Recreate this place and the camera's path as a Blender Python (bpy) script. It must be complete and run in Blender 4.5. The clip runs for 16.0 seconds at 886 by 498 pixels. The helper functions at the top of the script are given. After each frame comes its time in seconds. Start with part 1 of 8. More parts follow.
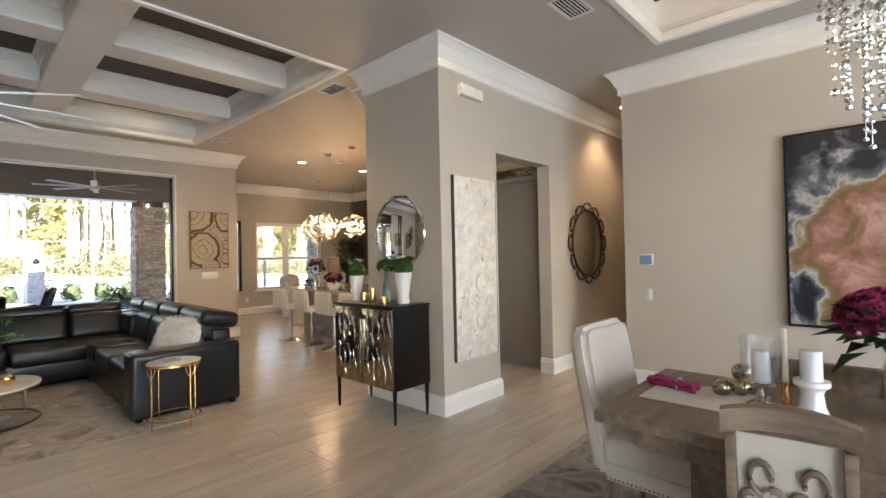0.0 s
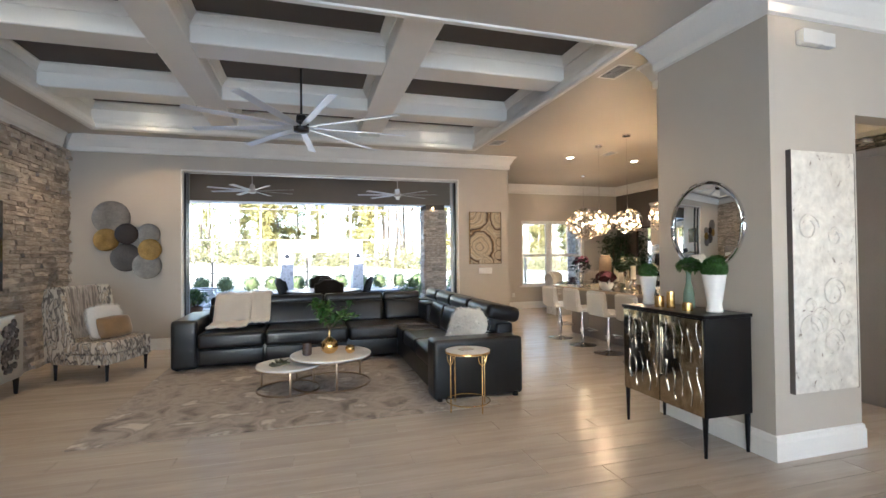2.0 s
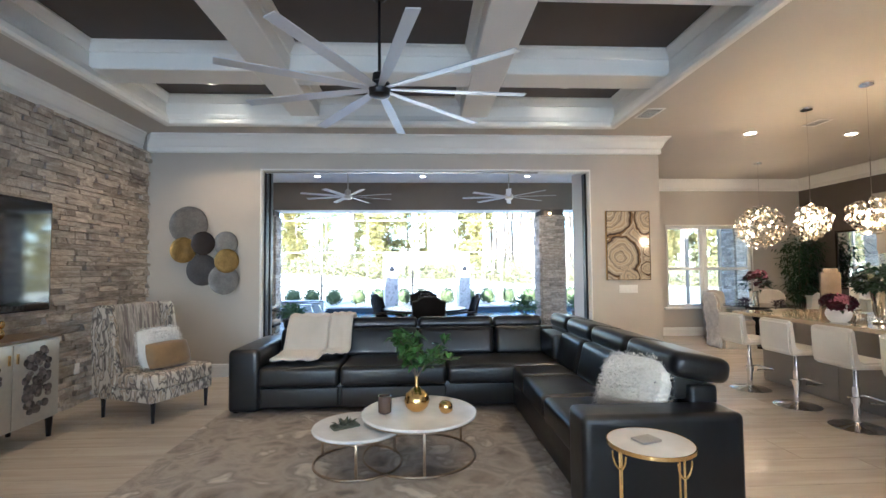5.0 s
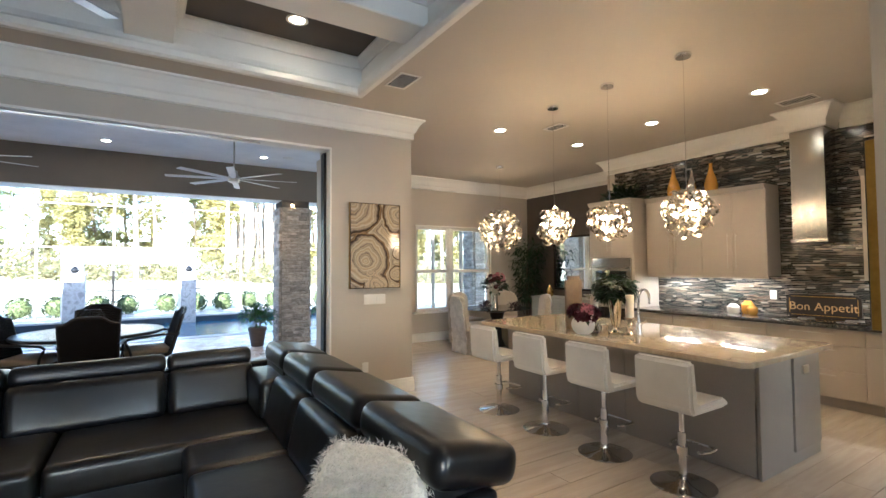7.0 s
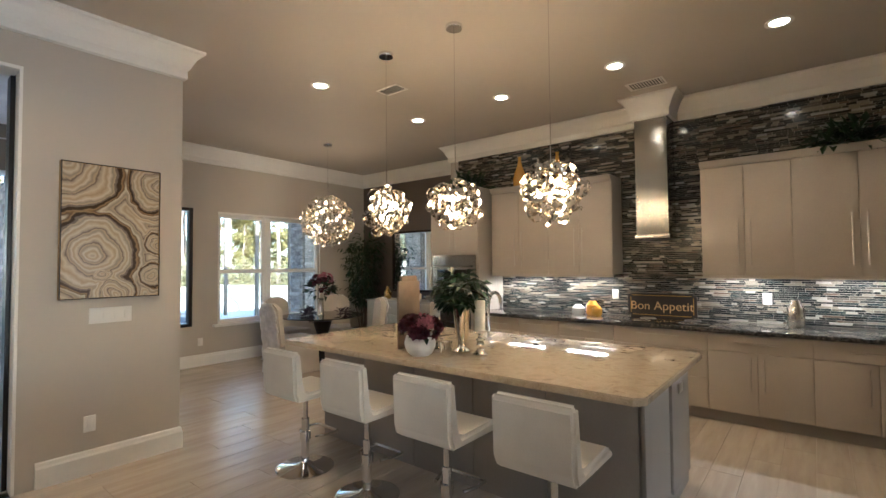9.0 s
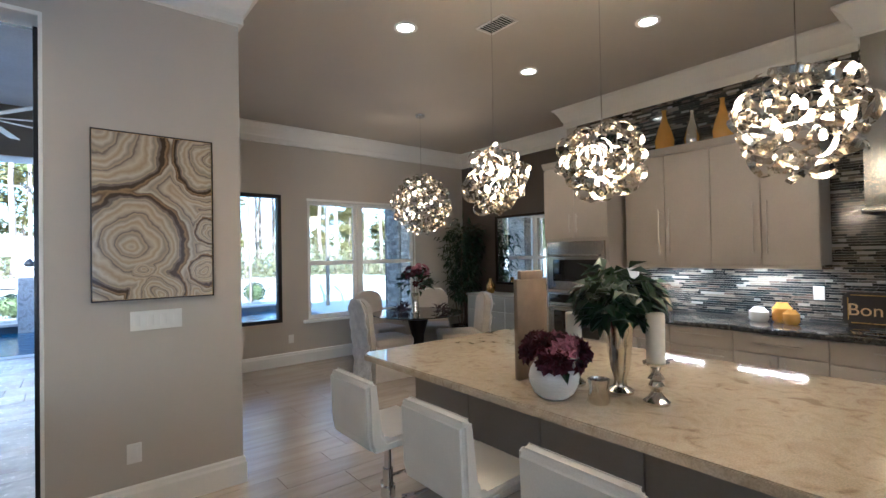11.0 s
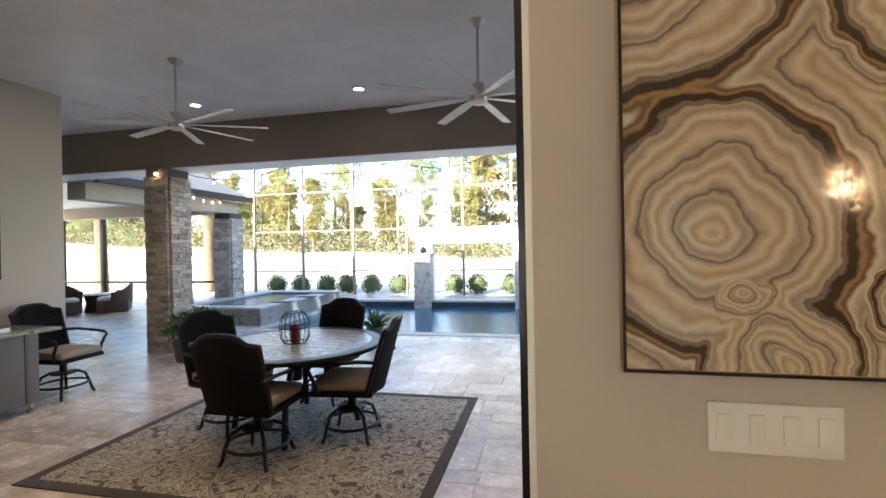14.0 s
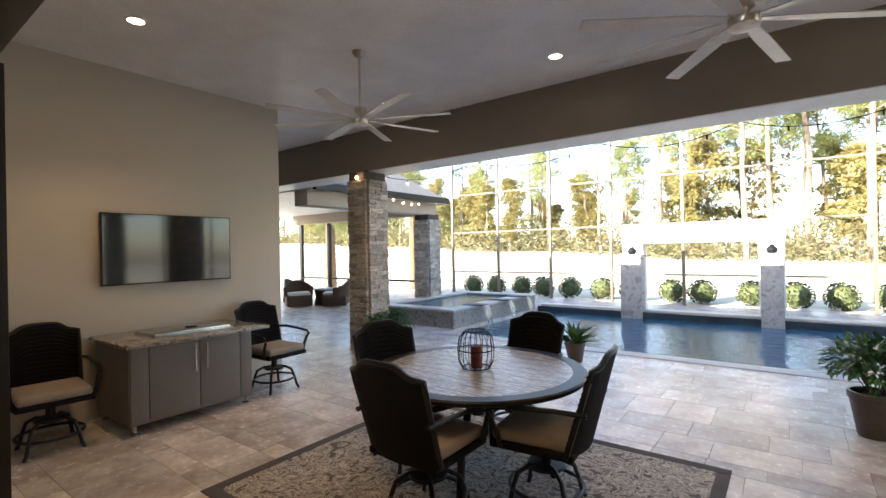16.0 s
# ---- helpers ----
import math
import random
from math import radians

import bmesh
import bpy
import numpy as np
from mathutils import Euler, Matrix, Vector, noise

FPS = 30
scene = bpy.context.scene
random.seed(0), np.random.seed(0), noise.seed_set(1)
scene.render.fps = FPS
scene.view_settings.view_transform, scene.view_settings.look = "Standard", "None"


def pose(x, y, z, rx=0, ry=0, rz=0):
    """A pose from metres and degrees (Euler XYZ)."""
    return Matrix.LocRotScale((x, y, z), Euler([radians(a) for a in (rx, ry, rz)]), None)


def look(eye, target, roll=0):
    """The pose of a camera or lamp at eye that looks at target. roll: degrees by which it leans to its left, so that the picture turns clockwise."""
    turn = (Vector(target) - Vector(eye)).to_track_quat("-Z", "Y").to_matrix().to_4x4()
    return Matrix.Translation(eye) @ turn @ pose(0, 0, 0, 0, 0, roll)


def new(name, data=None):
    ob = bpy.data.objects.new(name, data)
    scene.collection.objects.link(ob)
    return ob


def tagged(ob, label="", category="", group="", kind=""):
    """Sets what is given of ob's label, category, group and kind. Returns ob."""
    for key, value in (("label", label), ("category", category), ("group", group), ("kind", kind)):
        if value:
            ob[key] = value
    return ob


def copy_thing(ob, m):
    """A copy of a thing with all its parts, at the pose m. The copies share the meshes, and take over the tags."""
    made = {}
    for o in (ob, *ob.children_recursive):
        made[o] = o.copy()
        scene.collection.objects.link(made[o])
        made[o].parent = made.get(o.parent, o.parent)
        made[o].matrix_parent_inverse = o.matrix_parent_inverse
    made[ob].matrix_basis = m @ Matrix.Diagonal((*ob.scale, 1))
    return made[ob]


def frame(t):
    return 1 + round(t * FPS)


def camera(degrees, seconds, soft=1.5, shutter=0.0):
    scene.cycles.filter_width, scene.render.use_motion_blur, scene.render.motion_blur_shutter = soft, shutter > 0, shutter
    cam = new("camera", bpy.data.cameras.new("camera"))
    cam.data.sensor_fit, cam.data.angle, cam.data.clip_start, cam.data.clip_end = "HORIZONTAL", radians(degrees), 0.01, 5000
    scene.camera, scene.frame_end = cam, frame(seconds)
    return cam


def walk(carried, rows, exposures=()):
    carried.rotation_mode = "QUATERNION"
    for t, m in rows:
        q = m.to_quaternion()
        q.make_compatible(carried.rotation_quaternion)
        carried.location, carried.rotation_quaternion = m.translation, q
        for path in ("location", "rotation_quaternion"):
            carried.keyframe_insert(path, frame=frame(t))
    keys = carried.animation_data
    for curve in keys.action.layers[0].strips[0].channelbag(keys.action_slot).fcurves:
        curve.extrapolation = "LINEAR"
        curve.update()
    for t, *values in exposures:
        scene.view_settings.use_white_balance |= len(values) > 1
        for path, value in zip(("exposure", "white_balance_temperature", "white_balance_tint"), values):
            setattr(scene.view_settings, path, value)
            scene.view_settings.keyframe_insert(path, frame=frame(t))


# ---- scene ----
# ---- camera and walk ----
cam = camera(87.6, 16.0, soft=1.5)
PATH = [
    (0, (-0.376, 0.0, 1.417), (1.077, 1.373, 1.441), -1.2),
    (0.5, (-0.377, 0.032, 1.412), (0.875, 1.592, 1.436), -0.9),
    (1, (-0.412, 0.131, 1.405), (0.602, 1.855, 1.431), -0.7),
    (1.5, (-0.475, 0.254, 1.412), (0.296, 2.099, 1.44), -0.6),
    (2, (-0.483, 0.374, 1.423), (0.07, 2.295, 1.453), -0.6),
    (2.5, (-0.434, 0.534, 1.447), (-0.096, 2.505, 1.482), -0.5),
    (3, (-0.4, 0.702, 1.455), (-0.282, 2.698, 1.499), -0.5),
    (3.2, (-0.386, 0.802, 1.454), (-0.354, 2.802, 1.501), -0.5),
    (5.3, (-0.183, 2.358, 1.427), (-0.049, 4.351, 1.519), -0.4),
    (5.5, (-0.131, 2.513, 1.432), (0.096, 4.498, 1.521), -0.4),
    (6, (0.075, 2.9, 1.457), (0.559, 4.839, 1.545), -0.6),
    (6.5, (0.279, 3.277, 1.491), (1.051, 5.12, 1.566), -0.5),
    (7, (0.514, 3.595, 1.517), (1.579, 5.286, 1.59), -0.4),
    (7.5, (0.833, 3.861, 1.52), (2.149, 5.365, 1.594), -0.5),
    (8, (1.104, 4.086, 1.506), (2.606, 5.404, 1.58), -0.4),
    (8.2, (1.209, 4.174, 1.5), (2.764, 5.429, 1.574), -0.4),
    (10.3, (2.03, 4.915, 1.485), (3.573, 6.186, 1.531), -0.9),
    (10.5, (2.1, 5.004, 1.487), (3.574, 6.355, 1.527), -1.0),
    (11, (2.305, 5.313, 1.496), (3.565, 6.867, 1.522), -1.0),
    (11.5, (2.391, 5.63, 1.509), (3.391, 7.362, 1.525), -0.9),
    (12, (2.451, 5.969, 1.544), (3.127, 7.851, 1.538), -1.0),
    (12.5, (2.492, 6.344, 1.53), (2.864, 8.309, 1.522), -1.0),
    (13, (2.472, 6.723, 1.537), (2.523, 8.723, 1.532), -1.0),
    (13.5, (2.34, 7.072, 1.55), (2.11, 9.059, 1.544), -1.0),
    (14, (2.233, 7.432, 1.557), (1.795, 9.384, 1.548), -1.1),
    (14.5, (2.136, 7.773, 1.589), (1.5, 9.669, 1.58), -1.1),
    (15, (1.988, 8.037, 1.58), (1.173, 9.863, 1.574), -1.1),
    (15.5, (1.88, 8.267, 1.589), (0.91, 10.016, 1.593), -1.1),
    (16, (1.821, 8.417, 1.593), (0.625, 10.02, 1.597), -1.1),
]

EXPOSURES = [(0.0, 2.84, 5750, 14), (3.0, 3.12, 5050, 11), (5.5, 3.2, 4900, 9), (8.0, 2.86, 5250, 9), (11.0, 2.5, 4450, 8), (12.4, 2.42, 4800, 9), (13.2, 2.4, 5750, 11), (14.0, 2.46, 5850, 12), (14.7, 2.58, 6000, 13), (15.5, 2.5, 6250, 16), (16.0, 2.32, 6350, 16)]
walk(cam, [(t, look(eye, target, roll)) for t, eye, target, roll in PATH], EXPOSURES)

# ---- light and sky ----
SUN_EL, SUN_AZ = 24.0, 203.0
world = bpy.data.worlds.new("sky_world")
scene.world = world
world.use_nodes = True
wn = world.node_tree
sky = wn.nodes.new("ShaderNodeTexSky")
sky.sky_type, sky.sun_disc = "NISHITA", False
sky.sun_elevation, sky.sun_rotation = radians(SUN_EL), radians(SUN_AZ)
wn.links.new(sky.outputs[0], wn.nodes["Background"].inputs[0])
wn.nodes["Background"].inputs[1].default_value = 0.15
sun = new("sun", bpy.data.lights.new("sun", "SUN"))
sun.data.energy, sun.data.angle, sun.data.color = 5.0, radians(0.5), (1.0, 0.93, 0.82)
az = radians(SUN_AZ)
sun.matrix_world = look((40 * math.sin(az), 40 * math.cos(az), 40 * math.tan(radians(SUN_EL))), (0, 0, 0))

H = 3.315        # main ceiling
P = -0.148       # patio floor
PH = 3.69        # patio ceiling
WARM = (1.0, 0.65, 0.32)


# ---- mesh helpers ----
def B():
    return bmesh.new()


def box(bm, x0, x1, y0, y1, z0, z1, bev=0.0, seg=2):
    m = Matrix.LocRotScale(((x0 + x1) / 2, (y0 + y1) / 2, (z0 + z1) / 2), None, (x1 - x0, y1 - y0, z1 - z0))
    r = bmesh.ops.create_cube(bm, size=1, matrix=m)
    if bev > 0:
        es = list({e for v in r["verts"] for e in v.link_edges})
        bmesh.ops.bevel(bm, geom=es, offset=min(bev, (x1 - x0) * .49, (y1 - y0) * .49, (z1 - z0) * .49), segments=seg, affect="EDGES", profile=0.6)
    return bm


def rod(bm, p, q, r, r2=None, n=12):
    p, q = Vector(p), Vector(q)
    d = q - p
    m = Matrix.Translation((p + q) / 2) @ d.to_track_quat("Z", "Y").to_matrix().to_4x4()
    bmesh.ops.create_cone(bm, cap_ends=True, segments=n, radius1=r, radius2=r if r2 is None else r2, depth=d.length, matrix=m)
    return bm


def lathe(bm, prof, n=28, at=(0, 0, 0)):
    rings = []
    for r, z in prof:
        if r < 1e-5:
            rings.append([bm.verts.new((at[0], at[1], at[2] + z))])
        else:
            rings.append([bm.verts.new((at[0] + r * math.cos(2 * math.pi * i / n), at[1] + r * math.sin(2 * math.pi * i / n), at[2] + z)) for i in range(n)])
    for a, b in zip(rings, rings[1:]):
        for i in range(n):
            j = (i + 1) % n
            if len(a) == 1 and len(b) > 1:
                bm.faces.new((a[0], b[j], b[i]))
            elif len(b) == 1 and len(a) > 1:
                bm.faces.new((a[i], a[j], b[0]))
            elif len(a) > 1:
                bm.faces.new((a[i], a[j], b[j], b[i]))
    return bm


def tube(bm, pts, r, n=8, closed=False):
    pts = [Vector(p) for p in pts]
    k = len(pts)
    rings = []
    for i, p in enumerate(pts):
        a = pts[(i - 1) % k] if closed or i > 0 else p
        b = pts[(i + 1) % k] if closed or i < k - 1 else p
        d = (b - a).normalized()
        u = d.cross(Vector((0, 0, 1)))
        u = u.normalized() if u.length > 1e-3 else Vector((1, 0, 0))
        w = d.cross(u)
        rings.append([bm.verts.new(p + r * (u * math.cos(2 * math.pi * j / n) + w * math.sin(2 * math.pi * j / n))) for j in range(n)])
    for i in range(k if closed else k - 1):
        a, b = rings[i], rings[(i + 1) % k]
        for j in range(n):
            bm.faces.new((a[j], a[(j + 1) % n], b[(j + 1) % n], b[j]))
    if not closed:
        bm.faces.new(rings[0][::-1])
        bm.faces.new(rings[-1])
    return bm


def circle(R, z=0.0, n=32, cx=0.0, cy=0.0, a0=0.0, a1=360.0):
    full = abs(a1 - a0 - 360) < 1e-6
    return [(cx + R * math.cos(radians(a0 + (a1 - a0) * i / (n if full else n - 1))), cy + R * math.sin(radians(a0 + (a1 - a0) * i / (n if full else n - 1))), z) for i in range(n)]


def ball(bm, c, r, sc=(1, 1, 1), sub=2, rough=0.0, rnd=random):
    m = Matrix.LocRotScale(c, None, sc)
    res = bmesh.ops.create_icosphere(bm, subdivisions=sub, radius=r, matrix=m)
    if rough:
        c = Vector(c)
        for v in res["verts"]:
            v.co = c + (v.co - c) * (1 + rnd.uniform(-rough, rough))
    return bm


def prism(bm, poly, z0, z1):
    """A flat polygon of (x, y) drawn up from z0 to z1."""
    a = [bm.verts.new((x, y, z0)) for x, y in poly]
    b = [bm.verts.new((x, y, z1)) for x, y in poly]
    n = len(poly)
    bm.faces.new(a[::-1])
    bm.faces.new(b)
    for i in range(n):
        bm.faces.new((a[i], a[(i + 1) % n], b[(i + 1) % n], b[i]))
    return bm


def sweep(bm, p, q, prof, side, cut0=0.0, cut1=0.0):
    """A moulding from p to q: prof is (out, up); side is the unit (x, y) that points away from the wall. cut: how far each end runs on per metre out."""
    p, q = Vector(p), Vector(q)
    d = (q - p).normalized()
    s = Vector((*side, 0))
    a = [bm.verts.new(p + s * o + Vector((0, 0, u)) - d * (cut0 * o)) for o, u in prof]
    b = [bm.verts.new(q + s * o + Vector((0, 0, u)) + d * (cut1 * o)) for o, u in prof]
    n = len(prof)
    for i in range(n):
        bm.faces.new((a[i], a[(i + 1) % n], b[(i + 1) % n], b[i]))
    bm.faces.new(a[::-1])
    bm.faces.new(b)
    return bm


def leaf(bm, at, d, up, ln, w):
    """One folded leaf from at along d."""
    d = d.normalized()
    s = d.cross(up)
    s = s.normalized() if s.length > 1e-3 else Vector((1, 0, 0))
    n = s.cross(d)
    a, m1, t = bm.verts.new(at), bm.verts.new(at + d * ln * .5 - n * ln * .06), bm.verts.new(at + d * ln - n * ln * .22)
    l, r = bm.verts.new(at + d * ln * .45 + s * w + n * w * .35), bm.verts.new(at + d * ln * .45 - s * w + n * w * .35)
    bm.faces.new((a, m1, l))
    bm.faces.new((m1, t, l))
    bm.faces.new((a, r, m1))
    bm.faces.new((m1, r, t))


def rdir(rnd, zmin=-1.0):
    while True:
        v = Vector((rnd.uniform(-1, 1), rnd.uniform(-1, 1), rnd.uniform(zmin, 1)))
        if 0.1 < v.length < 1:
            return v.normalized()


def finish(name, bm, material, smooth=True):
    bmesh.ops.recalc_face_normals(bm, faces=bm.faces)
    me = bpy.data.meshes.new(name)
    bm.to_mesh(me)
    bm.free()
    if material:
        me.materials.append(material)
    if smooth:
        me.polygons.foreach_set("use_smooth", [True] * len(me.polygons))
        me.set_sharp_from_angle(angle=radians(38))
    return me


def part(name, bm, material, parent, label="", smooth=True):
    ob = new(name, finish(name, bm, material, smooth))
    ob.parent = parent
    return tagged(ob, label)


def piece(name, me, parent, m):
    ob = new(name, me)
    ob.parent = parent
    ob.matrix_basis = m
    return ob


def thing(name, at, rz, label, category, group="", kind=""):
    ob = new(name)
    ob.empty_display_size = 0.1
    ob.matrix_world = pose(*at, 0, 0, rz)
    return tagged(ob, label, category, group, kind)


def single(name, bm, material, label, category, at=(0, 0, 0), rz=0.0, group="", kind="", smooth=True):
    ob = new(name, finish(name, bm, material, smooth))
    ob.matrix_world = pose(*at, 0, 0, rz)
    return tagged(ob, label, category, group, kind)


def setting(name, bm, material, label, category, smooth=False):
    return single(name, bm, material, label, category, kind="structure", smooth=smooth)


# ---- materials ----
def mat(name, col, rough=0.5, metal=0.0, col2=None, scale=3.0, fine=40.0, var=0.12, bump=0.08, stretch=(1, 1, 1), rand=0.0, island=0.0, sheen=0.0, rvar=0.1, detail=4.0, trans=0.0, ior=1.45, coat=0.0, bdist=0.01):
    m = bpy.data.materials.new(name)
    m.use_nodes = True
    t = m.node_tree
    b = t.nodes["Principled BSDF"]
    N, L = t.nodes.new, t.links.new
    tc, mp = N("ShaderNodeTexCoord"), N("ShaderNodeMapping")
    mp.inputs["Scale"].default_value = stretch
    L(tc.outputs["Object"], mp.inputs["Vector"])
    n1, n2 = N("ShaderNodeTexNoise"), N("ShaderNodeTexNoise")
    for n, s in ((n1, scale), (n2, fine)):
        n.inputs["Scale"].default_value, n.inputs["Detail"].default_value = s, detail
        L(mp.outputs[0], n.inputs["Vector"])
    info = N("ShaderNodeObjectInfo") if rand else (N("ShaderNodeNewGeometry") if island else None)
    if info:
        off = N("ShaderNodeVectorMath")
        off.operation = "MULTIPLY_ADD"
        L(info.outputs["Random" if rand else "Random Per Island"], off.inputs[0])
        off.inputs[1].default_value = (37, 23, 11)
        L(mp.outputs[0], off.inputs[2])
        L(off.outputs[0], n1.inputs["Vector"])
    mix = N("ShaderNodeMix")
    mix.data_type = "RGBA"
    ramp = N("ShaderNodeMapRange")
    ramp.inputs[1].default_value, ramp.inputs[2].default_value = 0.35, 0.65
    L(n1.outputs["Fac"], ramp.inputs[0])
    L(ramp.outputs[0], mix.inputs["Factor"])
    c2 = col2 or tuple(c * (1 - var) for c in col)
    mix.inputs["A"].default_value, mix.inputs["B"].default_value = (*col, 1), (*c2, 1)
    hsv = N("ShaderNodeHueSaturation")
    L(mix.outputs["Result"], hsv.inputs["Color"])
    f = N("ShaderNodeMapRange")
    f.inputs[1].default_value, f.inputs[2].default_value = 0.3, 0.7
    f.inputs[3].default_value, f.inputs[4].default_value = 1 - var * .5, 1 + var * .5
    L(n2.outputs["Fac"], f.inputs[0])
    val = f.outputs[0]
    if info:
        k = rand or island
        g = N("ShaderNodeMapRange")
        g.inputs[3].default_value, g.inputs[4].default_value = 1 - k, 1 + k
        L(info.outputs["Random" if rand else "Random Per Island"], g.inputs[0])
        mu = N("ShaderNodeMath")
        mu.operation = "MULTIPLY"
        L(val, mu.inputs[0])
        L(g.outputs[0], mu.inputs[1])
        val = mu.outputs[0]
    L(val, hsv.inputs["Value"])
    L(hsv.outputs[0], b.inputs["Base Color"])
    r = N("ShaderNodeMapRange")
    r.inputs[3].default_value, r.inputs[4].default_value = max(0.0, rough - rvar * .5), min(1.0, rough + rvar * .5)
    L(n2.outputs["Fac"], r.inputs[0])
    L(r.outputs[0], b.inputs["Roughness"])
    b.inputs["Metallic"].default_value = metal
    b.inputs["IOR"].default_value = ior
    b.inputs["Transmission Weight"].default_value = trans
    b.inputs["Sheen Weight"].default_value = sheen
    b.inputs["Coat Weight"].default_value = coat
    if bump:
        bp = N("ShaderNodeBump")
        bp.inputs["Strength"].default_value, bp.inputs["Distance"].default_value = bump, bdist
        L(n2.outputs["Fac"], bp.inputs["Height"])
        L(bp.outputs[0], b.inputs["Normal"])
    return m


def leafy(m, k=0.45):
    """Lets a share k of the light pass through the thin leaves of a material."""
    t = m.node_tree
    b = t.nodes["Principled BSDF"]
    out = next(n for n in t.nodes if n.bl_idname == "ShaderNodeOutputMaterial")
    tl, mx = t.nodes.new("ShaderNodeBsdfTranslucent"), t.nodes.new("ShaderNodeMixShader")
    mx.inputs[0].default_value = k
    t.links.new(b.inputs["Base Color"].links[0].from_socket, tl.inputs["Color"])
    t.links.new(b.outputs[0], mx.inputs[1])
    t.links.new(tl.outputs[0], mx.inputs[2])
    t.links.new(mx.outputs[0], out.inputs["Surface"])
    return m


def glow(name, col, strength):
    m = bpy.data.materials.new(name)
    m.use_nodes = True
    b = m.node_tree.nodes["Principled BSDF"]
    b.inputs["Base Color"].default_value = (*col, 1)
    b.inputs["Emission Color"].default_value = (*col, 1)
    b.inputs["Emission Strength"].default_value = strength
    return m


def glassy(name, col=(1, 1, 1), rough=0.0):
    m = bpy.data.materials.new(name)
    m.use_nodes = True
    t = m.node_tree
    t.nodes.remove(t.nodes["Principled BSDF"])
    N, L = t.nodes.new, t.links.new
    tr, gl, mx, fr = N("ShaderNodeBsdfTransparent"), N("ShaderNodeBsdfGlossy"), N("ShaderNodeMixShader"), N("ShaderNodeLayerWeight")
    tr.inputs[0].default_value = (*col, 1)
    gl.inputs["Roughness"].default_value = rough
    fr.inputs[0].default_value = 0.25
    ma = N("ShaderNodeMath")
    ma.operation = "MULTIPLY_ADD"
    L(fr.outputs["Facing"], ma.inputs[0])
    ma.inputs[1].default_value, ma.inputs[2].default_value = 0.6, 0.045
    L(ma.outputs[0], mx.inputs[0])
    L(tr.outputs[0], mx.inputs[1])
    L(gl.outputs[0], mx.inputs[2])
    L(mx.outputs[0], t.nodes["Material Output"].inputs[0])
    return m


def bands(name, cols, scale, distort, rough=0.3, kind="RINGS", coat=0.3, stretch=(1, 1, 1), nscale=2.0, bump=0.0):
    """Flowing bands of colour, as in cut agate."""
    m = bpy.data.materials.new(name)
    m.use_nodes = True
    t = m.node_tree
    b = t.nodes["Principled BSDF"]
    N, L = t.nodes.new, t.links.new
    tc, mp, vo, no, ad, wv, rp = N("ShaderNodeTexCoord"), N("ShaderNodeMapping"), N("ShaderNodeTexVoronoi"), N("ShaderNodeTexNoise"), N("ShaderNodeMath"), N("ShaderNodeMath"), N("ShaderNodeValToRGB")
    L(tc.outputs["Object"], mp.inputs[0])
    mp.inputs["Scale"].default_value = stretch
    vo.feature = "SMOOTH_F1"
    vo.inputs["Scale"].default_value, vo.inputs["Smoothness"].default_value = nscale, 0.6
    no.inputs["Scale"].default_value, no.inputs["Detail"].default_value = nscale * 2.2, 3
    L(mp.outputs[0], vo.inputs["Vector"])
    L(mp.outputs[0], no.inputs["Vector"])
    ad.operation = "MULTIPLY_ADD"
    L(no.outputs["Fac"], ad.inputs[0])
    ad.inputs[1].default_value = distort
    L(vo.outputs["Distance"], ad.inputs[2])
    wv.operation = "MULTIPLY"
    L(ad.outputs[0], wv.inputs[0])
    wv.inputs[1].default_value = scale
    fr = N("ShaderNodeMath")
    fr.operation = "FRACT"
    L(wv.outputs[0], fr.inputs[0])
    L(fr.outputs[0], rp.inputs[0])
    el = rp.color_ramp.elements
    while len(el) < len(cols):
        el.new(0.5)
    for e, (p, c) in zip(el, cols):
        e.position, e.color = p, (*c, 1)
    L(rp.outputs[0], b.inputs["Base Color"])
    b.inputs["Roughness"].default_value, b.inputs["Coat Weight"].default_value = rough, coat
    if bump:
        bp = N("ShaderNodeBump")
        bp.inputs["Strength"].default_value, bp.inputs["Distance"].default_value = bump, 0.01
        L(fr.outputs[0], bp.inputs["Height"])
        L(bp.outputs[0], b.inputs["Normal"])
    return m


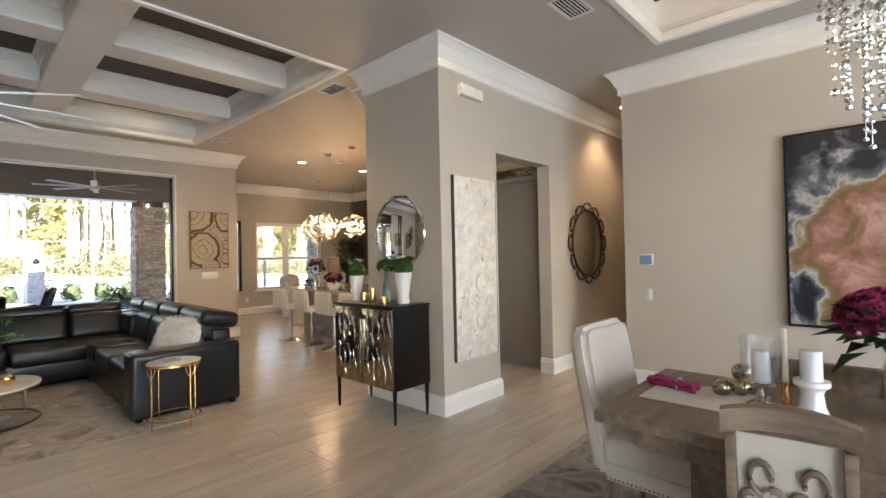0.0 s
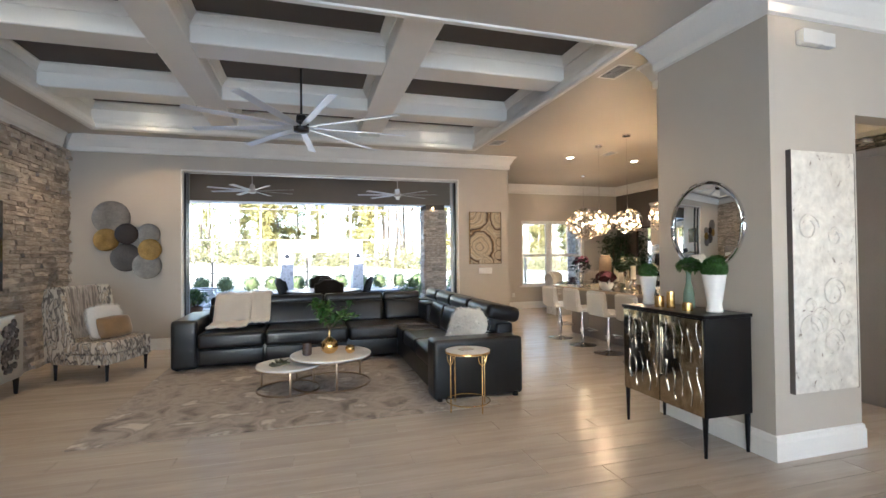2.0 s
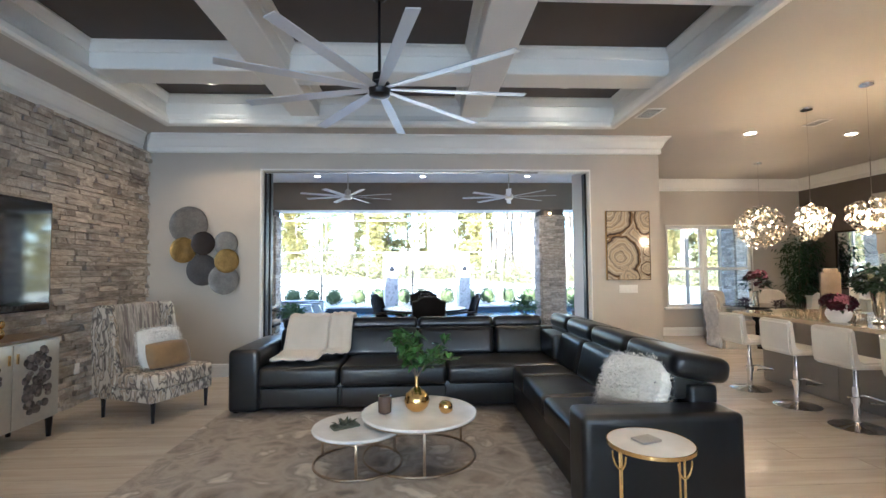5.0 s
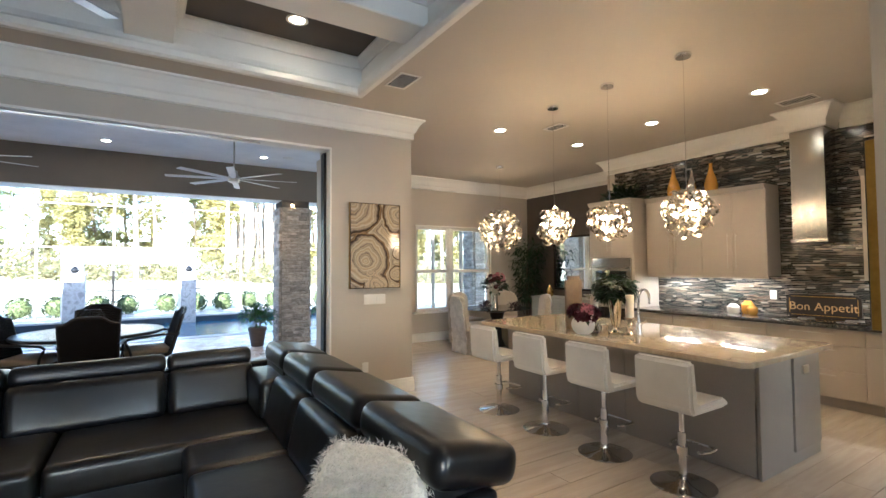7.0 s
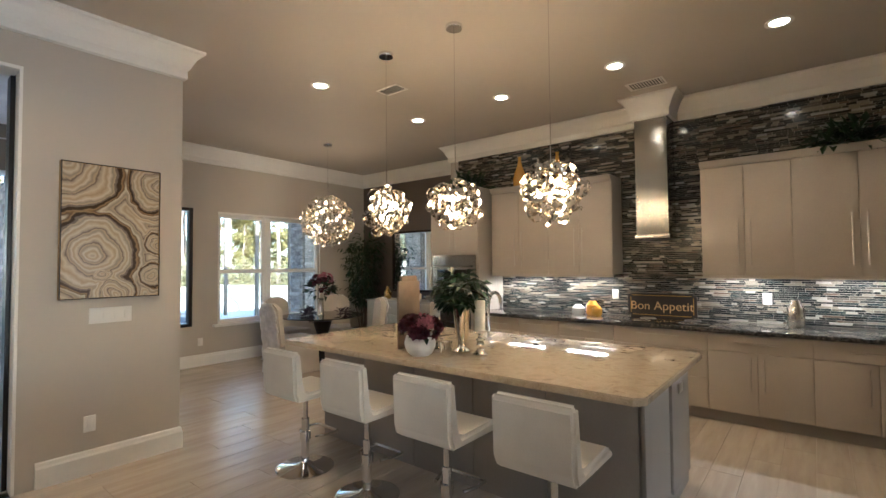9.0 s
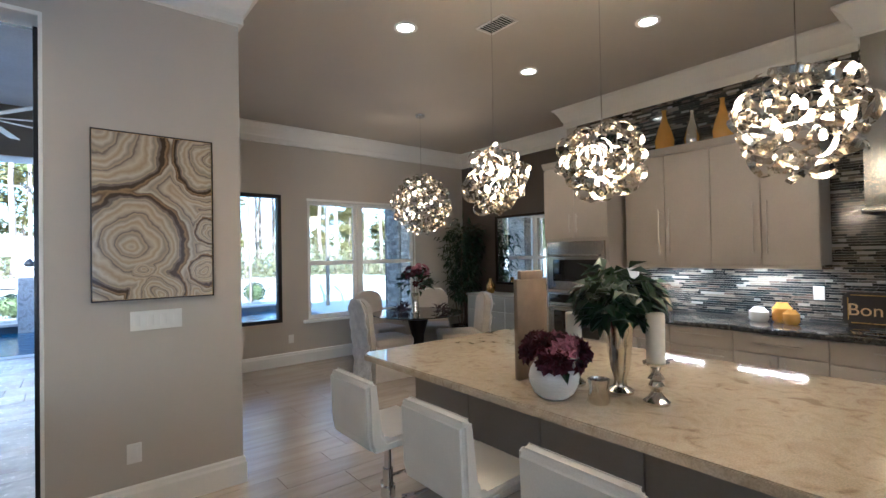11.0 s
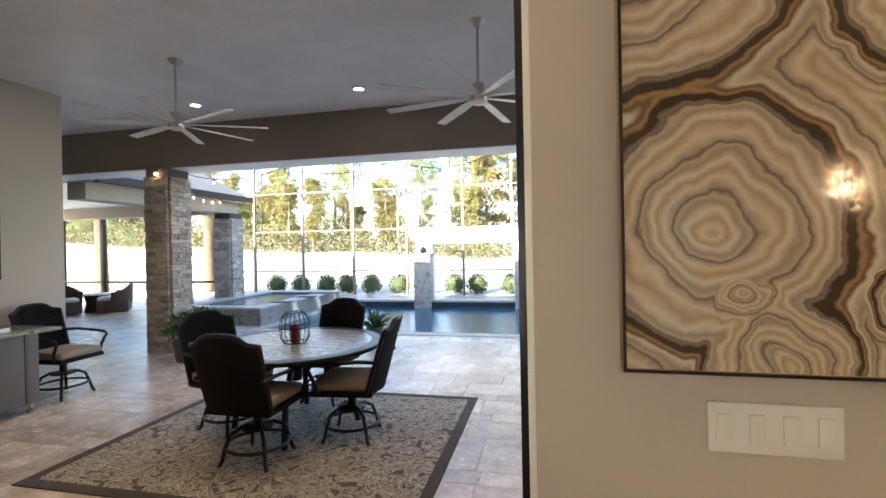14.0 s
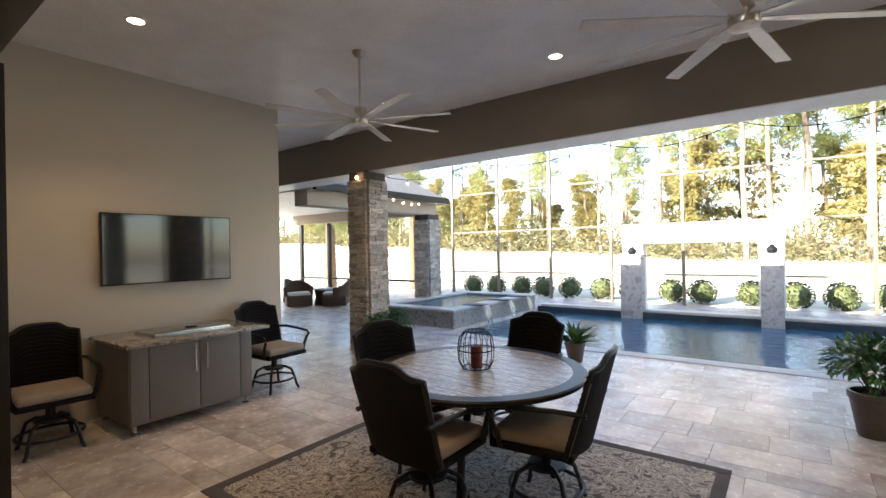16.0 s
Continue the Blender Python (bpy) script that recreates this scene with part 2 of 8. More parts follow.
def agate(name, centres):
    """Cut agate: rings round several eyes, a dark rim round each, soft contours between them."""
    m = bpy.data.materials.new(name)
    m.use_nodes = True
    t = m.node_tree
    b = t.nodes["Principled BSDF"]
    N, L = t.nodes.new, t.links.new

    def op(kind, x, y, z=None):
        n = N("ShaderNodeMath")
        n.operation = kind
        for k, v in enumerate((x, y, z)):
            if isinstance(v, (int, float)):
                n.inputs[k].default_value = v
            elif v is not None:
                L(v, n.inputs[k])
        return n.outputs[0]
    tc, no, mx = N("ShaderNodeTexCoord"), N("ShaderNodeTexNoise"), N("ShaderNodeVectorMath")
    no.inputs["Scale"].default_value, no.inputs["Detail"].default_value = 5.0, 4
    L(tc.outputs["Object"], no.inputs["Vector"])
    mx.operation = "MULTIPLY_ADD"
    L(no.outputs["Color"], mx.inputs[0])
    mx.inputs[1].default_value = (0.15, 0, 0.15)
    L(tc.outputs["Object"], mx.inputs[2])
    val = None
    for cx, cz, r in centres:
        d = N("ShaderNodeVectorMath")
        d.operation = "DISTANCE"
        L(mx.outputs[0], d.inputs[0])
        d.inputs[1].default_value = (cx + .075, -0.03, cz + .075)
        q = op("DIVIDE", d.outputs["Value"], r)
        val = q if val is None else op("SMOOTH_MIN", val, q, 0.12)
    fine, warm, rim = N("ShaderNodeValToRGB"), N("ShaderNodeValToRGB"), N("ShaderNodeValToRGB")
    for rp, src, cols in ((fine, op("FRACT", op("MULTIPLY", val, 3.3), 0.0), [(0.0, (.15, .12, .095)), (.07, (.34, .28, .21)), (.25, (.55, .47, .33)), (.45, (.38, .29, .18)), (.62, (.57, .50, .37)), (.80, (.31, .26, .19)), (.93, (.44, .36, .24)), (1.0, (.15, .12, .095))]),
                          (rim, op("MULTIPLY", val, 0.5), [(0.455, (1, 1, 1)), (.475, (.13, .10, .09)), (.50, (.10, .08, .07)), (.515, (.75, .62, .45)), (.53, (.30, .24, .2)), (.545, (1, 1, 1))])):
        el = rp.color_ramp.elements
        while len(el) < len(cols):
            el.new(0.5)
        for e, (p, c) in zip(el, cols):
            e.position, e.color = p, (*c, 1)
        L(src, rp.inputs[0])
    mul = N("ShaderNodeMix")
    mul.data_type, mul.blend_type = "RGBA", "MULTIPLY"
    mul.inputs["Factor"].default_value = 1.0
    L(fine.outputs[0], mul.inputs[6])
    L(rim.outputs[0], mul.inputs[7])
    L(mul.outputs[2], b.inputs["Base Color"])
    b.inputs["Roughness"].default_value, b.inputs["Coat Weight"].default_value = 0.12, 0.8
    return m


def patches(name, cols, scale, rough=0.8, detail=5.0, distort=0.6, stretch=(1, 1, 1), bump=0.2, fine=120.0, kind="noise", sheen=0.0, coat=0.0):
    """Irregular patches of several colours: rugs, prints, stone, painted canvas."""
    m = bpy.data.materials.new(name)
    m.use_nodes = True
    t = m.node_tree
    b = t.nodes["Principled BSDF"]
    N, L = t.nodes.new, t.links.new
    tc, mp, no, f, rp, bp = N("ShaderNodeTexCoord"), N("ShaderNodeMapping"), N("ShaderNodeTexNoise"), N("ShaderNodeTexNoise"), N("ShaderNodeValToRGB"), N("ShaderNodeBump")
    L(tc.outputs["Object"], mp.inputs[0])
    mp.inputs["Scale"].default_value = stretch
    no.inputs["Scale"].default_value, no.inputs["Detail"].default_value, no.inputs["Distortion"].default_value = scale, detail, distort
    f.inputs["Scale"].default_value, f.inputs["Detail"].default_value = fine, 3
    L(mp.outputs[0], no.inputs["Vector"])
    L(tc.outputs["Object"], f.inputs["Vector"])
    L(no.outputs["Fac"], rp.inputs[0])
    el = rp.color_ramp.elements
    while len(el) < len(cols):
        el.new(0.5)
    for e, (p, c) in zip(el, cols):
        e.position, e.color = p, (*c, 1)
    hs, mr = N("ShaderNodeHueSaturation"), N("ShaderNodeMapRange")
    mr.inputs[1].default_value, mr.inputs[2].default_value, mr.inputs[3].default_value, mr.inputs[4].default_value = 0.3, 0.7, 0.85, 1.12
    L(f.outputs["Fac"], mr.inputs[0])
    L(mr.outputs[0], hs.inputs["Value"])
    L(rp.outputs[0], hs.inputs["Color"])
    L(hs.outputs[0], b.inputs["Base Color"])
    b.inputs["Roughness"].default_value, b.inputs["Sheen Weight"].default_value, b.inputs["Coat Weight"].default_value = rough, sheen, coat
    bp.inputs["Strength"].default_value, bp.inputs["Distance"].default_value = bump, 0.006
    L(f.outputs["Fac"], bp.inputs["Height"])
    L(bp.outputs[0], b.inputs["Normal"])
    return m


M_WALL = mat("greige_paint", (0.50, 0.455, 0.385), 0.6, var=0.05, scale=1.2, fine=180, bump=0.05)
M_CEIL = mat("ceiling_paint", (0.50, 0.46, 0.40), 0.55, var=0.05, scale=1.0, fine=160, bump=0.05)
M_TRIM = mat("white_trim_paint", (0.80, 0.78, 0.73), 0.4, var=0.03, fine=60, bump=0.02)
M_DARK = mat("taupe_ceiling_paint", (0.085, 0.070, 0.060), 0.6, var=0.08, fine=150, bump=0.05)
M_ACC = mat("dark_taupe_wall_paint", (0.105, 0.088, 0.075), 0.6, var=0.06, fine=150, bump=0.05)
M_FLOOR = mat("wood_look_plank_tile", (0.53, 0.47, 0.395), 0.24, col2=(0.455, 0.395, 0.325), scale=1.6, fine=5, var=0.07, stretch=(0.8, 7, 1), bump=0.012, rand=0.035, rvar=0.08)
M_FLOOR2 = mat("wood_look_plank_tile_far", (0.53, 0.47, 0.395), 0.24, col2=(0.455, 0.395, 0.325), scale=1.6, fine=5, var=0.07, stretch=(0.8, 7, 1), bump=0.012, island=0.035, rvar=0.08)
M_GROUT = mat("grout", (0.50, 0.44, 0.365), 0.8, fine=90)
M_LEATHER = mat("black_leather", (0.0095, 0.010, 0.011), 0.30, var=0.12, scale=5, fine=9, bump=0.10, rvar=0.06, bdist=0.02)
M_BLACK = mat("black_lacquer", (0.008, 0.007, 0.007), 0.3, fine=50, bump=0.02, ior=1.3)
M_BRASS = mat("brass", (0.78, 0.52, 0.20), 0.22, 1.0, var=0.1, fine=25, bump=0.02)
M_BRONZE = mat("antique_bronze_metal", (0.33, 0.25, 0.17), 0.3, 1.0, var=0.2, fine=30, bump=0.03)
M_CHROME = mat("chrome", (0.75, 0.75, 0.75), 0.08, 1.0, var=0.03, bump=0.0, rvar=0.05)
M_STEEL = mat("brushed_stainless_steel", (0.46, 0.45, 0.42), 0.24, 1.0, var=0.08, fine=30, stretch=(30, 30, 1), bump=0.02)
M_NICKEL = mat("brushed_nickel", (0.50, 0.47, 0.42), 0.3, 1.0, var=0.06, fine=40, bump=0.02)
M_MIRROR = mat("mirror_glass", (0.86, 0.88, 0.88), 0.015, 1.0, var=0.0, bump=0.0, rvar=0.01)
M_GLASS = glassy("clear_glass", (0.97, 0.98, 0.98))
M_WHITE = mat("white_porcelain", (0.78, 0.77, 0.74), 0.22, var=0.04, fine=40, bump=0.02)
M_WLEATHER = mat("white_leather", (0.74, 0.71, 0.65), 0.38, var=0.06, scale=6, fine=150, bump=0.12)
M_MARBLE = mat("white_marble", (0.82, 0.81, 0.79), 0.14, col2=(0.62, 0.61, 0.60), scale=2.6, fine=9, var=0.08, bump=0.0, detail=8)
M_FUR = mat("cream_fur", (0.90, 0.86, 0.78), 0.9, var=0.15, fine=60, bump=0.6, sheen=0.6, bdist=0.03)
M_LINEN = mat("cream_linen", (0.60, 0.55, 0.47), 0.9, var=0.08, fine=220, bump=0.3, sheen=0.3)
M_TANC = mat("bronze_satin_cushion", (0.26, 0.155, 0.06), 0.45, var=0.25, scale=6, fine=120, bump=0.2, sheen=0.3)
M_CAB = mat("grey_beige_cabinet_paint", (0.43, 0.385, 0.325), 0.42, var=0.05, fine=80, bump=0.03)
M_CABG = mat("grey_cabinet_paint", (0.27, 0.245, 0.22), 0.45, var=0.06, fine=80, bump=0.03)
M_GRANITE = patches("cream_granite", [(0.28, (0.33, 0.26, 0.18)), (0.40, (0.47, 0.39, 0.28)), (0.56, (0.53, 0.455, 0.34)), (0.72, (0.43, 0.355, 0.255))], 9, 0.05, 9, 1.2, bump=0.0, fine=160, coat=0.4)
M_GRANITED = patches("dark_granite", [(0.35, (0.012, 0.012, 0.012)), (0.55, (0.05, 0.048, 0.042)), (0.68, (0.16, 0.14, 0.11))], 40, 0.12, 8, 0.5, bump=0.0, fine=200, coat=0.3)
M_GRANITEP = patches("grey_patio_granite", [(0.35, (0.10, 0.095, 0.085)), (0.5, (0.34, 0.32, 0.28)), (0.65, (0.16, 0.14, 0.12))], 14, 0.2, 8, 0.8, bump=0.0, fine=160, coat=0.2)
M_STONE = patches("ledger_stone", [(0.30, (0.25, 0.205, 0.16)), (0.46, (0.45, 0.39, 0.315)), (0.60, (0.56, 0.50, 0.42)), (0.75, (0.36, 0.28, 0.21))], 7, 0.85, 6, 0.7, stretch=(1, 1, 2.5), bump=0.8, fine=45)
M_AGATE = agate("agate_print", ((-.28, .47, .34), (.31, .37, .21), (-.12, -.16, .28), (0, -.48, .15), (.27, -.33, .10), (-.05, -.335, .085), (.31, -.09, .09)))
M_LEAF = mat("green_leaf", (0.075, 0.17, 0.035), 0.45, col2=(0.035, 0.095, 0.02), scale=9, fine=40, var=0.2, bump=0.1, island=0.35)
M_DKLEAF = mat("dark_green_leaf", (0.018, 0.05, 0.016), 0.4, col2=(0.008, 0.024, 0.008), scale=9, fine=40, var=0.2, bump=0.1, island=0.35)
# far pine and palm leaf, paled so its colour carries sun and haze
M_PINE = leafy(mat("sun_paled_tree_leaf", (0.30, 0.32, 0.12), 0.7, col2=(0.20, 0.24, 0.09), scale=0.5, fine=6, var=0.2, bump=0.0, island=0.25))
M_BARK = mat("bark", (0.15, 0.11, 0.08), 0.9, var=0.35, scale=6, fine=30, stretch=(4, 4, 0.7), bump=0.8)
M_CANLIGHT = glow("lamp_lens", (1.0, 0.80, 0.52), 9.0)
M_BULB = glow("warm_bulb", (1.0, 0.66, 0.32), 7.0)
M_SCREEN = mat("black_tv_screen", (0.006, 0.006, 0.007), 0.05, var=0.1, bump=0.0, rvar=0.02, ior=1.6)
M_PLATE = mat("white_plastic", (0.75, 0.73, 0.68), 0.4, var=0.02, bump=0.0)
M_WOOD = mat("grey_brown_oak", (0.235, 0.175, 0.12), 0.5, col2=(0.155, 0.11, 0.075), scale=3, fine=16, var=0.25, stretch=(1, 9, 9), bump=0.12)
M_MAGENTA = mat("magenta_petals", (0.27, 0.012, 0.08), 0.6, col2=(0.42, 0.05, 0.16), scale=30, fine=60, var=0.3, island=0.4)
M_PINK = mat("pink_petals", (0.50, 0.20, 0.23), 0.6, col2=(0.34, 0.10, 0.14), scale=20, fine=60, var=0.2, island=0.3)
M_BURG = mat("burgundy_petals", (0.07, 0.008, 0.018), 0.6, var=0.3, fine=60, island=0.4)
M_CANDLE = mat("ivory_wax", (0.78, 0.72, 0.58), 0.5, var=0.05, fine=30, bump=0.05)
M_SILVER = mat("mercury_glass_silver", (0.72, 0.69, 0.62), 0.18, 1.0, var=0.25, fine=22, bump=0.15)
M_GOLDGLASS = mat("amber_ceramic", (0.62, 0.32, 0.05), 0.15, var=0.15, scale=5, fine=20, bump=0.0, coat=0.6)

# ---- floors ----
def plank_floor():
    fl = setting("floor", box(B(), -4.3, 8.3, -3.2, 8.72, -0.30, -0.006), M_GROUT, "wood-look porcelain plank floor, pale greige, satin sheen", "floor")
    nook = setting("floor_nook", box(B(), 3.06, 8.3, 8.72, 11.85, -0.30, -0.006), M_GROUT, "wood-look porcelain plank floor in the breakfast nook", "floor")
    rnd = random.Random(4)
    L_, W_ = 1.2, 0.2
    shared = {}
    rest = B()
    count = 0
    y = -3.1
    row = 0
    while y < 11.7:
        x0, x1 = (-4.2, 8.0) if y < 8.55 else (3.22, 8.0)
        x = x0 - rnd.choice((0.0, 0.4, 0.8))
        while x < x1:
            a, b = max(x, x0), min(x + L_, x1)
            if b - a > 0.05:
                near = 1.1 < y < 6.2 and -2.9 < a < 3.2 and b - a > L_ - 0.01
                if near and count < 300:
                    if "p" not in shared:
                        bm = box(B(), 0.0015, L_ - 0.0015, 0.0015, W_ - 0.0015, -0.006, 0.0, 0.0012, 1)
                        shared["p"] = finish("plank", bm, M_FLOOR)
                    piece("plank", shared["p"], fl, Matrix.Translation((a, y, 0)))
                    count += 1
                else:
                    q = [rest.verts.new(c) for c in ((a + .0015, y + .0015, 0), (b - .0015, y + .0015, 0), (b - .0015, y + W_ - .0015, 0), (a + .0015, y + W_ - .0015, 0))]
                    q2 = [rest.verts.new(v.co - Vector((0, 0, .006))) for v in q]
                    rest.faces.new(q)
                    for i in range(4):
                        rest.faces.new((q[i], q2[i], q2[(i + 1) % 4], q[(i + 1) % 4]))
            x += L_
        y += W_
        row += 1
    ob = part("planks", rest, M_FLOOR2, fl, smooth=False)
    tagged(ob, kind="stuff")


# ---- walls ----
WT = 0.15


def wall(name, pieces, material, label):
    bm = B()
    for b in pieces:
        box(bm, *b)
    return setting(name, bm, material, label, "wall")


OX0, OX1, OZ = -2.46, 2.20, 2.85     # sliding door opening
wall("wall_north", [(-4.25, OX0, 8.6, 8.85, -0.3, PH), (OX1, 3.21, 8.6, 8.85, -0.3, PH), (OX0, OX1, 8.6, 8.85, OZ, PH)], M_WALL, "greige painted wall round the wide sliding door opening")
wall("wall_west", [(-4.30, -4.06, -3.2, 8.6, -0.3, 4.0)], M_WALL, "greige painted wall behind the stone cladding")
SW = [(-3.2, -0.9, 0.0, 2.5), (0.7, 3.6, 0.4, 2.6)]     # front windows: x0, x1, z0, z1
wall("wall_south", [(-4.3, -3.2, -3.35, -3.2, -0.3, 4.0), (-0.9, 0.7, -3.35, -3.2, -0.3, 4.0), (3.6, 8.3, -3.35, -3.2, -0.3, 4.0), (-3.2, -0.9, -3.35, -3.2, 2.5, 4.0), (0.7, 3.6, -3.35, -3.2, 2.6, 4.0), (-3.2, -0.9, -3.35, -3.2, -0.3, 0.0), (0.7, 3.6, -3.35, -3.2, -0.3, 0.4)], M_WALL, "greige front wall with the entry and dining windows")
# unseen slab, added to block direct sun at the front windows
setting("porch_roof", box(B(), -5.5, 9.0, -11.0, -3.35, 3.3, 3.5), M_TRIM, "unseen white slab added to keep sun out of the front windows", "roof")
for k, (a, b, c, d) in enumerate(SW):
    fw = thing("window_" + "34"[k], (0, -3.3, 0), 0, "white framed front window, assumed, out of view", "window", kind="structure")
    bm = B()
    for q in ((a, a + .06, c, d), (b - .06, b, c, d), (a + .06, b - .06, c, c + .06), (a + .06, b - .06, d - .06, d), ((a + b) / 2 - .03, (a + b) / 2 + .03, c + .06, d - .06)):
        box(bm, q[0], q[1], -.02, .04, q[2], q[3], .004)
    part("window_frame", bm, M_TRIM, fw)
    pn = part("pane", box(B(), a + .06, b - .06, .0, .006, c + .06, d - .06), M_GLASS, fw)
    pn.visible_shadow = False
    # added area lamp, stands in for daylight through this out-of-view window
    la = bpy.data.lights.new("front_window_light", "AREA")
    la.shape, la.size, la.size_y, la.energy, la.color = "RECTANGLE", b - a - .1, d - c - .1, 15.0, (0.74, 0.87, 1.0)
    lo = new("front_window_light", la)
    lo.matrix_world = look(((a + b) / 2, -3.24, (c + d) / 2), ((a + b) / 2, 3.0, (c + d) / 2 - .3))
wall("wall_column", [(2.56, 3.38, 2.79, 3.84, -0.05, H), (2.86, 3.38, 3.84, 4.20, -0.05, H)], M_WALL, "greige painted wall block between living room and kitchen")
wall("wall_hall", [(4.41, 8.2, 2.79, 2.95, -0.05, H), (3.38, 4.41, 2.79, 2.95, 2.43, H)], M_WALL, "greige hall wall with a cased doorway to the kitchen")
wall("wall_dining", [(4.55, 4.70, -3.2, 1.98, -0.05, H + .8), (8.05, 8.2, -3.2, 2.79, -0.05, H)], M_WALL, "greige dining room wall")
wall("wall_hall_back", [(4.70, 8.2, 1.83, 1.98, -0.05, H)], M_WALL, "greige wall along the hall")
wall("wall_kitchen", [(7.24, 7.40, 2.95, 8.86, -0.05, H)], M_WALL, "kitchen wall behind the mosaic tile")
wall("wall_kitchen_return", [(7.40, 8.1, 8.71, 8.86, -0.05, H)], M_ACC, "dark taupe wall return beside the tall cabinet")
wall("wall_nook_east", [(7.96, 8.11, 8.86, 11.7, -0.05, H)], M_ACC, "dark taupe accent wall of the breakfast nook")
NW = [(3.03, 3.55), (4.60, 4.99), (6.86, 8.11)]
pc = [(a, b, 11.7, 11.88, -0.3, H) for a, b in NW]
pc += [(3.55, 4.60, 11.7, 11.88, -0.3, 0.60), (3.55, 4.60, 11.7, 11.88, 2.37, H), (4.99, 6.86, 11.7, 11.88, -0.3, 0.60), (4.99, 6.86, 11.7, 11.88, 2.31, H)]
wall("wall_nook_north", pc, M_WALL, "greige nook wall with a white double window and a dark framed window")
wall("wall_nook_west", [(3.03, 3.21, 8.85, 11.7, -0.3, PH)], M_WALL, "greige wall between nook and patio")
# not in view: added to put the lanai floor in shadow
wall("wall_lanai_south", [(-14.2, -4.35, 8.65, 8.85, -0.5, PH)], M_WALL, "unseen wall added to keep sun off the lanai floor")
wall("wall_patio_west", [(-4.35, -4.15, 8.85, 12.42, -0.3, PH)], M_WALL, "beige stucco patio wall behind the television")

# ceilings: one mesh a space, with the living room and dining trays left open
TX0, TX1, TY0, TY1 = -3.50, 2.37, 3.87, 8.14
DX0, DX1, DY0, DY1 = 0.2, 4.07, -2.6, 1.45


def ceilings():
    bm = B()
    for b in ((-4.3, TX0, -3.35, 8.6), (TX0, TX1, TY1, 8.6), (TX1, 8.2, DY1, 8.6), (3.03, 8.2, 8.6, 11.9), (TX0, TX1, DY1, TY0), (TX0, DX0, -3.35, DY1), (DX1, 8.2, -3.35, DY1), (DX0, DX1, -3.35, DY0)):
        box(bm, b[0], b[1], b[2], b[3], H, H + 0.12)
    setting("ceiling", bm, M_CEIL, "smooth greige painted ceiling with recessed lights", "ceiling")
    bm = box(B(), TX0 - .2, TX1 + .2, TY0 - .2, TY1 + .2, 3.70, 3.82)
    setting("ceiling_coffer", bm, M_DARK, "dark taupe painted ceiling inside the coffers", "ceiling")
    bm = box(B(), DX0 - .2, DX1 + .2, DY0 - .2, DY1 + .2, 3.70, 3.82)
    setting("ceiling_dining_tray", bm, M_DARK, "dark taupe ceiling of the dining tray", "ceiling")
    # runs on west of the patio, unseen, to shade the lanai floor
    bm = box(B(), -14.2, 3.25, 8.85, 14.75, PH, PH + 0.15)
    setting("ceiling_patio", bm, M_PCEIL, "grey painted patio ceiling", "ceiling")
    bm = B()
    for a in ((TX0 - .06, TX0, TY0 - .06, TY1 + .06), (TX1, TX1 + .06, TY0 - .06, TY1 + .06), (TX0, TX1, TY0 - .06, TY0), (TX0, TX1, TY1, TY1 + .06)):
        box(bm, *a, H + .12, 3.70)
    for a in ((DX0 - .06, DX0, DY0 - .06, DY1 + .06), (DX1, DX1 + .06, DY0 - .06, DY1 + .06), (DX0, DX1, DY0 - .06, DY0), (DX0, DX1, DY1, DY1 + .06)):
        box(bm, *a, H + .12, 3.70)
    setting("ceiling_tray_sides", bm, M_TRIM, "white painted sides of the ceiling trays", "ceiling")


M_PCEIL = mat("patio_ceiling_paint", (0.82, 0.82, 0.82), 0.45, var=0.14, scale=1.5, fine=60, bump=0.04)
ceilings()

# coffer beams: white, bottoms a little above the ceiling line
BZ = 3.43


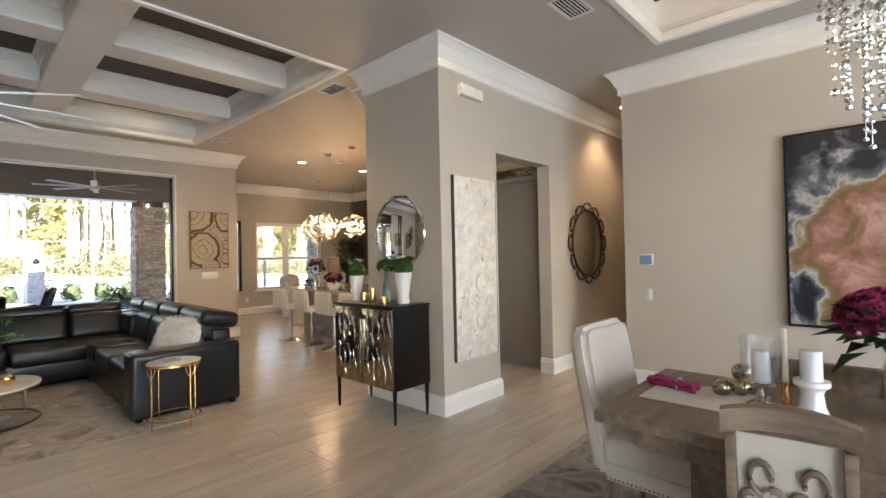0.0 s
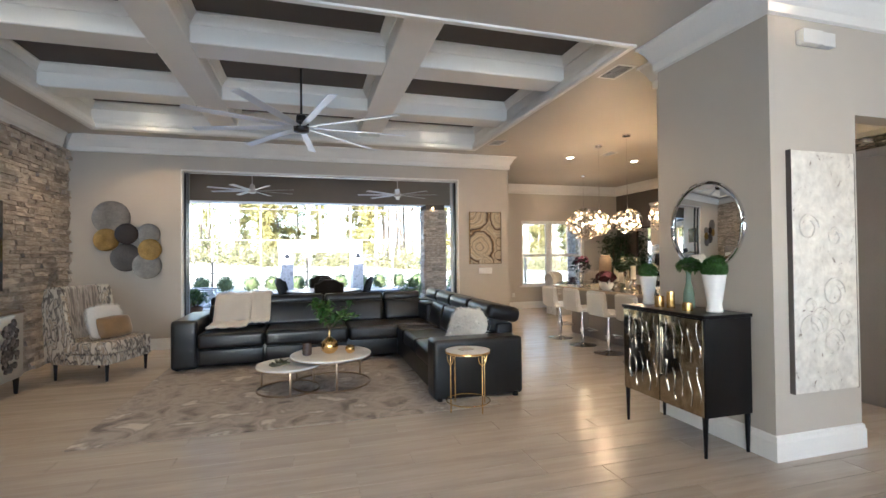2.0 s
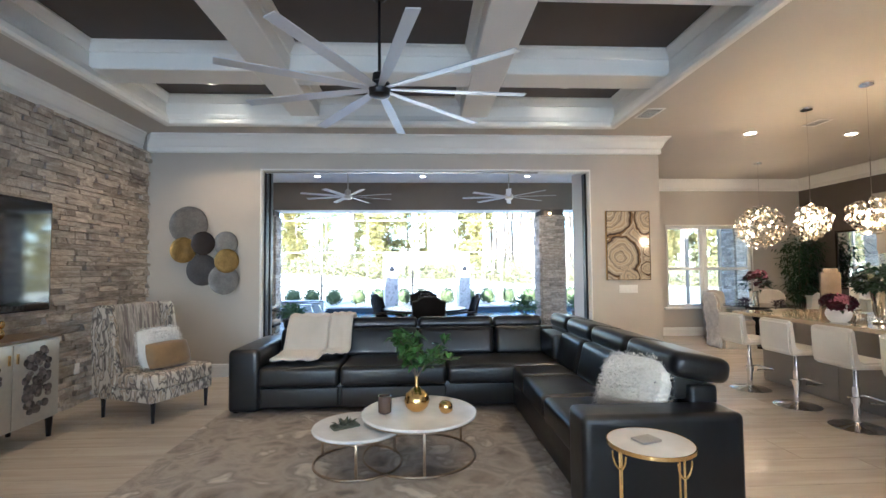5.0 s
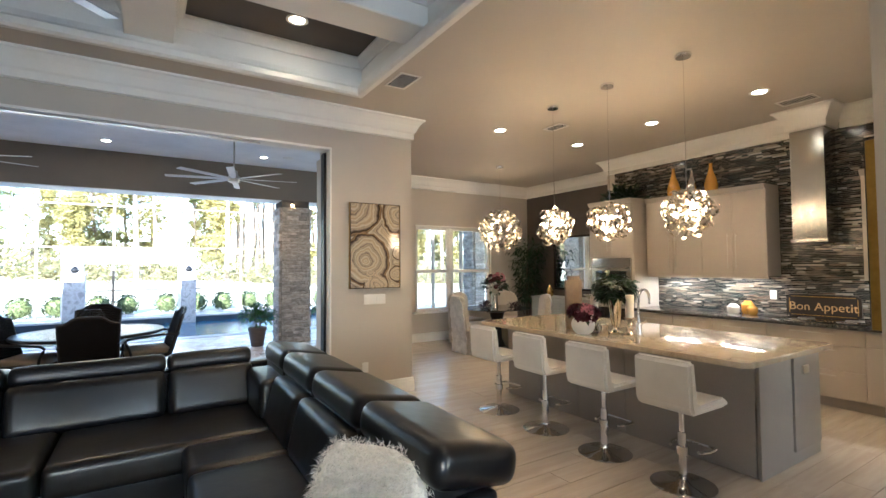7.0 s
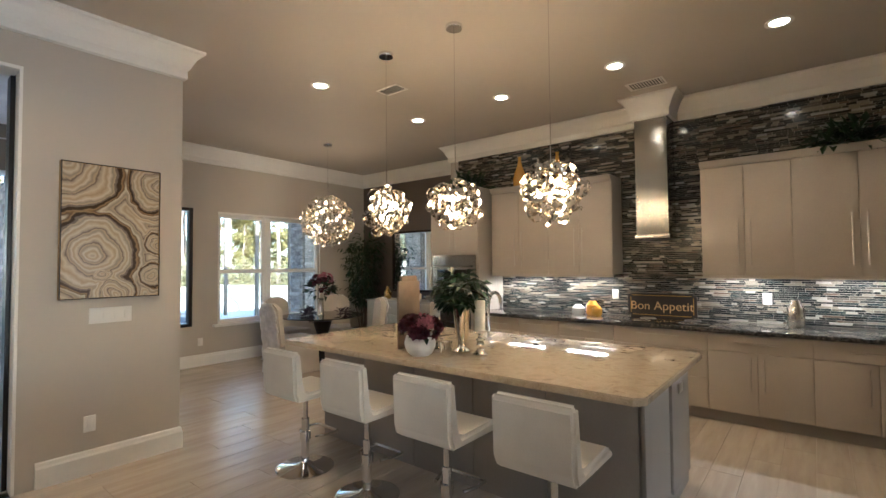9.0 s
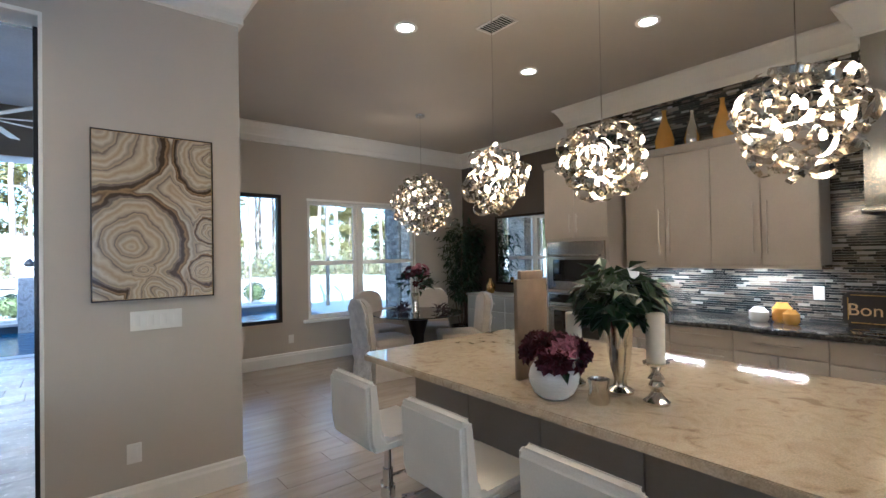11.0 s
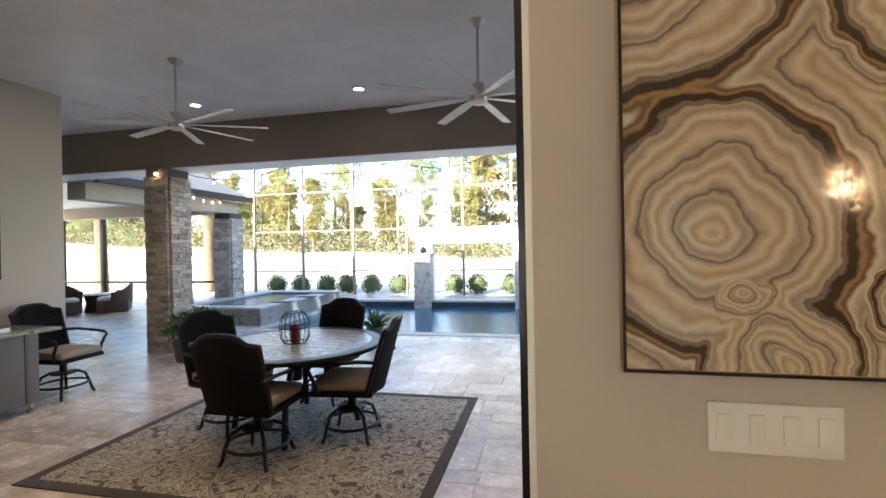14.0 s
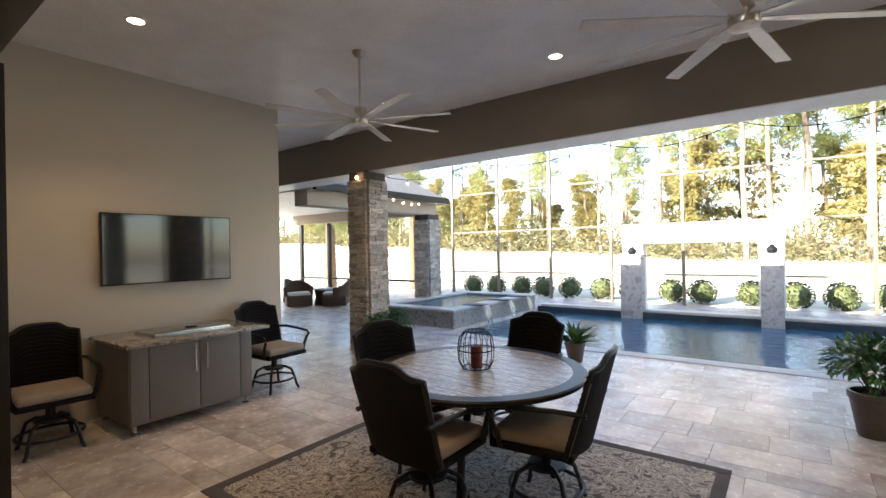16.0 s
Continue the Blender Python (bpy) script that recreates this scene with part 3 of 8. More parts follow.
def beams():
    xs, ys = (-1.73, 0.47), (5.29, 6.92)
    n = 0
    for x in xs:
        bm = box(B(), x - .18, x + .18, TY0, TY1, BZ, 3.70, 0.01, 1)
        setting("beam_" + "ab"[n], bm, M_TRIM, "white painted coffer beam with crown moulding", "beam")
        n += 1
    for i, y in enumerate(ys):
        bm = B()
        for a, b in ((TX0, -1.91), (-1.55, 0.29), (0.65, TX1)):
            box(bm, a, b, y - .18, y + .18, BZ + .002, 3.70, 0.01, 1)
        setting("beam_" + "cd"[i], bm, M_TRIM, "white painted coffer cross beam", "beam")
    crown = [(0, -0.10), (0.018, -0.10), (0.03, -0.075), (0.06, -0.03), (0.075, -0.02), (0.075, 0), (0, 0)]
    bm = B()
    xe = [(TX0, -1.91), (-1.55, 0.29), (0.65, TX1)]
    ye = [(TY0, 5.11), (5.47, 6.74), (7.10, TY1)]
    for a, b in xe:
        for c, d in ye:
            z = 3.699
            sweep(bm, (a, c, z), (a, d, z), crown, (1, 0), -1, -1)
            sweep(bm, (b, c, z), (b, d, z), crown, (-1, 0), -1, -1)
            sweep(bm, (a, c, z), (b, c, z), crown, (0, 1), -1, -1)
            sweep(bm, (a, d, z), (b, d, z), crown, (0, -1), -1, -1)
    setting("trim_coffer_crown", bm, M_TRIM, "white crown moulding inside each coffer", "trim")
    lip = [(0, -0.02), (0.05, -0.02), (0.075, 0.0), (0.075, 0.05), (0.05, 0.075), (0.03, 0.13), (0.0, 0.13)]
    bm = B()
    z = H + .001
    for (p, q, s) in (((TX0, TY0, z), (TX0, TY1, z), (1, 0)), ((TX1, TY0, z), (TX1, TY1, z), (-1, 0)), ((TX0, TY0, z), (TX1, TY0, z), (0, 1)), ((TX0, TY1, z), (TX1, TY1, z), (0, -1))):
        sweep(bm, p, q, lip, s, -1, -1)
    for (p, q, s) in (((DX0, DY0, z), (DX0, DY1, z), (1, 0)), ((DX1, DY0, z), (DX1, DY1, z), (-1, 0)), ((DX0, DY0, z), (DX1, DY0, z), (0, 1)), ((DX0, DY1, z), (DX1, DY1, z), (0, -1))):
        sweep(bm, p, q, lip, s, -1, -1)
    setting("trim_tray_edge", bm, M_TRIM, "white moulding round the ceiling trays", "trim")


beams()

CROWN = [(0, 0), (0.13, 0), (0.13, -0.02), (0.11, -0.03), (0.075, -0.075), (0.04, -0.15), (0.025, -0.17), (0.025, -0.235), (0.0, -0.245)]
BASE = [(0, 0), (0.018, 0), (0.018, 0.13), (0.012, 0.145), (0.010, 0.165), (0, 0.175)]


def runs(name, rows, prof, z, label):
    bm = B()
    for x0, y0, x1, y1, sx, sy, c0, c1 in rows:
        sweep(bm, (x0, y0, z), (x1, y1, z), prof, (sx, sy), c0, c1)
    setting(name, bm, M_TRIM, label, "trim")


runs("trim_crown", [
    (-4.0, 8.598, 3.212, 8.598, 0, -1, -1, 1), (3.212, 8.598, 3.212, 8.85, 1, 0, 1, 0),
    (-4.058, -3.2, -4.058, 8.598, 1, 0, 0, -1),
    (2.558, 2.788, 2.558, 3.842, -1, 0, 1, 1), (2.558, 2.788, 8.0, 2.788, 0, -1, 1, 0), (2.558, 3.842, 2.858, 3.842, 0, 1, 1, -1), (2.858, 3.842, 2.858, 4.202, -1, 0, -1, 1), (2.858, 4.202, 3.382, 4.202, 0, 1, 1, 1), (3.382, 2.95, 3.382, 4.202, 1, 0, 0, 1),
    (4.548, -3.2, 4.548, 1.982, -1, 0, 0, 1), (4.548, 1.982, 8.0, 1.982, 0, 1, 1, 0),
    (7.238, 2.95, 7.238, 5.62, -1, 0, 0, 0), (7.238, 6.06, 7.238, 8.862, -1, 0, 0, 1), (7.238, 8.862, 7.96, 8.862, 0, 1, 1, -1),
    (7.958, 8.862, 7.958, 11.698, -1, 0, -1, -1), (3.21, 11.698, 7.958, 11.698, 0, -1, -1, -1), (3.212, 8.85, 3.212, 11.698, 1, 0, 0, -1),
], CROWN, H - .001, "white painted crown moulding")
runs("baseboard", [
    (-3.95, 8.598, OX0 - .1, 8.598, 0, -1, 0, 0), (OX1 + .1, 8.598, 3.212, 8.598, 0, -1, 0, 1), (3.212, 8.598, 3.212, 8.85, 1, 0, 1, 0),
    (-4.058, -3.2, -4.058, 2.4, 1, 0, 0, 0),
    (2.558, 2.788, 2.558, 3.842, -1, 0, 1, 1), (2.558, 2.788, 3.382, 2.788, 0, -1, 1, 1), (4.408, 2.788, 8.0, 2.788, 0, -1, 1, 0), (2.558, 3.842, 2.858, 3.842, 0, 1, 1, -1), (2.858, 3.842, 2.858, 4.202, -1, 0, -1, 1), (2.858, 4.202, 3.382, 4.202, 0, 1, 1, 1), (3.382, 2.788, 3.382, 4.202, 1, 0, 1, 1),
    (4.408, 2.788, 4.408, 2.95, -1, 0, 1, 0),
    (4.548, -3.2, 4.548, 1.982, -1, 0, 0, 1), (4.548, 1.982, 8.0, 1.982, 0, 1, 1, 0),
    (7.958, 8.862, 7.958, 11.698, -1, 0, 0, -1), (3.21, 11.698, 7.958, 11.698, 0, -1, -1, -1), (3.212, 8.85, 3.212, 11.698, 1, 0, 0, -1),
], BASE, 0.0, "white painted baseboard")


# sliding door opening: white casing, black tracks and stacked dark panels
def slider():
    d = thing("door_1", (0, 8.6, 0), 0, "wide open sliding glass door, dark bronze frame in a white casing", "door", kind="structure")
    bm = B()
    box(bm, OX0, OX0 + .018, -.003, .13, 0, OZ, 0.002)
    box(bm, OX1 - .018, OX1, -.003, .13, 0, OZ, 0.002)
    box(bm, OX0 + .018, OX1 - .018, -.003, .20, OZ - .024, OZ, 0.002)
    part("casing", bm, M_TRIM, d, "white painted casing")
    rail = box(B(), OX0 + .04, OX1 - .75, .02, .05, OZ - .052, OZ - .032, 0.006)
    part("shade_rail", rail, M_NICKEL, d, "slim metal shade rail under the head")
    for i in range(2):
        y = .115 + i * .025
        bm = box(B(), OX0 - .01, OX1 + .01, y + .085, y + .100, OZ - .012, OZ, 0.003)
        part("track", bm, M_BRZ, d, "dark bronze track")
    for i in range(3):
        for sx in (OX0 + .005, OX1 - .045):
            bm = box(B(), sx, sx + .04, .132 + i * .04, .165 + i * .04, -.02, OZ - .035, 0.004)
            part("stile", bm, M_BRZ, d, "dark bronze door stile")
    part("screen_housing", box(B(), OX0 - .1, OX1 + .1, .252, .52, 2.93, 3.05, .01), M_BRZ, d, "dark bronze roll-down screen housing")
    part("screen_guide", box(B(), OX0 - .05, OX0, .46, .57, -.148, 2.93, .006), M_BRZ, d, "dark bronze screen guide")
    bm = box(B(), OX0, OX1, .0, .25, -.15, 0.0, 0.004)
    part("sill", bm, M_SILL, d, "pale stone sill")


M_BRZ = mat("dark_bronze_aluminium", (0.018, 0.016, 0.015), 0.35, 0.3, fine=60, bump=0.02)
M_SILL = mat("pale_travertine", (0.52, 0.47, 0.40), 0.4, var=0.15, scale=5, fine=40, bump=0.08)
slider()


def nook_windows():
    w = thing("window_1", (0, 11.7, 0), 0, "white framed double window above a white sill", "window", kind="structure")
    x0, x1, z0, z1 = 4.99, 6.86, 0.60, 2.31
    bm = B()
    box(bm, x0 - .02, x1 + .02, -.02, .004, z1, z1 + .035, 0.004)
    box(bm, x0 - .012, x0, -.012, .004, z0, z1, 0.003)
    box(bm, x1, x1 + .012, -.012, .004, z0, z1, 0.003)
    part("casing", bm, M_TRIM, w)
    part("window_sill", box(B(), x0 - .09, x1 + .09, -.07, .05, z0 - .04, z0, 0.008), M_TRIM, w)
    xm = 5.82
    for a, b in ((x0, xm - .03), (xm + .03, x1)):
        bm = B()
        for c in ((a, a + .05, z0, z1), (b - .05, b, z0, z1), (a + .05, b - .05, z0, z0 + .06), (a + .05, b - .05, z1 - .05, z1), (a + .05, b - .05, 1.38, 1.44)):
            box(bm, c[0], c[1], .05, .10, c[2], c[3], 0.004)
        part("window_frame", bm, M_TRIM, w)
        for z2, z3 in ((z0 + .06, 1.38), (1.44, z1 - .05)):
            pn = part("pane", box(B(), a + .05, b - .05, .072, .078, z2, z3), M_GLASS, w)
            pn.visible_shadow = False
    part("mullion", box(B(), xm - .03, xm + .03, .03, .12, z0, z1, 0.004), M_TRIM, w)
    w = thing("window_2", (0, 11.7, 0), 0, "dark bronze framed fixed window beside the nook", "window", kind="structure")
    bm = B()
    for c in ((3.55, 3.60, 0.60, 2.37), (4.55, 4.60, 0.60, 2.37), (3.60, 4.55, 0.60, 0.65), (3.60, 4.55, 2.32, 2.37)):
        box(bm, c[0], c[1], -.01, .10, c[2], c[3], 0.004)
    part("window_frame", bm, M_BRZ, w)
    pn = part("pane", box(B(), 3.60, 4.55, .042, .048, 0.65, 2.32), M_GLASS, w)
    pn.visible_shadow = False


nook_windows()

# ---- lamps that the place has ----
M_CANTRIM = mat("white_light_trim", (0.75, 0.73, 0.68), 0.4, bump=0.0)


def can_light(x, y, z, watts=14.0, group="recessed ceiling lights"):
    c = thing("recessed_light", (x, y, z), 0, "round white recessed ceiling light, lit warm", "ceiling light", group)
    part("trim_ring", lathe(B(), [(0.062, -0.002), (0.092, -0.002), (0.095, -0.008), (0.088, -0.012), (0.066, -0.010), (0.062, -0.002)], 28), M_CANTRIM, c)
    part("lens", lathe(B(), [(0.0, -0.004), (0.062, -0.004), (0.062, -0.0005), (0.0, -0.0005)], 24), M_CANLIGHT, c, "glowing lens")
    la = bpy.data.lights.new("can_lamp", "SPOT")
    la.energy, la.color, la.spot_size, la.spot_blend, la.shadow_soft_size = watts, WARM, radians(112), 0.6, 0.085
    lo = new("can_lamp", la)
    lo.matrix_world = look((x, y, z - 0.02), (x, y, 0))


for q in ((4.40, 8.32), (5.88, 8.32), (5.87, 7.09), (5.86, 5.86), (5.87, 4.63), (2.60, 2.74), (5.72, 2.40)):
    can_light(q[0], q[1], H, 8.0 if q[1] > 3.0 else 13.0)
for q in ((-2.75, 7.68), (1.57, 7.66), (-2.75, 4.55), (1.58, 4.58)):
    can_light(q[0], q[1], 3.70)
for q in ((-2.71, 13.22), (-0.18, 13.22), (2.36, 13.17), (-2.80, 10.10), (-0.18, 10.10), (2.36, 10.10)):
    can_light(q[0], q[1], PH, 19.0)

# ================= living room =================
def sofa():
    s = thing("sectional_sofa", (0, 0, 0), 0, "black leather corner sectional sofa with adjustable headrests", "sofa")
    part("base", box(B(), -1.9, 1.52, 6.88, 7.92, 0.05, 0.30, 0.02), M_LEATHER, s)
    part("base", box(B(), 0.70, 1.52, 4.9, 6.88, 0.05, 0.30, 0.02), M_LEATHER, s)
    part("arm", box(B(), -2.17, -1.86, 6.86, 7.98, 0.02, 0.64, 0.06, 4), M_LEATHER, s)
    part("arm", box(B(), 0.66, 1.60, 4.70, 4.97, 0.02, 0.60, 0.045, 4), M_LEATHER, s)
    for a, b in ((-1.86, -1.06), (-1.06, 0.02)):
        part("seat_cushion", box(B(), a + .006, b - .006, 6.80, 7.62, 0.27, 0.47, 0.055, 4), M_LEATHER, s)
        part("footrest_panel", box(B(), a + .012, b - .012, 6.85, 6.90, 0.06, 0.262, 0.022, 3), M_LEATHER, s)
    part("seat_cushion", box(B(), 0.026, 1.3, 6.82, 7.62, 0.27, 0.46, 0.055, 4), M_LEATHER, s)
    for a, b in ((4.96, 5.66), (5.66, 6.36), (6.36, 6.81)):
        part("seat_cushion", box(B(), 0.68, 1.34, a + .006, b - .006, 0.27, 0.46, 0.055, 4), M_LEATHER, s)
    for a, b in ((-1.86, -1.18), (-1.18, -0.28), (-0.28, 0.62), (0.62, 1.22)):
        bm = box(B(), a + .008, b - .008, -.11, .11, -.17, .17, 0.07, 4)
        bmesh.ops.transform(bm, matrix=Matrix.Translation((0, 7.62, 0.585)) @ Matrix.Rotation(radians(-14), 4, "X"), verts=bm.verts)
        part("back_cushion", bm, M_LEATHER, s)
        bm = box(B(), a + .004, b - .004, -.19, .17, -.07, .07, 0.065, 5)
        bmesh.ops.transform(bm, matrix=Matrix.Translation((0, 7.83, 0.775)) @ Matrix.Rotation(radians(-10), 4, "X"), verts=bm.verts)
        part("headrest", bm, M_LEATHER, s)
    part("back_panel", box(B(), -1.88, 1.6, 7.78, 7.98, 0.05, 0.72, 0.03, 3), M_LEATHER, s)
    part("back_panel", box(B(), 1.42, 1.60, 4.94, 7.80, 0.05, 0.70, 0.03, 3), M_LEATHER, s)
    for a, b in ((5.0, 5.62), (5.62, 6.36), (6.36, 7.0)):
        bm = box(B(), -.10, .10, a + .008, b - .008, -.17, .17, 0.065, 4)
        bmesh.ops.transform(bm, matrix=Matrix.Translation((1.30, 0, 0.585)) @ Matrix.Rotation(radians(14), 4, "Y"), verts=bm.verts)
        part("back_cushion", bm, M_LEATHER, s)
    part("back_cushion", box(B(), 1.16, 1.42, 7.02, 7.60, 0.43, 0.72, 0.06, 4), M_LEATHER, s)
    for a, b in ((4.91, 5.62), (5.62, 6.36), (6.36, 7.06), (7.06, 7.68)):
        bm = box(B(), -.21, .17, a + .004, b - .004, -.082, .082, 0.079, 6)
        bmesh.ops.transform(bm, matrix=Matrix.Translation((1.52, 0, 0.80)) @ Matrix.Rotation(radians(10), 4, "Y"), verts=bm.verts)
        part("headrest", bm, M_LEATHER, s)
    for a, b in ((4.98, 5.60), (5.60, 6.36), (6.36, 7.06), (7.06, 7.66)):
        part("headrest_support", box(B(), 1.33, 1.575, a + .006, b - .006, 0.60, 0.775, 0.04, 4), M_LEATHER, s)
    for x, y in ((-2.1, 6.92), (-2.1, 7.9), (0.72, 4.72), (1.52, 4.72), (1.5, 7.9)):
        part("foot", rod(B(), (x, y, 0), (x, y, 0.05), 0.03), M_BLACK, s)


sofa()


def pillow(name, at, rx, rz, w, h, d, material, label, fuzz=0.0, seed=1, cat="pillow"):
    rnd = random.Random(seed)
    bm = B()
    n = 14
    grid = {}
    for side in (1, -1):
        for i in range(n + 1):
            for j in range(n + 1):
                u, v = 2 * i / n - 1, 2 * j / n - 1
                k = max(0.0, (1 - u ** 4) * (1 - v ** 4)) ** 0.55
                edge = abs(u) == 1 or abs(v) == 1
                pin = 1 - 0.07 * (u * u * v * v) + 0.04 * (1 - abs(u)) * abs(v)
                co = Vector((u * w / 2 * pin, side * d / 2 * k, v * h / 2 * pin))
                if fuzz and not edge:
                    co += Vector((rnd.uniform(-1, 1), rnd.uniform(-1, 1), rnd.uniform(-1, 1))) * fuzz * .4
                key = (i, j, 0 if edge else side)
                if key not in grid:
                    grid[key] = bm.verts.new(co)
        for i in range(n):
            for j in range(n):
                q = []
                for a, b in ((i, j), (i + 1, j), (i + 1, j + 1), (i, j + 1)):
                    e = a in (0, n) or b in (0, n)
                    q.append(grid[(a, b, 0 if e else side)])
                bm.faces.new(q if side < 0 else q[::-1])
    if fuzz:
        bm.normal_update()
        for f in list(bm.faces):
            c, no = f.calc_center_median(), f.normal.copy()
            for _ in range(26):
                o = c + Vector((rnd.uniform(-1, 1), 0, rnd.uniform(-1, 1))) * w / n * .7
                leaf(bm, o, no * .8 + rdir(rnd) * 1.0, Vector((0, 0, 1)), fuzz * rnd.uniform(.9, 1.9), fuzz * .09)
    ob = new(name, finish(name, bm, material))
    ob.matrix_world = Matrix.Translation(at) @ pose(0, 0, 0, 0, 0, rz) @ pose(0, 0, 0, rx)
    return tagged(ob, label, cat)


pillow("fur_pillow", (1.19, 5.20, 0.64), -30, -60, 0.50, 0.40, 0.18, M_FUR, "shaggy cream faux fur throw pillow on the leather sofa", 0.02, 3)


def throw():
    bm = B()
    rnd = random.Random(5)
    path = [(6.93, 0.485), (7.2, 0.49), (7.42, 0.50), (7.50, 0.60), (7.58, 0.74), (7.68, 0.845), (7.85, 0.86), (8.0, 0.82), (8.02, 0.6)]
    cols = [(-1.78, -1.30), (-1.302, -1.04)]
    for k, (a, b) in enumerate(cols):
        n = 10
        rows = []
        for y, z in path[k:]:
            rows.append([bm.verts.new((a + (b - a) * i / n, y - .006 * k, z + .03 + .012 * k + 0.008 * math.sin(i * 1.7 + y * 5))) for i in range(n + 1)])
        for r, q in zip(rows, rows[1:]):
            for i in range(n):
                bm.faces.new((r[i], r[i + 1], q[i + 1], q[i]))
    ob = single("throw_blanket", bm, M_LINEN, "cream woven throw blanket folded over the sofa back", "blanket")
    so = ob.modifiers.new("thick", "SOLIDIFY")
    so.thickness = 0.022
    so.offset = 1


throw()

M_RUG = patches("distressed_rug", [(0.33, (0.12, 0.095, 0.075)), (0.42, (0.27, 0.225, 0.175)), (0.50, (0.37, 0.315, 0.25)), (0.58, (0.25, 0.21, 0.165)), (0.66, (0.56, 0.50, 0.41))], 3.6, 0.95, 12, 0.5, bump=0.6, fine=260, sheen=0.2)
single("area_rug", box(B(), -2.24, 1.25, 4.46, 7.2, 0.0, 0.012, 0.004), M_RUG, "distressed grey and beige area rug under the sofa", "rug")


def nest_table(x, y, r, h, label):
    t = thing("coffee_table", (x, y, 0), 0, label, "coffee table", "nesting coffee tables")
    part("tabletop", lathe(B(), [(0, h - .022), (r - .006, h - .022), (r, h - .016), (r, h - .006), (r - .006, h), (0, h)], 48), M_MARBLE, t, "white marble top")
    part("rim", lathe(B(), [(r - .03, h - .034), (r - .012, h - .034), (r - .012, h - .022), (r - .03, h - .022), (r - .03, h - .034)], 48), M_BRONZE, t)
    part("base_ring", tube(B(), circle(r * .96, 0.022, 48), 0.010, 8, True), M_BRONZE, t)
    for a in (35, 155, 275):
        c, s = math.cos(radians(a)) * r * .94, math.sin(radians(a)) * r * .94
        part("leg", box(B(), c - .010, c + .010, s - .010, s + .010, 0.015, h - .022, 0.003), M_BRONZE, t)


nest_table(-0.26, 5.74, 0.443, 0.345, "round white marble coffee table on a bronze ring base")
nest_table(-0.71, 5.62, 0.335, 0.285, "smaller round marble coffee table nested under the larger one")


def branches(bm, rnd, base, n, ln, leafn, lsize, spread=0.7):
    tips = []
    for k in range(n):
        d = Vector((rnd.uniform(-spread, spread), rnd.uniform(-spread, spread), 1)).normalized()
        p = Vector(base)
        pts = [p.copy()]
        for i in range(5):
            p = p + d * ln / 5 * rnd.uniform(.8, 1.2)
            d = (d + Vector((rnd.uniform(-.25, .25), rnd.uniform(-.25, .25), rnd.uniform(-.25, .05)))).normalized()
            pts.append(p.copy())
        tube(bm, pts, 0.0035, 5)
        tips.append(pts)
    return tips


def gold_vase():
    v = thing("vase", (-0.277, 5.755, 0.345), 0, "round gold vase with leafy green branches", "vase")
    part("body", lathe(B(), [(0, 0.0), (0.05, 0.0), (0.085, 0.03), (0.10, 0.075), (0.085, 0.13), (0.04, 0.165), (0.017, 0.18), (0.016, 0.26), (0.021, 0.262), (0.013, 0.262), (0.012, 0.18), (0, 0.17)], 28), M_BRASS, v)
    rnd = random.Random(8)
    st, lf = B(), B()
    for pts in branches(st, rnd, (0, 0, 0.25), 11, 0.36, 0, 0, 0.8):
        for p in pts[2:]:
            for _ in range(6):
                leaf(lf, p + rdir(rnd) * .02, rdir(rnd, -.3), Vector((0, 0, 1)), rnd.uniform(.06, .10), rnd.uniform(.022, .038))
    part("stem_cluster", st, M_BARK, v)
    tagged(part("leaves", lf, M_LEAF, v, "green leaves"), kind="stuff")


gold_vase()


def cup(name, x, y, z, prof, material, label, cat):
    return single(name, lathe(B(), prof, 24), material, label, cat, (x, y, z))


M_SMOKE = mat("brown_smoked_glass", (0.10, 0.065, 0.05), 0.08, var=0.2, fine=30, bump=0.1, coat=0.5)
cup("candle_glass", -0.52, 5.70, 0.345, [(0, 0), (.04, 0), (.05, .01), (.052, .13), (.046, .13), (.044, .02), (0, .02)], M_SMOKE, "smoked glass candle holder on the coffee table", "candle holder")
single("decor_stone", ball(B(), (0, 0, .05), .055, (1, .9, .9), 2, .12, random.Random(2)), M_BRASS, "small rough gold ornament on the coffee table", "ornament", (-0.06, 5.645, 0.345))
bm = B()
rr = random.Random(6)
for k in range(60):
    d = rdir(rr, -.1)
    leaf(bm, Vector((d.x * .05, d.y * .03, .012)), d + Vector((0, 0, .4)), Vector((0, 0, 1)), rr.uniform(.03, .07), .012)
box(bm, -.10, .10, -.05, .05, 0, .018, .006)
single("succulent_tray", bm, mat("grey_green_succulent", (0.11, 0.12, 0.085), 0.6, var=0.3, island=0.4), "small tray of grey green succulents", "plant", (-0.80, 5.58, 0.285), 30)


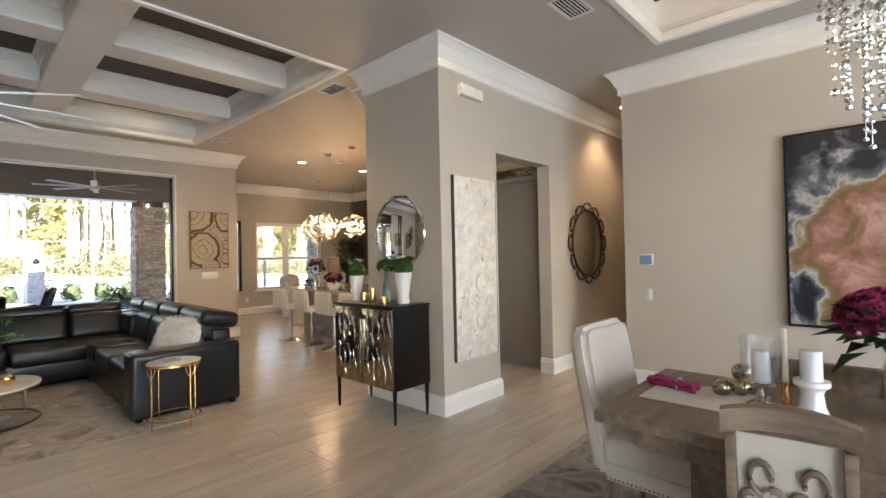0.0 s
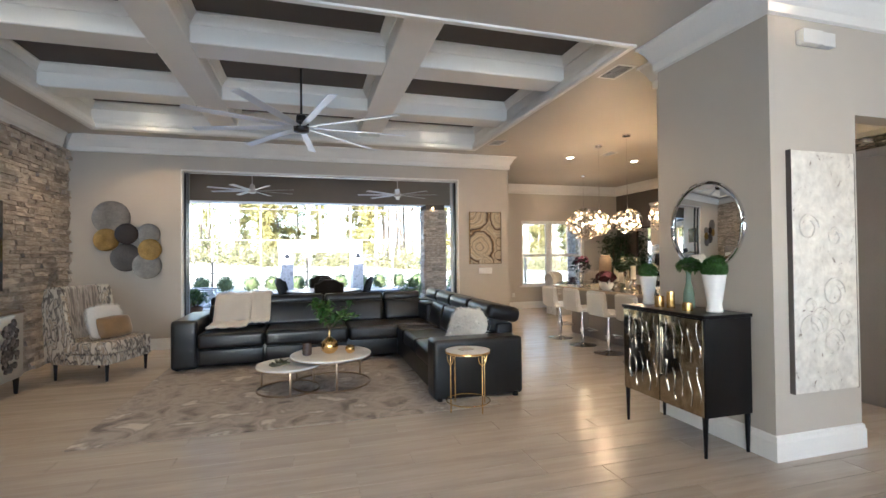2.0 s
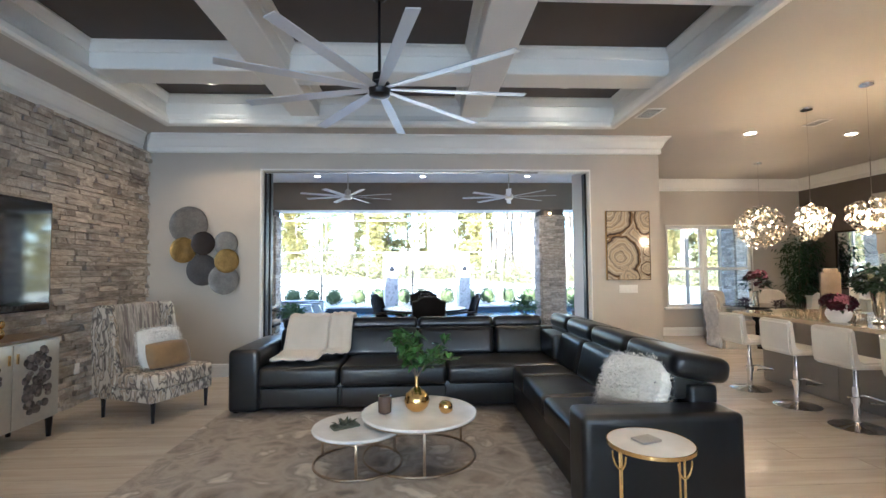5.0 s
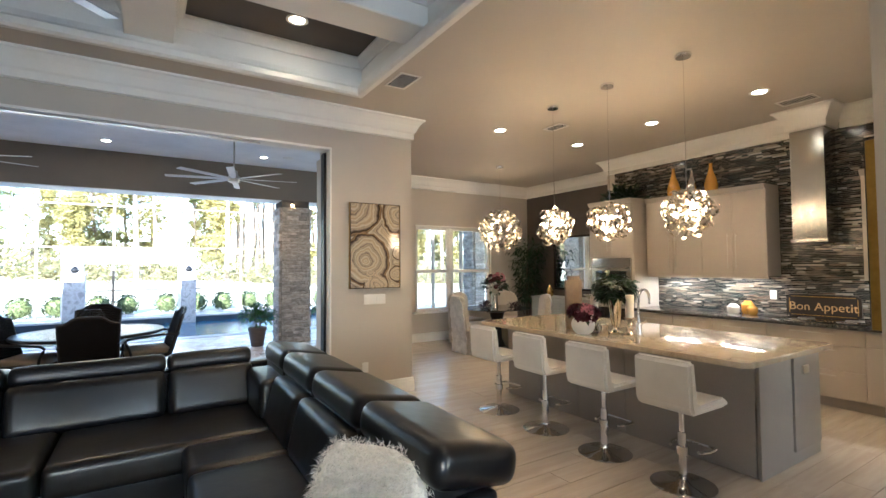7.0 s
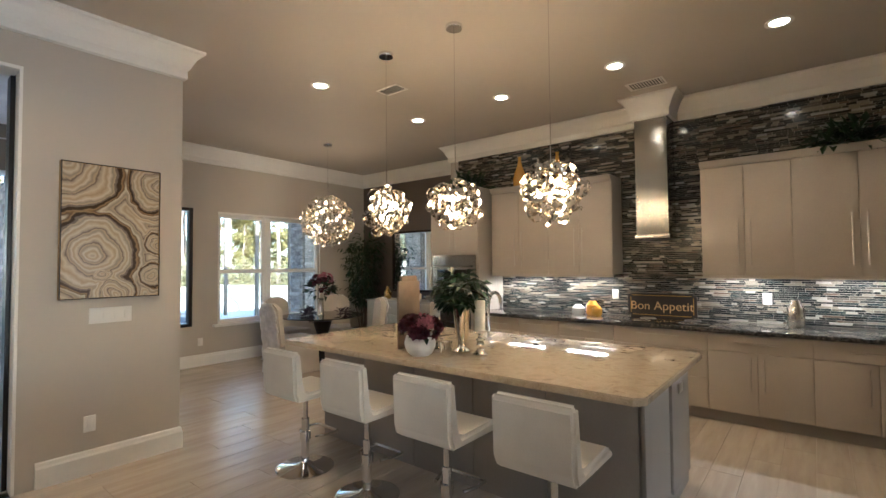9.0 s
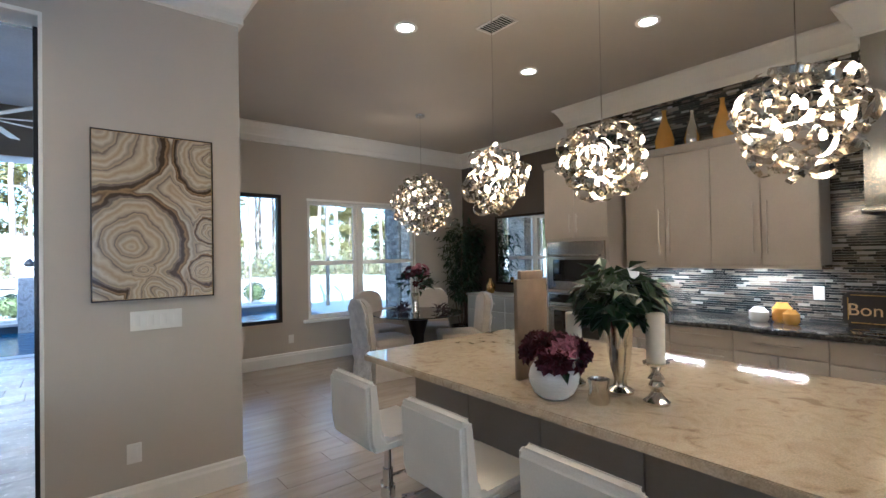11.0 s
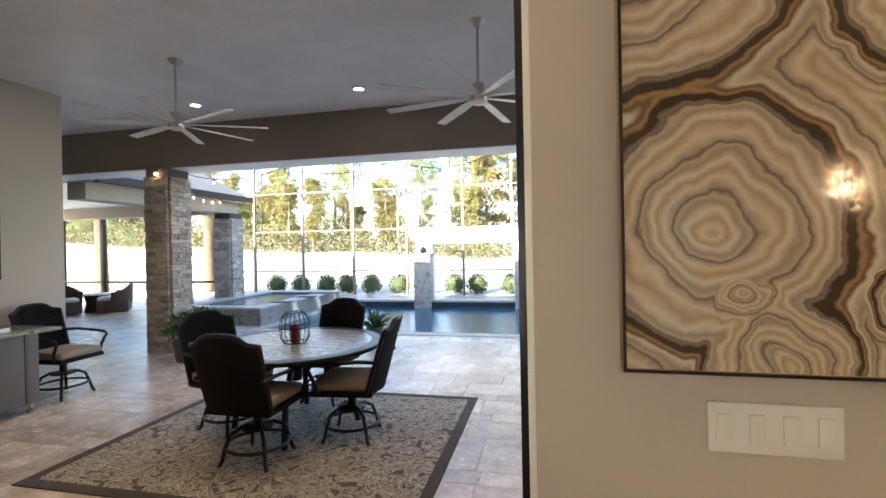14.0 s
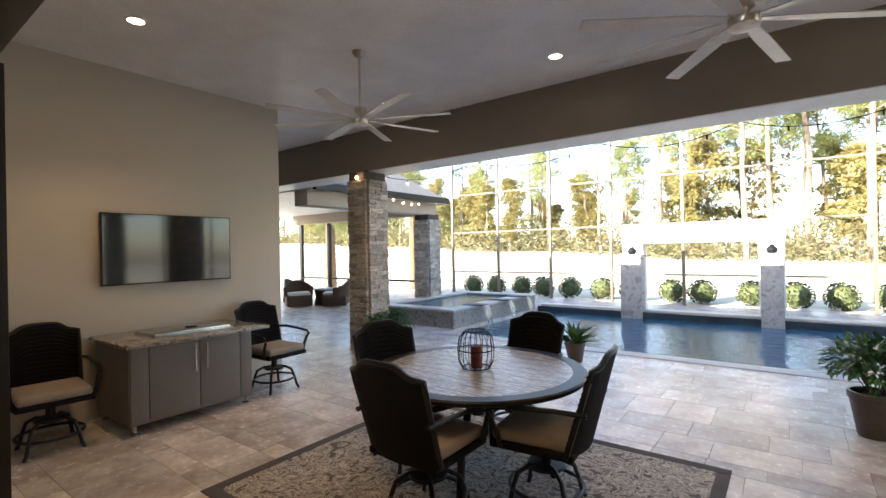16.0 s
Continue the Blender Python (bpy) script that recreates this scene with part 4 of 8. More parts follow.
def side_table():
    t = thing("side_table", (0.93, 4.48, 0), 0, "round white marble side table on thin brass legs", "side table")
    h, r = 0.54, 0.218
    part("tabletop", lathe(B(), [(0, h - .02), (r - .01, h - .02), (r - .01, h), (0, h)], 40), M_MARBLE, t)
    part("rim", lathe(B(), [(r - .011, h - .018), (r - .003, h - .018), (r - .003, h + .001), (r - .008, h + .001), (r - .008, h - .004), (r - .011, h - .018)], 40), M_BRASS, t)
    part("base_ring", tube(B(), circle(r * .93, 0.075, 40), 0.005, 6, True), M_BRASS, t)
    for a in (20, 110, 200, 290):
        c, s = math.cos(radians(a)), math.sin(radians(a))
        part("leg", rod(B(), (c * r * .93, s * r * .93, 0), (c * r * .93, s * r * .93, h - .02), 0.006, n=8), M_BRASS, t)
        u = Vector((-s, c, 0))
        pts = [Vector((c * r * .95, s * r * .95, h - .03)) + u * (.045 * math.cos(radians(q))) - Vector((0, 0, .075 * math.sin(radians(q)))) for q in range(0, 181, 20)]
        part("loop", tube(B(), pts, 0.005, 6), M_BRASS, t)


side_table()
single("notebook", box(B(), -.06, .06, -.045, .045, 0, .012, .003), mat("grey_cloth_cover", (0.38, 0.36, 0.33), 0.8, fine=150, bump=0.2), "small grey book on the side table", "book", (0.91, 4.48, 0.544), 20)

M_PRINT = patches("brush_print_fabric", [(0.0, (0.62, 0.56, 0.46)), (0.42, (0.60, 0.54, 0.44)), (0.46, (0.27, 0.23, 0.19)), (0.51, (0.09, 0.075, 0.065)), (0.55, (0.56, 0.50, 0.41)), (0.61, (0.33, 0.25, 0.17)), (0.68, (0.60, 0.54, 0.44))], 7.5, 0.9, 1.5, 0.4, stretch=(2.2, 2.2, 0.9), bump=0.3, fine=250)
M_STRIPE = patches("grey_stripe_fabric", [(0.40, (0.30, 0.26, 0.22)), (0.5, (0.47, 0.42, 0.35)), (0.6, (0.20, 0.17, 0.15))], 9, 0.9, 2, 0.2, stretch=(5, 1, 0.4), bump=0.3, fine=250)


def armchair(x, y, rz):
    c = thing("armchair", (x, y, 0), rz, "wingback slipper armchair in cream, black and brown brush-print fabric", "armchair", "print armchairs")
    part("seat", box(B(), -.36, .36, -.38, .30, 0.30, 0.46, 0.05, 4), M_PRINT, c)
    part("seat_base", box(B(), -.355, .355, -.37, .34, 0.19, 0.305, 0.02, 2), M_PRINT, c)
    bm = box(B(), -.29, .29, -.07, .07, -.34, .34, 0.05, 4)
    bmesh.ops.transform(bm, matrix=Matrix.Translation((0, .33, 0.76)) @ Matrix.Rotation(radians(-9), 4, "X"), verts=bm.verts)
    part("backrest", bm, M_STRIPE, c, "grey striped inner back")
    for sx in (-1, 1):
        bm = B()
        prof = [(.42, .22), (.12, .24), (.05, .47), (.10, .60), (.16, .95), (.20, 1.10), (.42, 1.10), (.46, .9)]
        prism(bm, prof, -.035, .035)
        bmesh.ops.transform(bm, matrix=Matrix.Translation((sx * .335, 0, 0)) @ Matrix(((0, 0, 1, 0), (1, 0, 0, 0), (0, 1, 0, 0), (0, 0, 0, 1))), verts=bm.verts)
        bmesh.ops.bevel(bm, geom=list(bm.edges), offset=0.022, segments=3, affect="EDGES")
        part("wing", bm, M_PRINT, c)
        for yy in (-.33, .32):
            part("leg", rod(B(), (sx * .31, yy, 0), (sx * .31, yy, 0.20), 0.018, 0.03, 4), M_BLACK, c)
    part("outer_back", box(B(), -.33, .33, .40, .45, .2, 1.06, 0.02, 2), M_PRINT, c)


armchair(-2.97, 7.08, 69)
armchair(-2.94, 4.0, 113)
pillow("fur_pillow", (-2.93, 7.06, 0.66), -14, 66, 0.46, 0.38, 0.15, M_FUR, "white faux fur pillow on the print armchair", 0.018, 9)
pillow("lumbar_pillow", (-2.80, 6.98, 0.60), -18, 62, 0.46, 0.26, 0.13, M_TANC, "bronze satin lumbar pillow on the print armchair", 0, 10)
pillow("fur_pillow", (-2.98, 3.86, 0.67), -12, 108, 0.46, 0.42, 0.17, M_FUR, "white faux fur pillow on the print armchair", 0.03, 11)
pillow("round_pillow", (-2.79, 4.0, 0.60), -14, 113, 0.30, 0.30, 0.16, M_TANC, "bronze satin pillow on the print armchair", 0, 12)

M_CONS = mat("champagne_console_paint", (0.46, 0.43, 0.37), 0.32, 0.35, var=0.1, fine=30, bump=0.04)
M_AGATED = mat("dark_agate_slices", (0.035, 0.032, 0.034), 0.2, col2=(0.20, 0.17, 0.15), scale=18, fine=60, var=0.3, bump=0.2, island=0.4)


def media_console():
    c = thing("media_console", (-3.68, 5.5, 0), 0, "champagne media console with dark agate inlaid doors", "console")
    part("body", box(B(), -.21, .195, -.97, .95, 0.17, 0.86, 0.006), M_CONS, c)
    part("top", box(B(), -.22, .22, -.98, .96, 0.86, 0.885, 0.006), mat("walnut_top", (0.14, 0.09, 0.05), 0.35, var=0.2, stretch=(8, 1, 8), fine=14), c, "brown wooden top")
    rnd = random.Random(3)
    for k in range(4):
        a = -.96 + k * .476
        d = part("door", box(B(), .196, .214, a + .006, a + .47, 0.185, 0.85, 0.004), M_CONS, c)
        bm = B()
        for i in range(70):
            zz = rnd.uniform(-.27, .27)
            w = .13 * math.sqrt(max(0, 1 - (zz / .29) ** 2))
            yy = rnd.uniform(-w, w)
            rod(bm, (.213, a + .235 + yy, .52 + zz), (.225 + rnd.uniform(0, .008), a + .235 + yy, .52 + zz), rnd.uniform(.018, .035), n=8)
        tagged(part("agate_inlay", bm, M_AGATED, d), "dark agate slices", kind="stuff")
        part("handle", box(B(), .214, .226, a + (.43 if k % 2 == 0 else .03), a + (.445 if k % 2 == 0 else .045), .70, .78, .002), M_BRASS, c)
    for y in (-.9, .9):
        for x in (-.17, .17):
            part("leg", rod(B(), (x, y, 0), (x, y, .172), .018, .03, 8), M_BLACK, c)


media_console()


def television(name, m, w, h, label, ior=1.6):
    t = new(name)
    t.matrix_world = m
    tagged(t, label, "television")
    part("bezel", box(B(), -.02, .025, -w / 2, w / 2, -h / 2, h / 2, 0.006), M_BLACK, t)
    part("screen", box(B(), .0255, .027, -w / 2 + .012, w / 2 - .012, -h / 2 + .016, h / 2 - .012), mat("tv_glass", (0.006, 0.006, 0.007), 0.06, var=0.1, bump=0.0, rvar=0.02, ior=ior), t, "glossy black screen")
    part("wall_mount", box(B(), -.06, -.02, -.2, .2, -.15, .15), M_BLACK, t)


television("wall_television", pose(-3.85, 5.83, 1.59), 1.90, 1.03, "large black flat television on the stone wall", 2.1)

single("candle_jar", lathe(B(), [(0, 0), (.05, 0), (.055, .01), (.055, .11), (.05, .115), (0, .115)], 24), M_BRASS, "gold candle jar on the media console", "candle", (-3.68, 5.0, .885))
cup("pillar_candle", -3.68, 5.0, 1.0, [(0, 0), (.045, 0), (.045, .04), (.04, .045), (0, .04)], M_CANDLE, "white wax candle in a gold jar", "candle")
bm = B()
rr = random.Random(7)
for k in range(5):
    ball(bm, (rr.uniform(-.06, .06), -.08 + k * .04, .03), .03, (1, 1, 1), 2)
single("gold_ornament", bm, M_BRASS, "cluster of gold balls on the media console", "ornament", (-3.66, 5.18, .885))


def flowers(bm, rnd, c, r, n, size, material=None):
    for k in range(n):
        d = rdir(rnd, -.35)
        p = Vector(c) + Vector((d.x * r[0], d.y * r[1], d.z * r[2]))
        u = d.orthogonal().normalized()
        w = d.cross(u)
        for m, tilt, ln in ((4, .25, .70), (6, .75, .85), (8, 1.25, .95)):
            for j in range(m):
                a = 6.283 * (j + rnd.uniform(-.2, .2)) / m + tilt
                out = u * math.cos(a) + w * math.sin(a)
                e = d * math.cos(tilt) + out * math.sin(tilt)
                leaf(bm, p + out * size * .12, e, out.cross(d) * .2 + d, size * ln * rnd.uniform(.9, 1.1), size * .42)


def bouquet(name, at, rz, pot, potmat, blooms, leafn, label, cat="flowers"):
    v = thing(name, at, rz, label, cat)
    part("vase", lathe(B(), pot, 26), potmat, v)
    rnd = random.Random(int(abs(at[0] * 100)) + 5)
    for material, c, r, n, size in blooms:
        bm = B()
        flowers(bm, rnd, c, r, n, size)
        tagged(part("blossom", bm, material, v), kind="stuff")
    if leafn:
        bm = B()
        for k in range(leafn[0]):
            d = rdir(rnd, -.2)
            leaf(bm, Vector(leafn[1]) + Vector((d.x * leafn[2], d.y * leafn[2], d.z * leafn[2] * .6)), d, Vector((0, 0, 1)), leafn[3] * rnd.uniform(.7, 1.2), leafn[3] * .3)
        tagged(part("leaves", bm, M_DKLEAF, v), kind="stuff")


bouquet("flower_box", (-3.66, 5.62, .885), 0, [(0, 0), (.07, 0), (.075, .07), (.065, .07), (0, .06)], M_LINEN, [(M_BURG, (0, 0, .13), (.10, .11, .07), 16, .05), (M_PINK, (.06, .04, .13), (.05, .05, .05), 7, .05)], None, "burgundy and pink flowers in a low box on the media console")
single("gold_figure", ball(ball(B(), (0, 0, .05), .05, (1, .6, 1), 2), (0, .03, .12), .03, (.8, .8, 1.2), 2), M_BRASS, "small gold sculpture on the media console", "ornament", (-3.66, 6.05, .885))


def disc_art():
    w = thing("wall_discs", (0, 8.60, 0), 0, "cluster of grey, gold and black metal discs on the wall", "wall art")
    rows = ((-3.40, 2.06, .26, 0, .03), (-3.46, 1.72, .175, 1, .05), (-3.18, 1.81, .16, 2, .085), (-2.90, 1.81, .165, 0, .03), (-2.87, 1.57, .165, 1, .07), (-3.20, 1.45, .215, 3, .045), (-2.91, 1.32, .205, 0, .06))
    gm = (mat("grey_hammered_metal", (0.23, 0.215, 0.19), 0.4, 0.5, var=0.25, scale=10, fine=60, bump=0.3), mat("gold_leaf_metal", (0.30, 0.19, 0.055), 0.4, 0.7, var=0.3, scale=12, fine=60, bump=0.3), mat("black_brown_metal", (0.035, 0.025, 0.02), 0.4, 0.4, var=0.3, fine=60, bump=0.3), mat("dark_grey_metal", (0.10, 0.09, 0.08), 0.45, 0.5, var=0.3, fine=60, bump=0.3))
    for x, z, r, k, off in rows:
        bm = B()
        lathe(bm, [(0, .012), (r * .3, .01), (r * .85, .0), (r, .012), (r, .016), (r * .85, .006), (r * .3, .016), (0, .018)], 40)
        bmesh.ops.transform(bm, matrix=Matrix.Translation((x, -off, z)) @ Matrix.Rotation(radians(90), 4, "X"), verts=bm.verts)
        part("disc", bm, gm[k], w)
        part("stem", rod(B(), (x, -off + .004, z), (x, 0, z), .006, n=6), M_BLACK, w)


disc_art()


def framed(name, m, w, h, d, fm, am, label, fw=0.008, cat="picture"):
    f = new(name)
    f.matrix_world = m
    tagged(f, label, cat)
    bm = B()
    for a in ((-w / 2, -w / 2 + fw, -h / 2, h / 2), (w / 2 - fw, w / 2, -h / 2, h / 2), (-w / 2 + fw, w / 2 - fw, -h / 2, -h / 2 + fw), (-w / 2 + fw, w / 2 - fw, h / 2 - fw, h / 2)):
        box(bm, a[0], a[1], -d, 0, a[2], a[3], 0.002, 1)
    part("frame", bm, fm, f)
    lip = B()
    for a in ((-w / 2, -w / 2 + fw * .9, -h / 2, h / 2), (w / 2 - fw * .9, w / 2, -h / 2, h / 2), (-w / 2 + fw * .9, w / 2 - fw * .9, -h / 2, -h / 2 + fw * .9), (-w / 2 + fw * .9, w / 2 - fw * .9, h / 2 - fw * .9, h / 2)):
        box(lip, a[0], a[1], -d - .003, -d, a[2], a[3])
    part("front_lip", lip, M_BRZ, f, "dark front edge")
    part("canvas", box(B(), -w / 2 + fw, w / 2 - fw, -d + .006, -.001, -h / 2 + fw, h / 2 - fw), am, f)
    return f


M_GOLDF = mat("antique_gold_frame", (0.50, 0.31, 0.07), 0.35, 0.8, var=0.2, fine=40, bump=0.1)
framed("agate_art", pose(2.715, 8.599, 1.755), 0.63, 0.985, 0.045, M_GOLDF, M_AGATE, "framed glossy agate print in grey, cream and gold")
framed("gold_frame_picture", pose(3.14, 4.201, 1.63, 0, 0, 180), 0.40, 0.76, 0.05, M_GOLDF, M_AGATE, "gold framed picture hung on the kitchen side of the wall block")


def plate(x, y, z, w, h, face, label, cat, n=1):
    t = thing(cat.replace(" ", "_"), (x, y, z), {"s": 0, "w": -90, "e": 90}[face], label, cat)
    part("cover", box(B(), -w / 2, w / 2, -.007, 0, -h / 2, h / 2, .003), M_PLATE, t)
    for i in range(n):
        xx = (i - (n - 1) / 2) * w / n
        part("rocker", box(B(), xx - .016, xx + .016, -.011, -.007, -h * .28, h * .28, .002), M_PLATE, t)


plate(2.72, 8.6, 1.135, .27, .115, "s", "white wall switch plate under the agate print", "light switch", 4)
plate(2.60, 8.6, 0.36, .075, .115, "s", "white wall outlet near the floor", "power outlet")
plate(4.72, 11.7, 0.36, .075, .115, "s", "white wall outlet near the floor", "power outlet")
plate(4.55, 1.74, 0.96, .075, .12, "w", "white wall light switch", "light switch", 1)
plate(-3.93, 7.3, 0.40, .075, .115, "e", "white outlet on the stone wall", "power outlet")
th = thing("thermostat", (4.55, 1.76, 1.32), -90, "blue lit thermostat on the dining wall", "thermostat")
part("body", box(B(), -.075, .075, -.022, 0, -.06, .06, .006), M_PLATE, th)
part("display", box(B(), -.06, .06, -.0235, -.022, -.045, .045), glow("blue_display", (0.16, 0.22, 0.36), 0.03), th)


def fan(x, y, top, hub, r, nb, bladem, bodym, label, a0, w0, droop=0.0):
    f = thing("ceiling_fan", (x, y, 0), 0, label, "ceiling fan", "ceiling fans")
    part("canopy", lathe(B(), [(0, top - .06), (.03, top - .06), (.065, top - .03), (.075, top), (0, top)], 24), bodym, f)
    part("downrod", rod(B(), (0, 0, hub + .05), (0, 0, top - .05), .013, n=10), bodym, f)
    part("motor", lathe(B(), [(0, hub - .06), (.075, hub - .06), (.085, hub - .04), (.085, hub + .03), (.06, hub + .045), (.055, hub + .11), (.02, hub + .13), (0, hub + .13)], 28), bodym, f)
    part("cap", lathe(B(), [(0, hub - .085), (.05, hub - .082), (.085, hub - .066), (.085, hub - .060), (0, hub - .060)], 28), M_PLATE if nb == 8 else bodym, f)
    for k in range(nb):
        a = radians(a0 + 360 * k / nb)
        bm = B()
        n = 6
        rows = []
        for i in range(n + 1):
            u = .09 + (r - .09) * i / n
            w = w0 * (0.55 + .45 * min(1, i / 1.5))
            rows.append([bm.verts.new((u, s * w, hub - .02 + s * w * .14 - droop * (i / n) ** 2 + zz)) for zz in (0, .008) for s in (-1, 1)])
        for p, q in zip(rows, rows[1:]):
            for i0, i1 in ((0, 1), (3, 2), (2, 0), (1, 3)):
                bm.faces.new((p[i0], p[i1], q[i1], q[i0]))
        bm.faces.new((rows[-1][0], rows[-1][1], rows[-1][3], rows[-1][2]))
        bm.faces.new((rows[0][0], rows[0][2], rows[0][3], rows[0][1]))
        bmesh.ops.transform(bm, matrix=Matrix.Rotation(a, 4, "Z"), verts=bm.verts)
        part("blade", bm, bladem, f)


M_BLADE = mat("silver_grey_blade", (0.68, 0.70, 0.74), 0.32, 0.5, var=0.05, bump=0.02)
fan(-0.57, 5.85, 3.70, 2.92, 1.22, 9, M_BLADE, M_BRZ, "large nickel ceiling fan with nine slim blades", 4, .045)


def vent(x, y, z, w, d, label="white louvred ceiling air vent", m=None):
    v = thing("air_vent", (x, y, z), 0, label, "air vent", "ceiling vents")
    bm = B()
    for a in ((-w / 2, w / 2, -d / 2, -d / 2 + .02), (-w / 2, w / 2, d / 2 - .02, d / 2), (-w / 2, -w / 2 + .02, -d / 2 + .02, d / 2 - .02), (w / 2 - .02, w / 2, -d / 2 + .02, d / 2 - .02)):
        box(bm, *a, -.008, 0, .002, 1)
    part("frame", bm, m or M_PLATE, v)
    part("backing", box(B(), -w / 2 + .02, w / 2 - .02, -d / 2 + .02, d / 2 - .02, -.002, 0), M_BLACK, v)
    k = int((d - .04) / .025)
    for i in range(k):
        yy = -d / 2 + .032 + i * (d - .06) / max(1, k - 1)
        bm = box(B(), -w / 2 + .02, w / 2 - .02, -.008, .008, -.0015, .0015)
        bmesh.ops.transform(bm, matrix=Matrix.Translation((0, yy, -.006)) @ Matrix.Rotation(radians(25), 4, "X"), verts=bm.verts)
        part("slat", bm, m or M_PLATE, v)


vent(2.55, 7.54, H, .22, .36)
vent(2.58, 4.45, H, .22, .36)
vent(2.91, 1.69, H, .36, .22)
vent(6.50, 5.76, H, .22, .36)
vent(4.95, 7.85, H, .18, .30)


def mirrored_cabinet():
    c = thing("mirrored_cabinet", (2.33, 3.37, 0), 0, "black lacquer cabinet with antiqued mirror doors on tapered legs", "cabinet")
    part("body", box(B(), -.20, .21, -.425, .43, .28, .965, .004), M_BLACK, c)
    part("top", box(B(), -.215, .215, -.435, .44, .965, .99, .005), M_BLACK, c)
    am = patches("antiqued_mirror", [(0.34, (0.20, 0.165, 0.11)), (0.5, (0.40, 0.35, 0.26)), (0.66, (0.28, 0.235, 0.16))], 5, 0.09, 4, 0.8, bump=0.03)
    am.node_tree.nodes["Principled BSDF"].inputs["Metallic"].default_value = 1.0
    for k in range(2):
        a = -.42 + k * .42
        d = part("door", box(B(), -.214, -.20, a + .004, a + .416, .285, .955, .003), am, c, "antiqued mirror door")
        for row in range(2):
            for i in range(5):
                y, z = a + .05 + i * .076, .93 - row * .31 - (i % 2) * .05
                bm = tube(B(), [(-.217, y + .010 * math.sin(j * .5 + i) - .002 * j, z - j * .019) for j in range(13)], .0028, 6)
                for j in range(0, 13, 2):
                    ball(bm, (-.219, y + .010 * math.sin(j * .5 + i) - .002 * j, z - j * .019), .0052, sub=1)
                part("bead_strand", bm, M_CHROME, d, "wavy strand of clear beads")
        part("pull", box(B(), -.224, -.214, a + (.39 if k == 0 else .012), a + (.408 if k == 0 else .03), .50, .86, .003), M_SILVER, d)
    for x in (-.185, .19):
        for y in (-.40, .41):
            part("leg", rod(B(), (x, y, 0), (x, y, .285), .011, .02, 8), M_BLACK, c)


mirrored_cabinet()


def round_mirror(x, y, z, r, rz, label):
    m = thing("round_mirror", (x, y, z), rz, label, "mirror")
    bm = tube(B(), [(0, p[0], p[1]) for p in circle(r, 0, 64)], .014, 8, True)
    part("frame", bm, M_CHROME, m)
    bm = B()
    lathe(bm, [(0, .0), (r - .03, .0), (r - .005, -.004), (r - .005, -.01), (0, -.01)], 64)
    bmesh.ops.transform(bm, matrix=Matrix.Rotation(radians(-90), 4, "Y"), verts=bm.verts)
    part("glass", bm, M_MIRROR, m)


round_mirror(2.545, 3.335, 1.64, 0.345, 0, "round chrome framed wall mirror above the black cabinet")


def boxwood(x, y, z, s, label, pot=True):
    t = thing("potted_boxwood", (x, y, z), 0, label, "plant", "potted boxwoods")
    h = .24 * s
    part("pot", lathe(B(), [(0, 0), (.045 * s, 0), (.05 * s, .01), (.042 * s, .05 * s), (.07 * s, h), (.062 * s, h), (.058 * s, h - .02), (0, h - .02)], 26), M_WHITE, t, "white ceramic pot")
    rnd = random.Random(int(y * 100))
    bm = B()
    ball(bm, (0, 0, h + .035 * s), .062 * s, (1, 1, .85), 2)
    for k in range(900):
        d = rdir(rnd, -.4)
        leaf(bm, Vector((d.x * .065 * s, d.y * .065 * s, h + .04 * s + d.z * .058 * s)), d + rdir(rnd) * .9, Vector((0, 0, 1)), .022 * s, .006 * s)
    tagged(part("leaves", bm, M_LEAF, t, "clipped green leaves"), kind="stuff")


boxwood(2.36, 3.08, .99, 1.15, "clipped boxwood ball in a tall white pot on the cabinet")
boxwood(2.32, 3.72, .99, 1.0, "clipped boxwood ball in a white pot on the cabinet")
bm = lathe(B(), [(0, 0), (.04, 0), (.045, .01), (.04, .12), (.02, .2), (.018, .27), (.023, .29), (.015, .29), (0, .2)], 22)
single("green_bottle", bm, mat("sage_green_glass", (0.36, 0.52, 0.40), 0.1, var=0.1, bump=0.0, trans=0.5), "pale green glass bottle vase on the cabinet", "vase", (2.40, 3.36, .99))
bm = B()
rr = random.Random(12)
for k in range(380):
    d = rdir(rr, -.3)
    leaf(bm, Vector((d.x * .06, d.y * .06, .02 + d.z * .04)), d + rdir(rr) * .6, Vector((0, 0, 1)), .04, .012)
single("green_foliage", bm, M_LEAF, "tuft of green foliage in the glass bottle", "plant", (2.40, 3.36, 1.30), kind="stuff")
for q in ((2.24, 3.50, .09, .035), (2.28, 3.42, .13, .03), (2.25, 3.22, .06, .035)):
    single("gold_votive", lathe(B(), [(0, 0), (q[3], 0), (q[3] * 1.05, .01), (q[3], q[2]), (q[3] * .85, q[2]), (q[3] * .8, .02), (0, .02)], 20), M_BRASS, "small gold candle votive on the cabinet", "candle holder", (q[0], q[1], .99), group="gold votives")

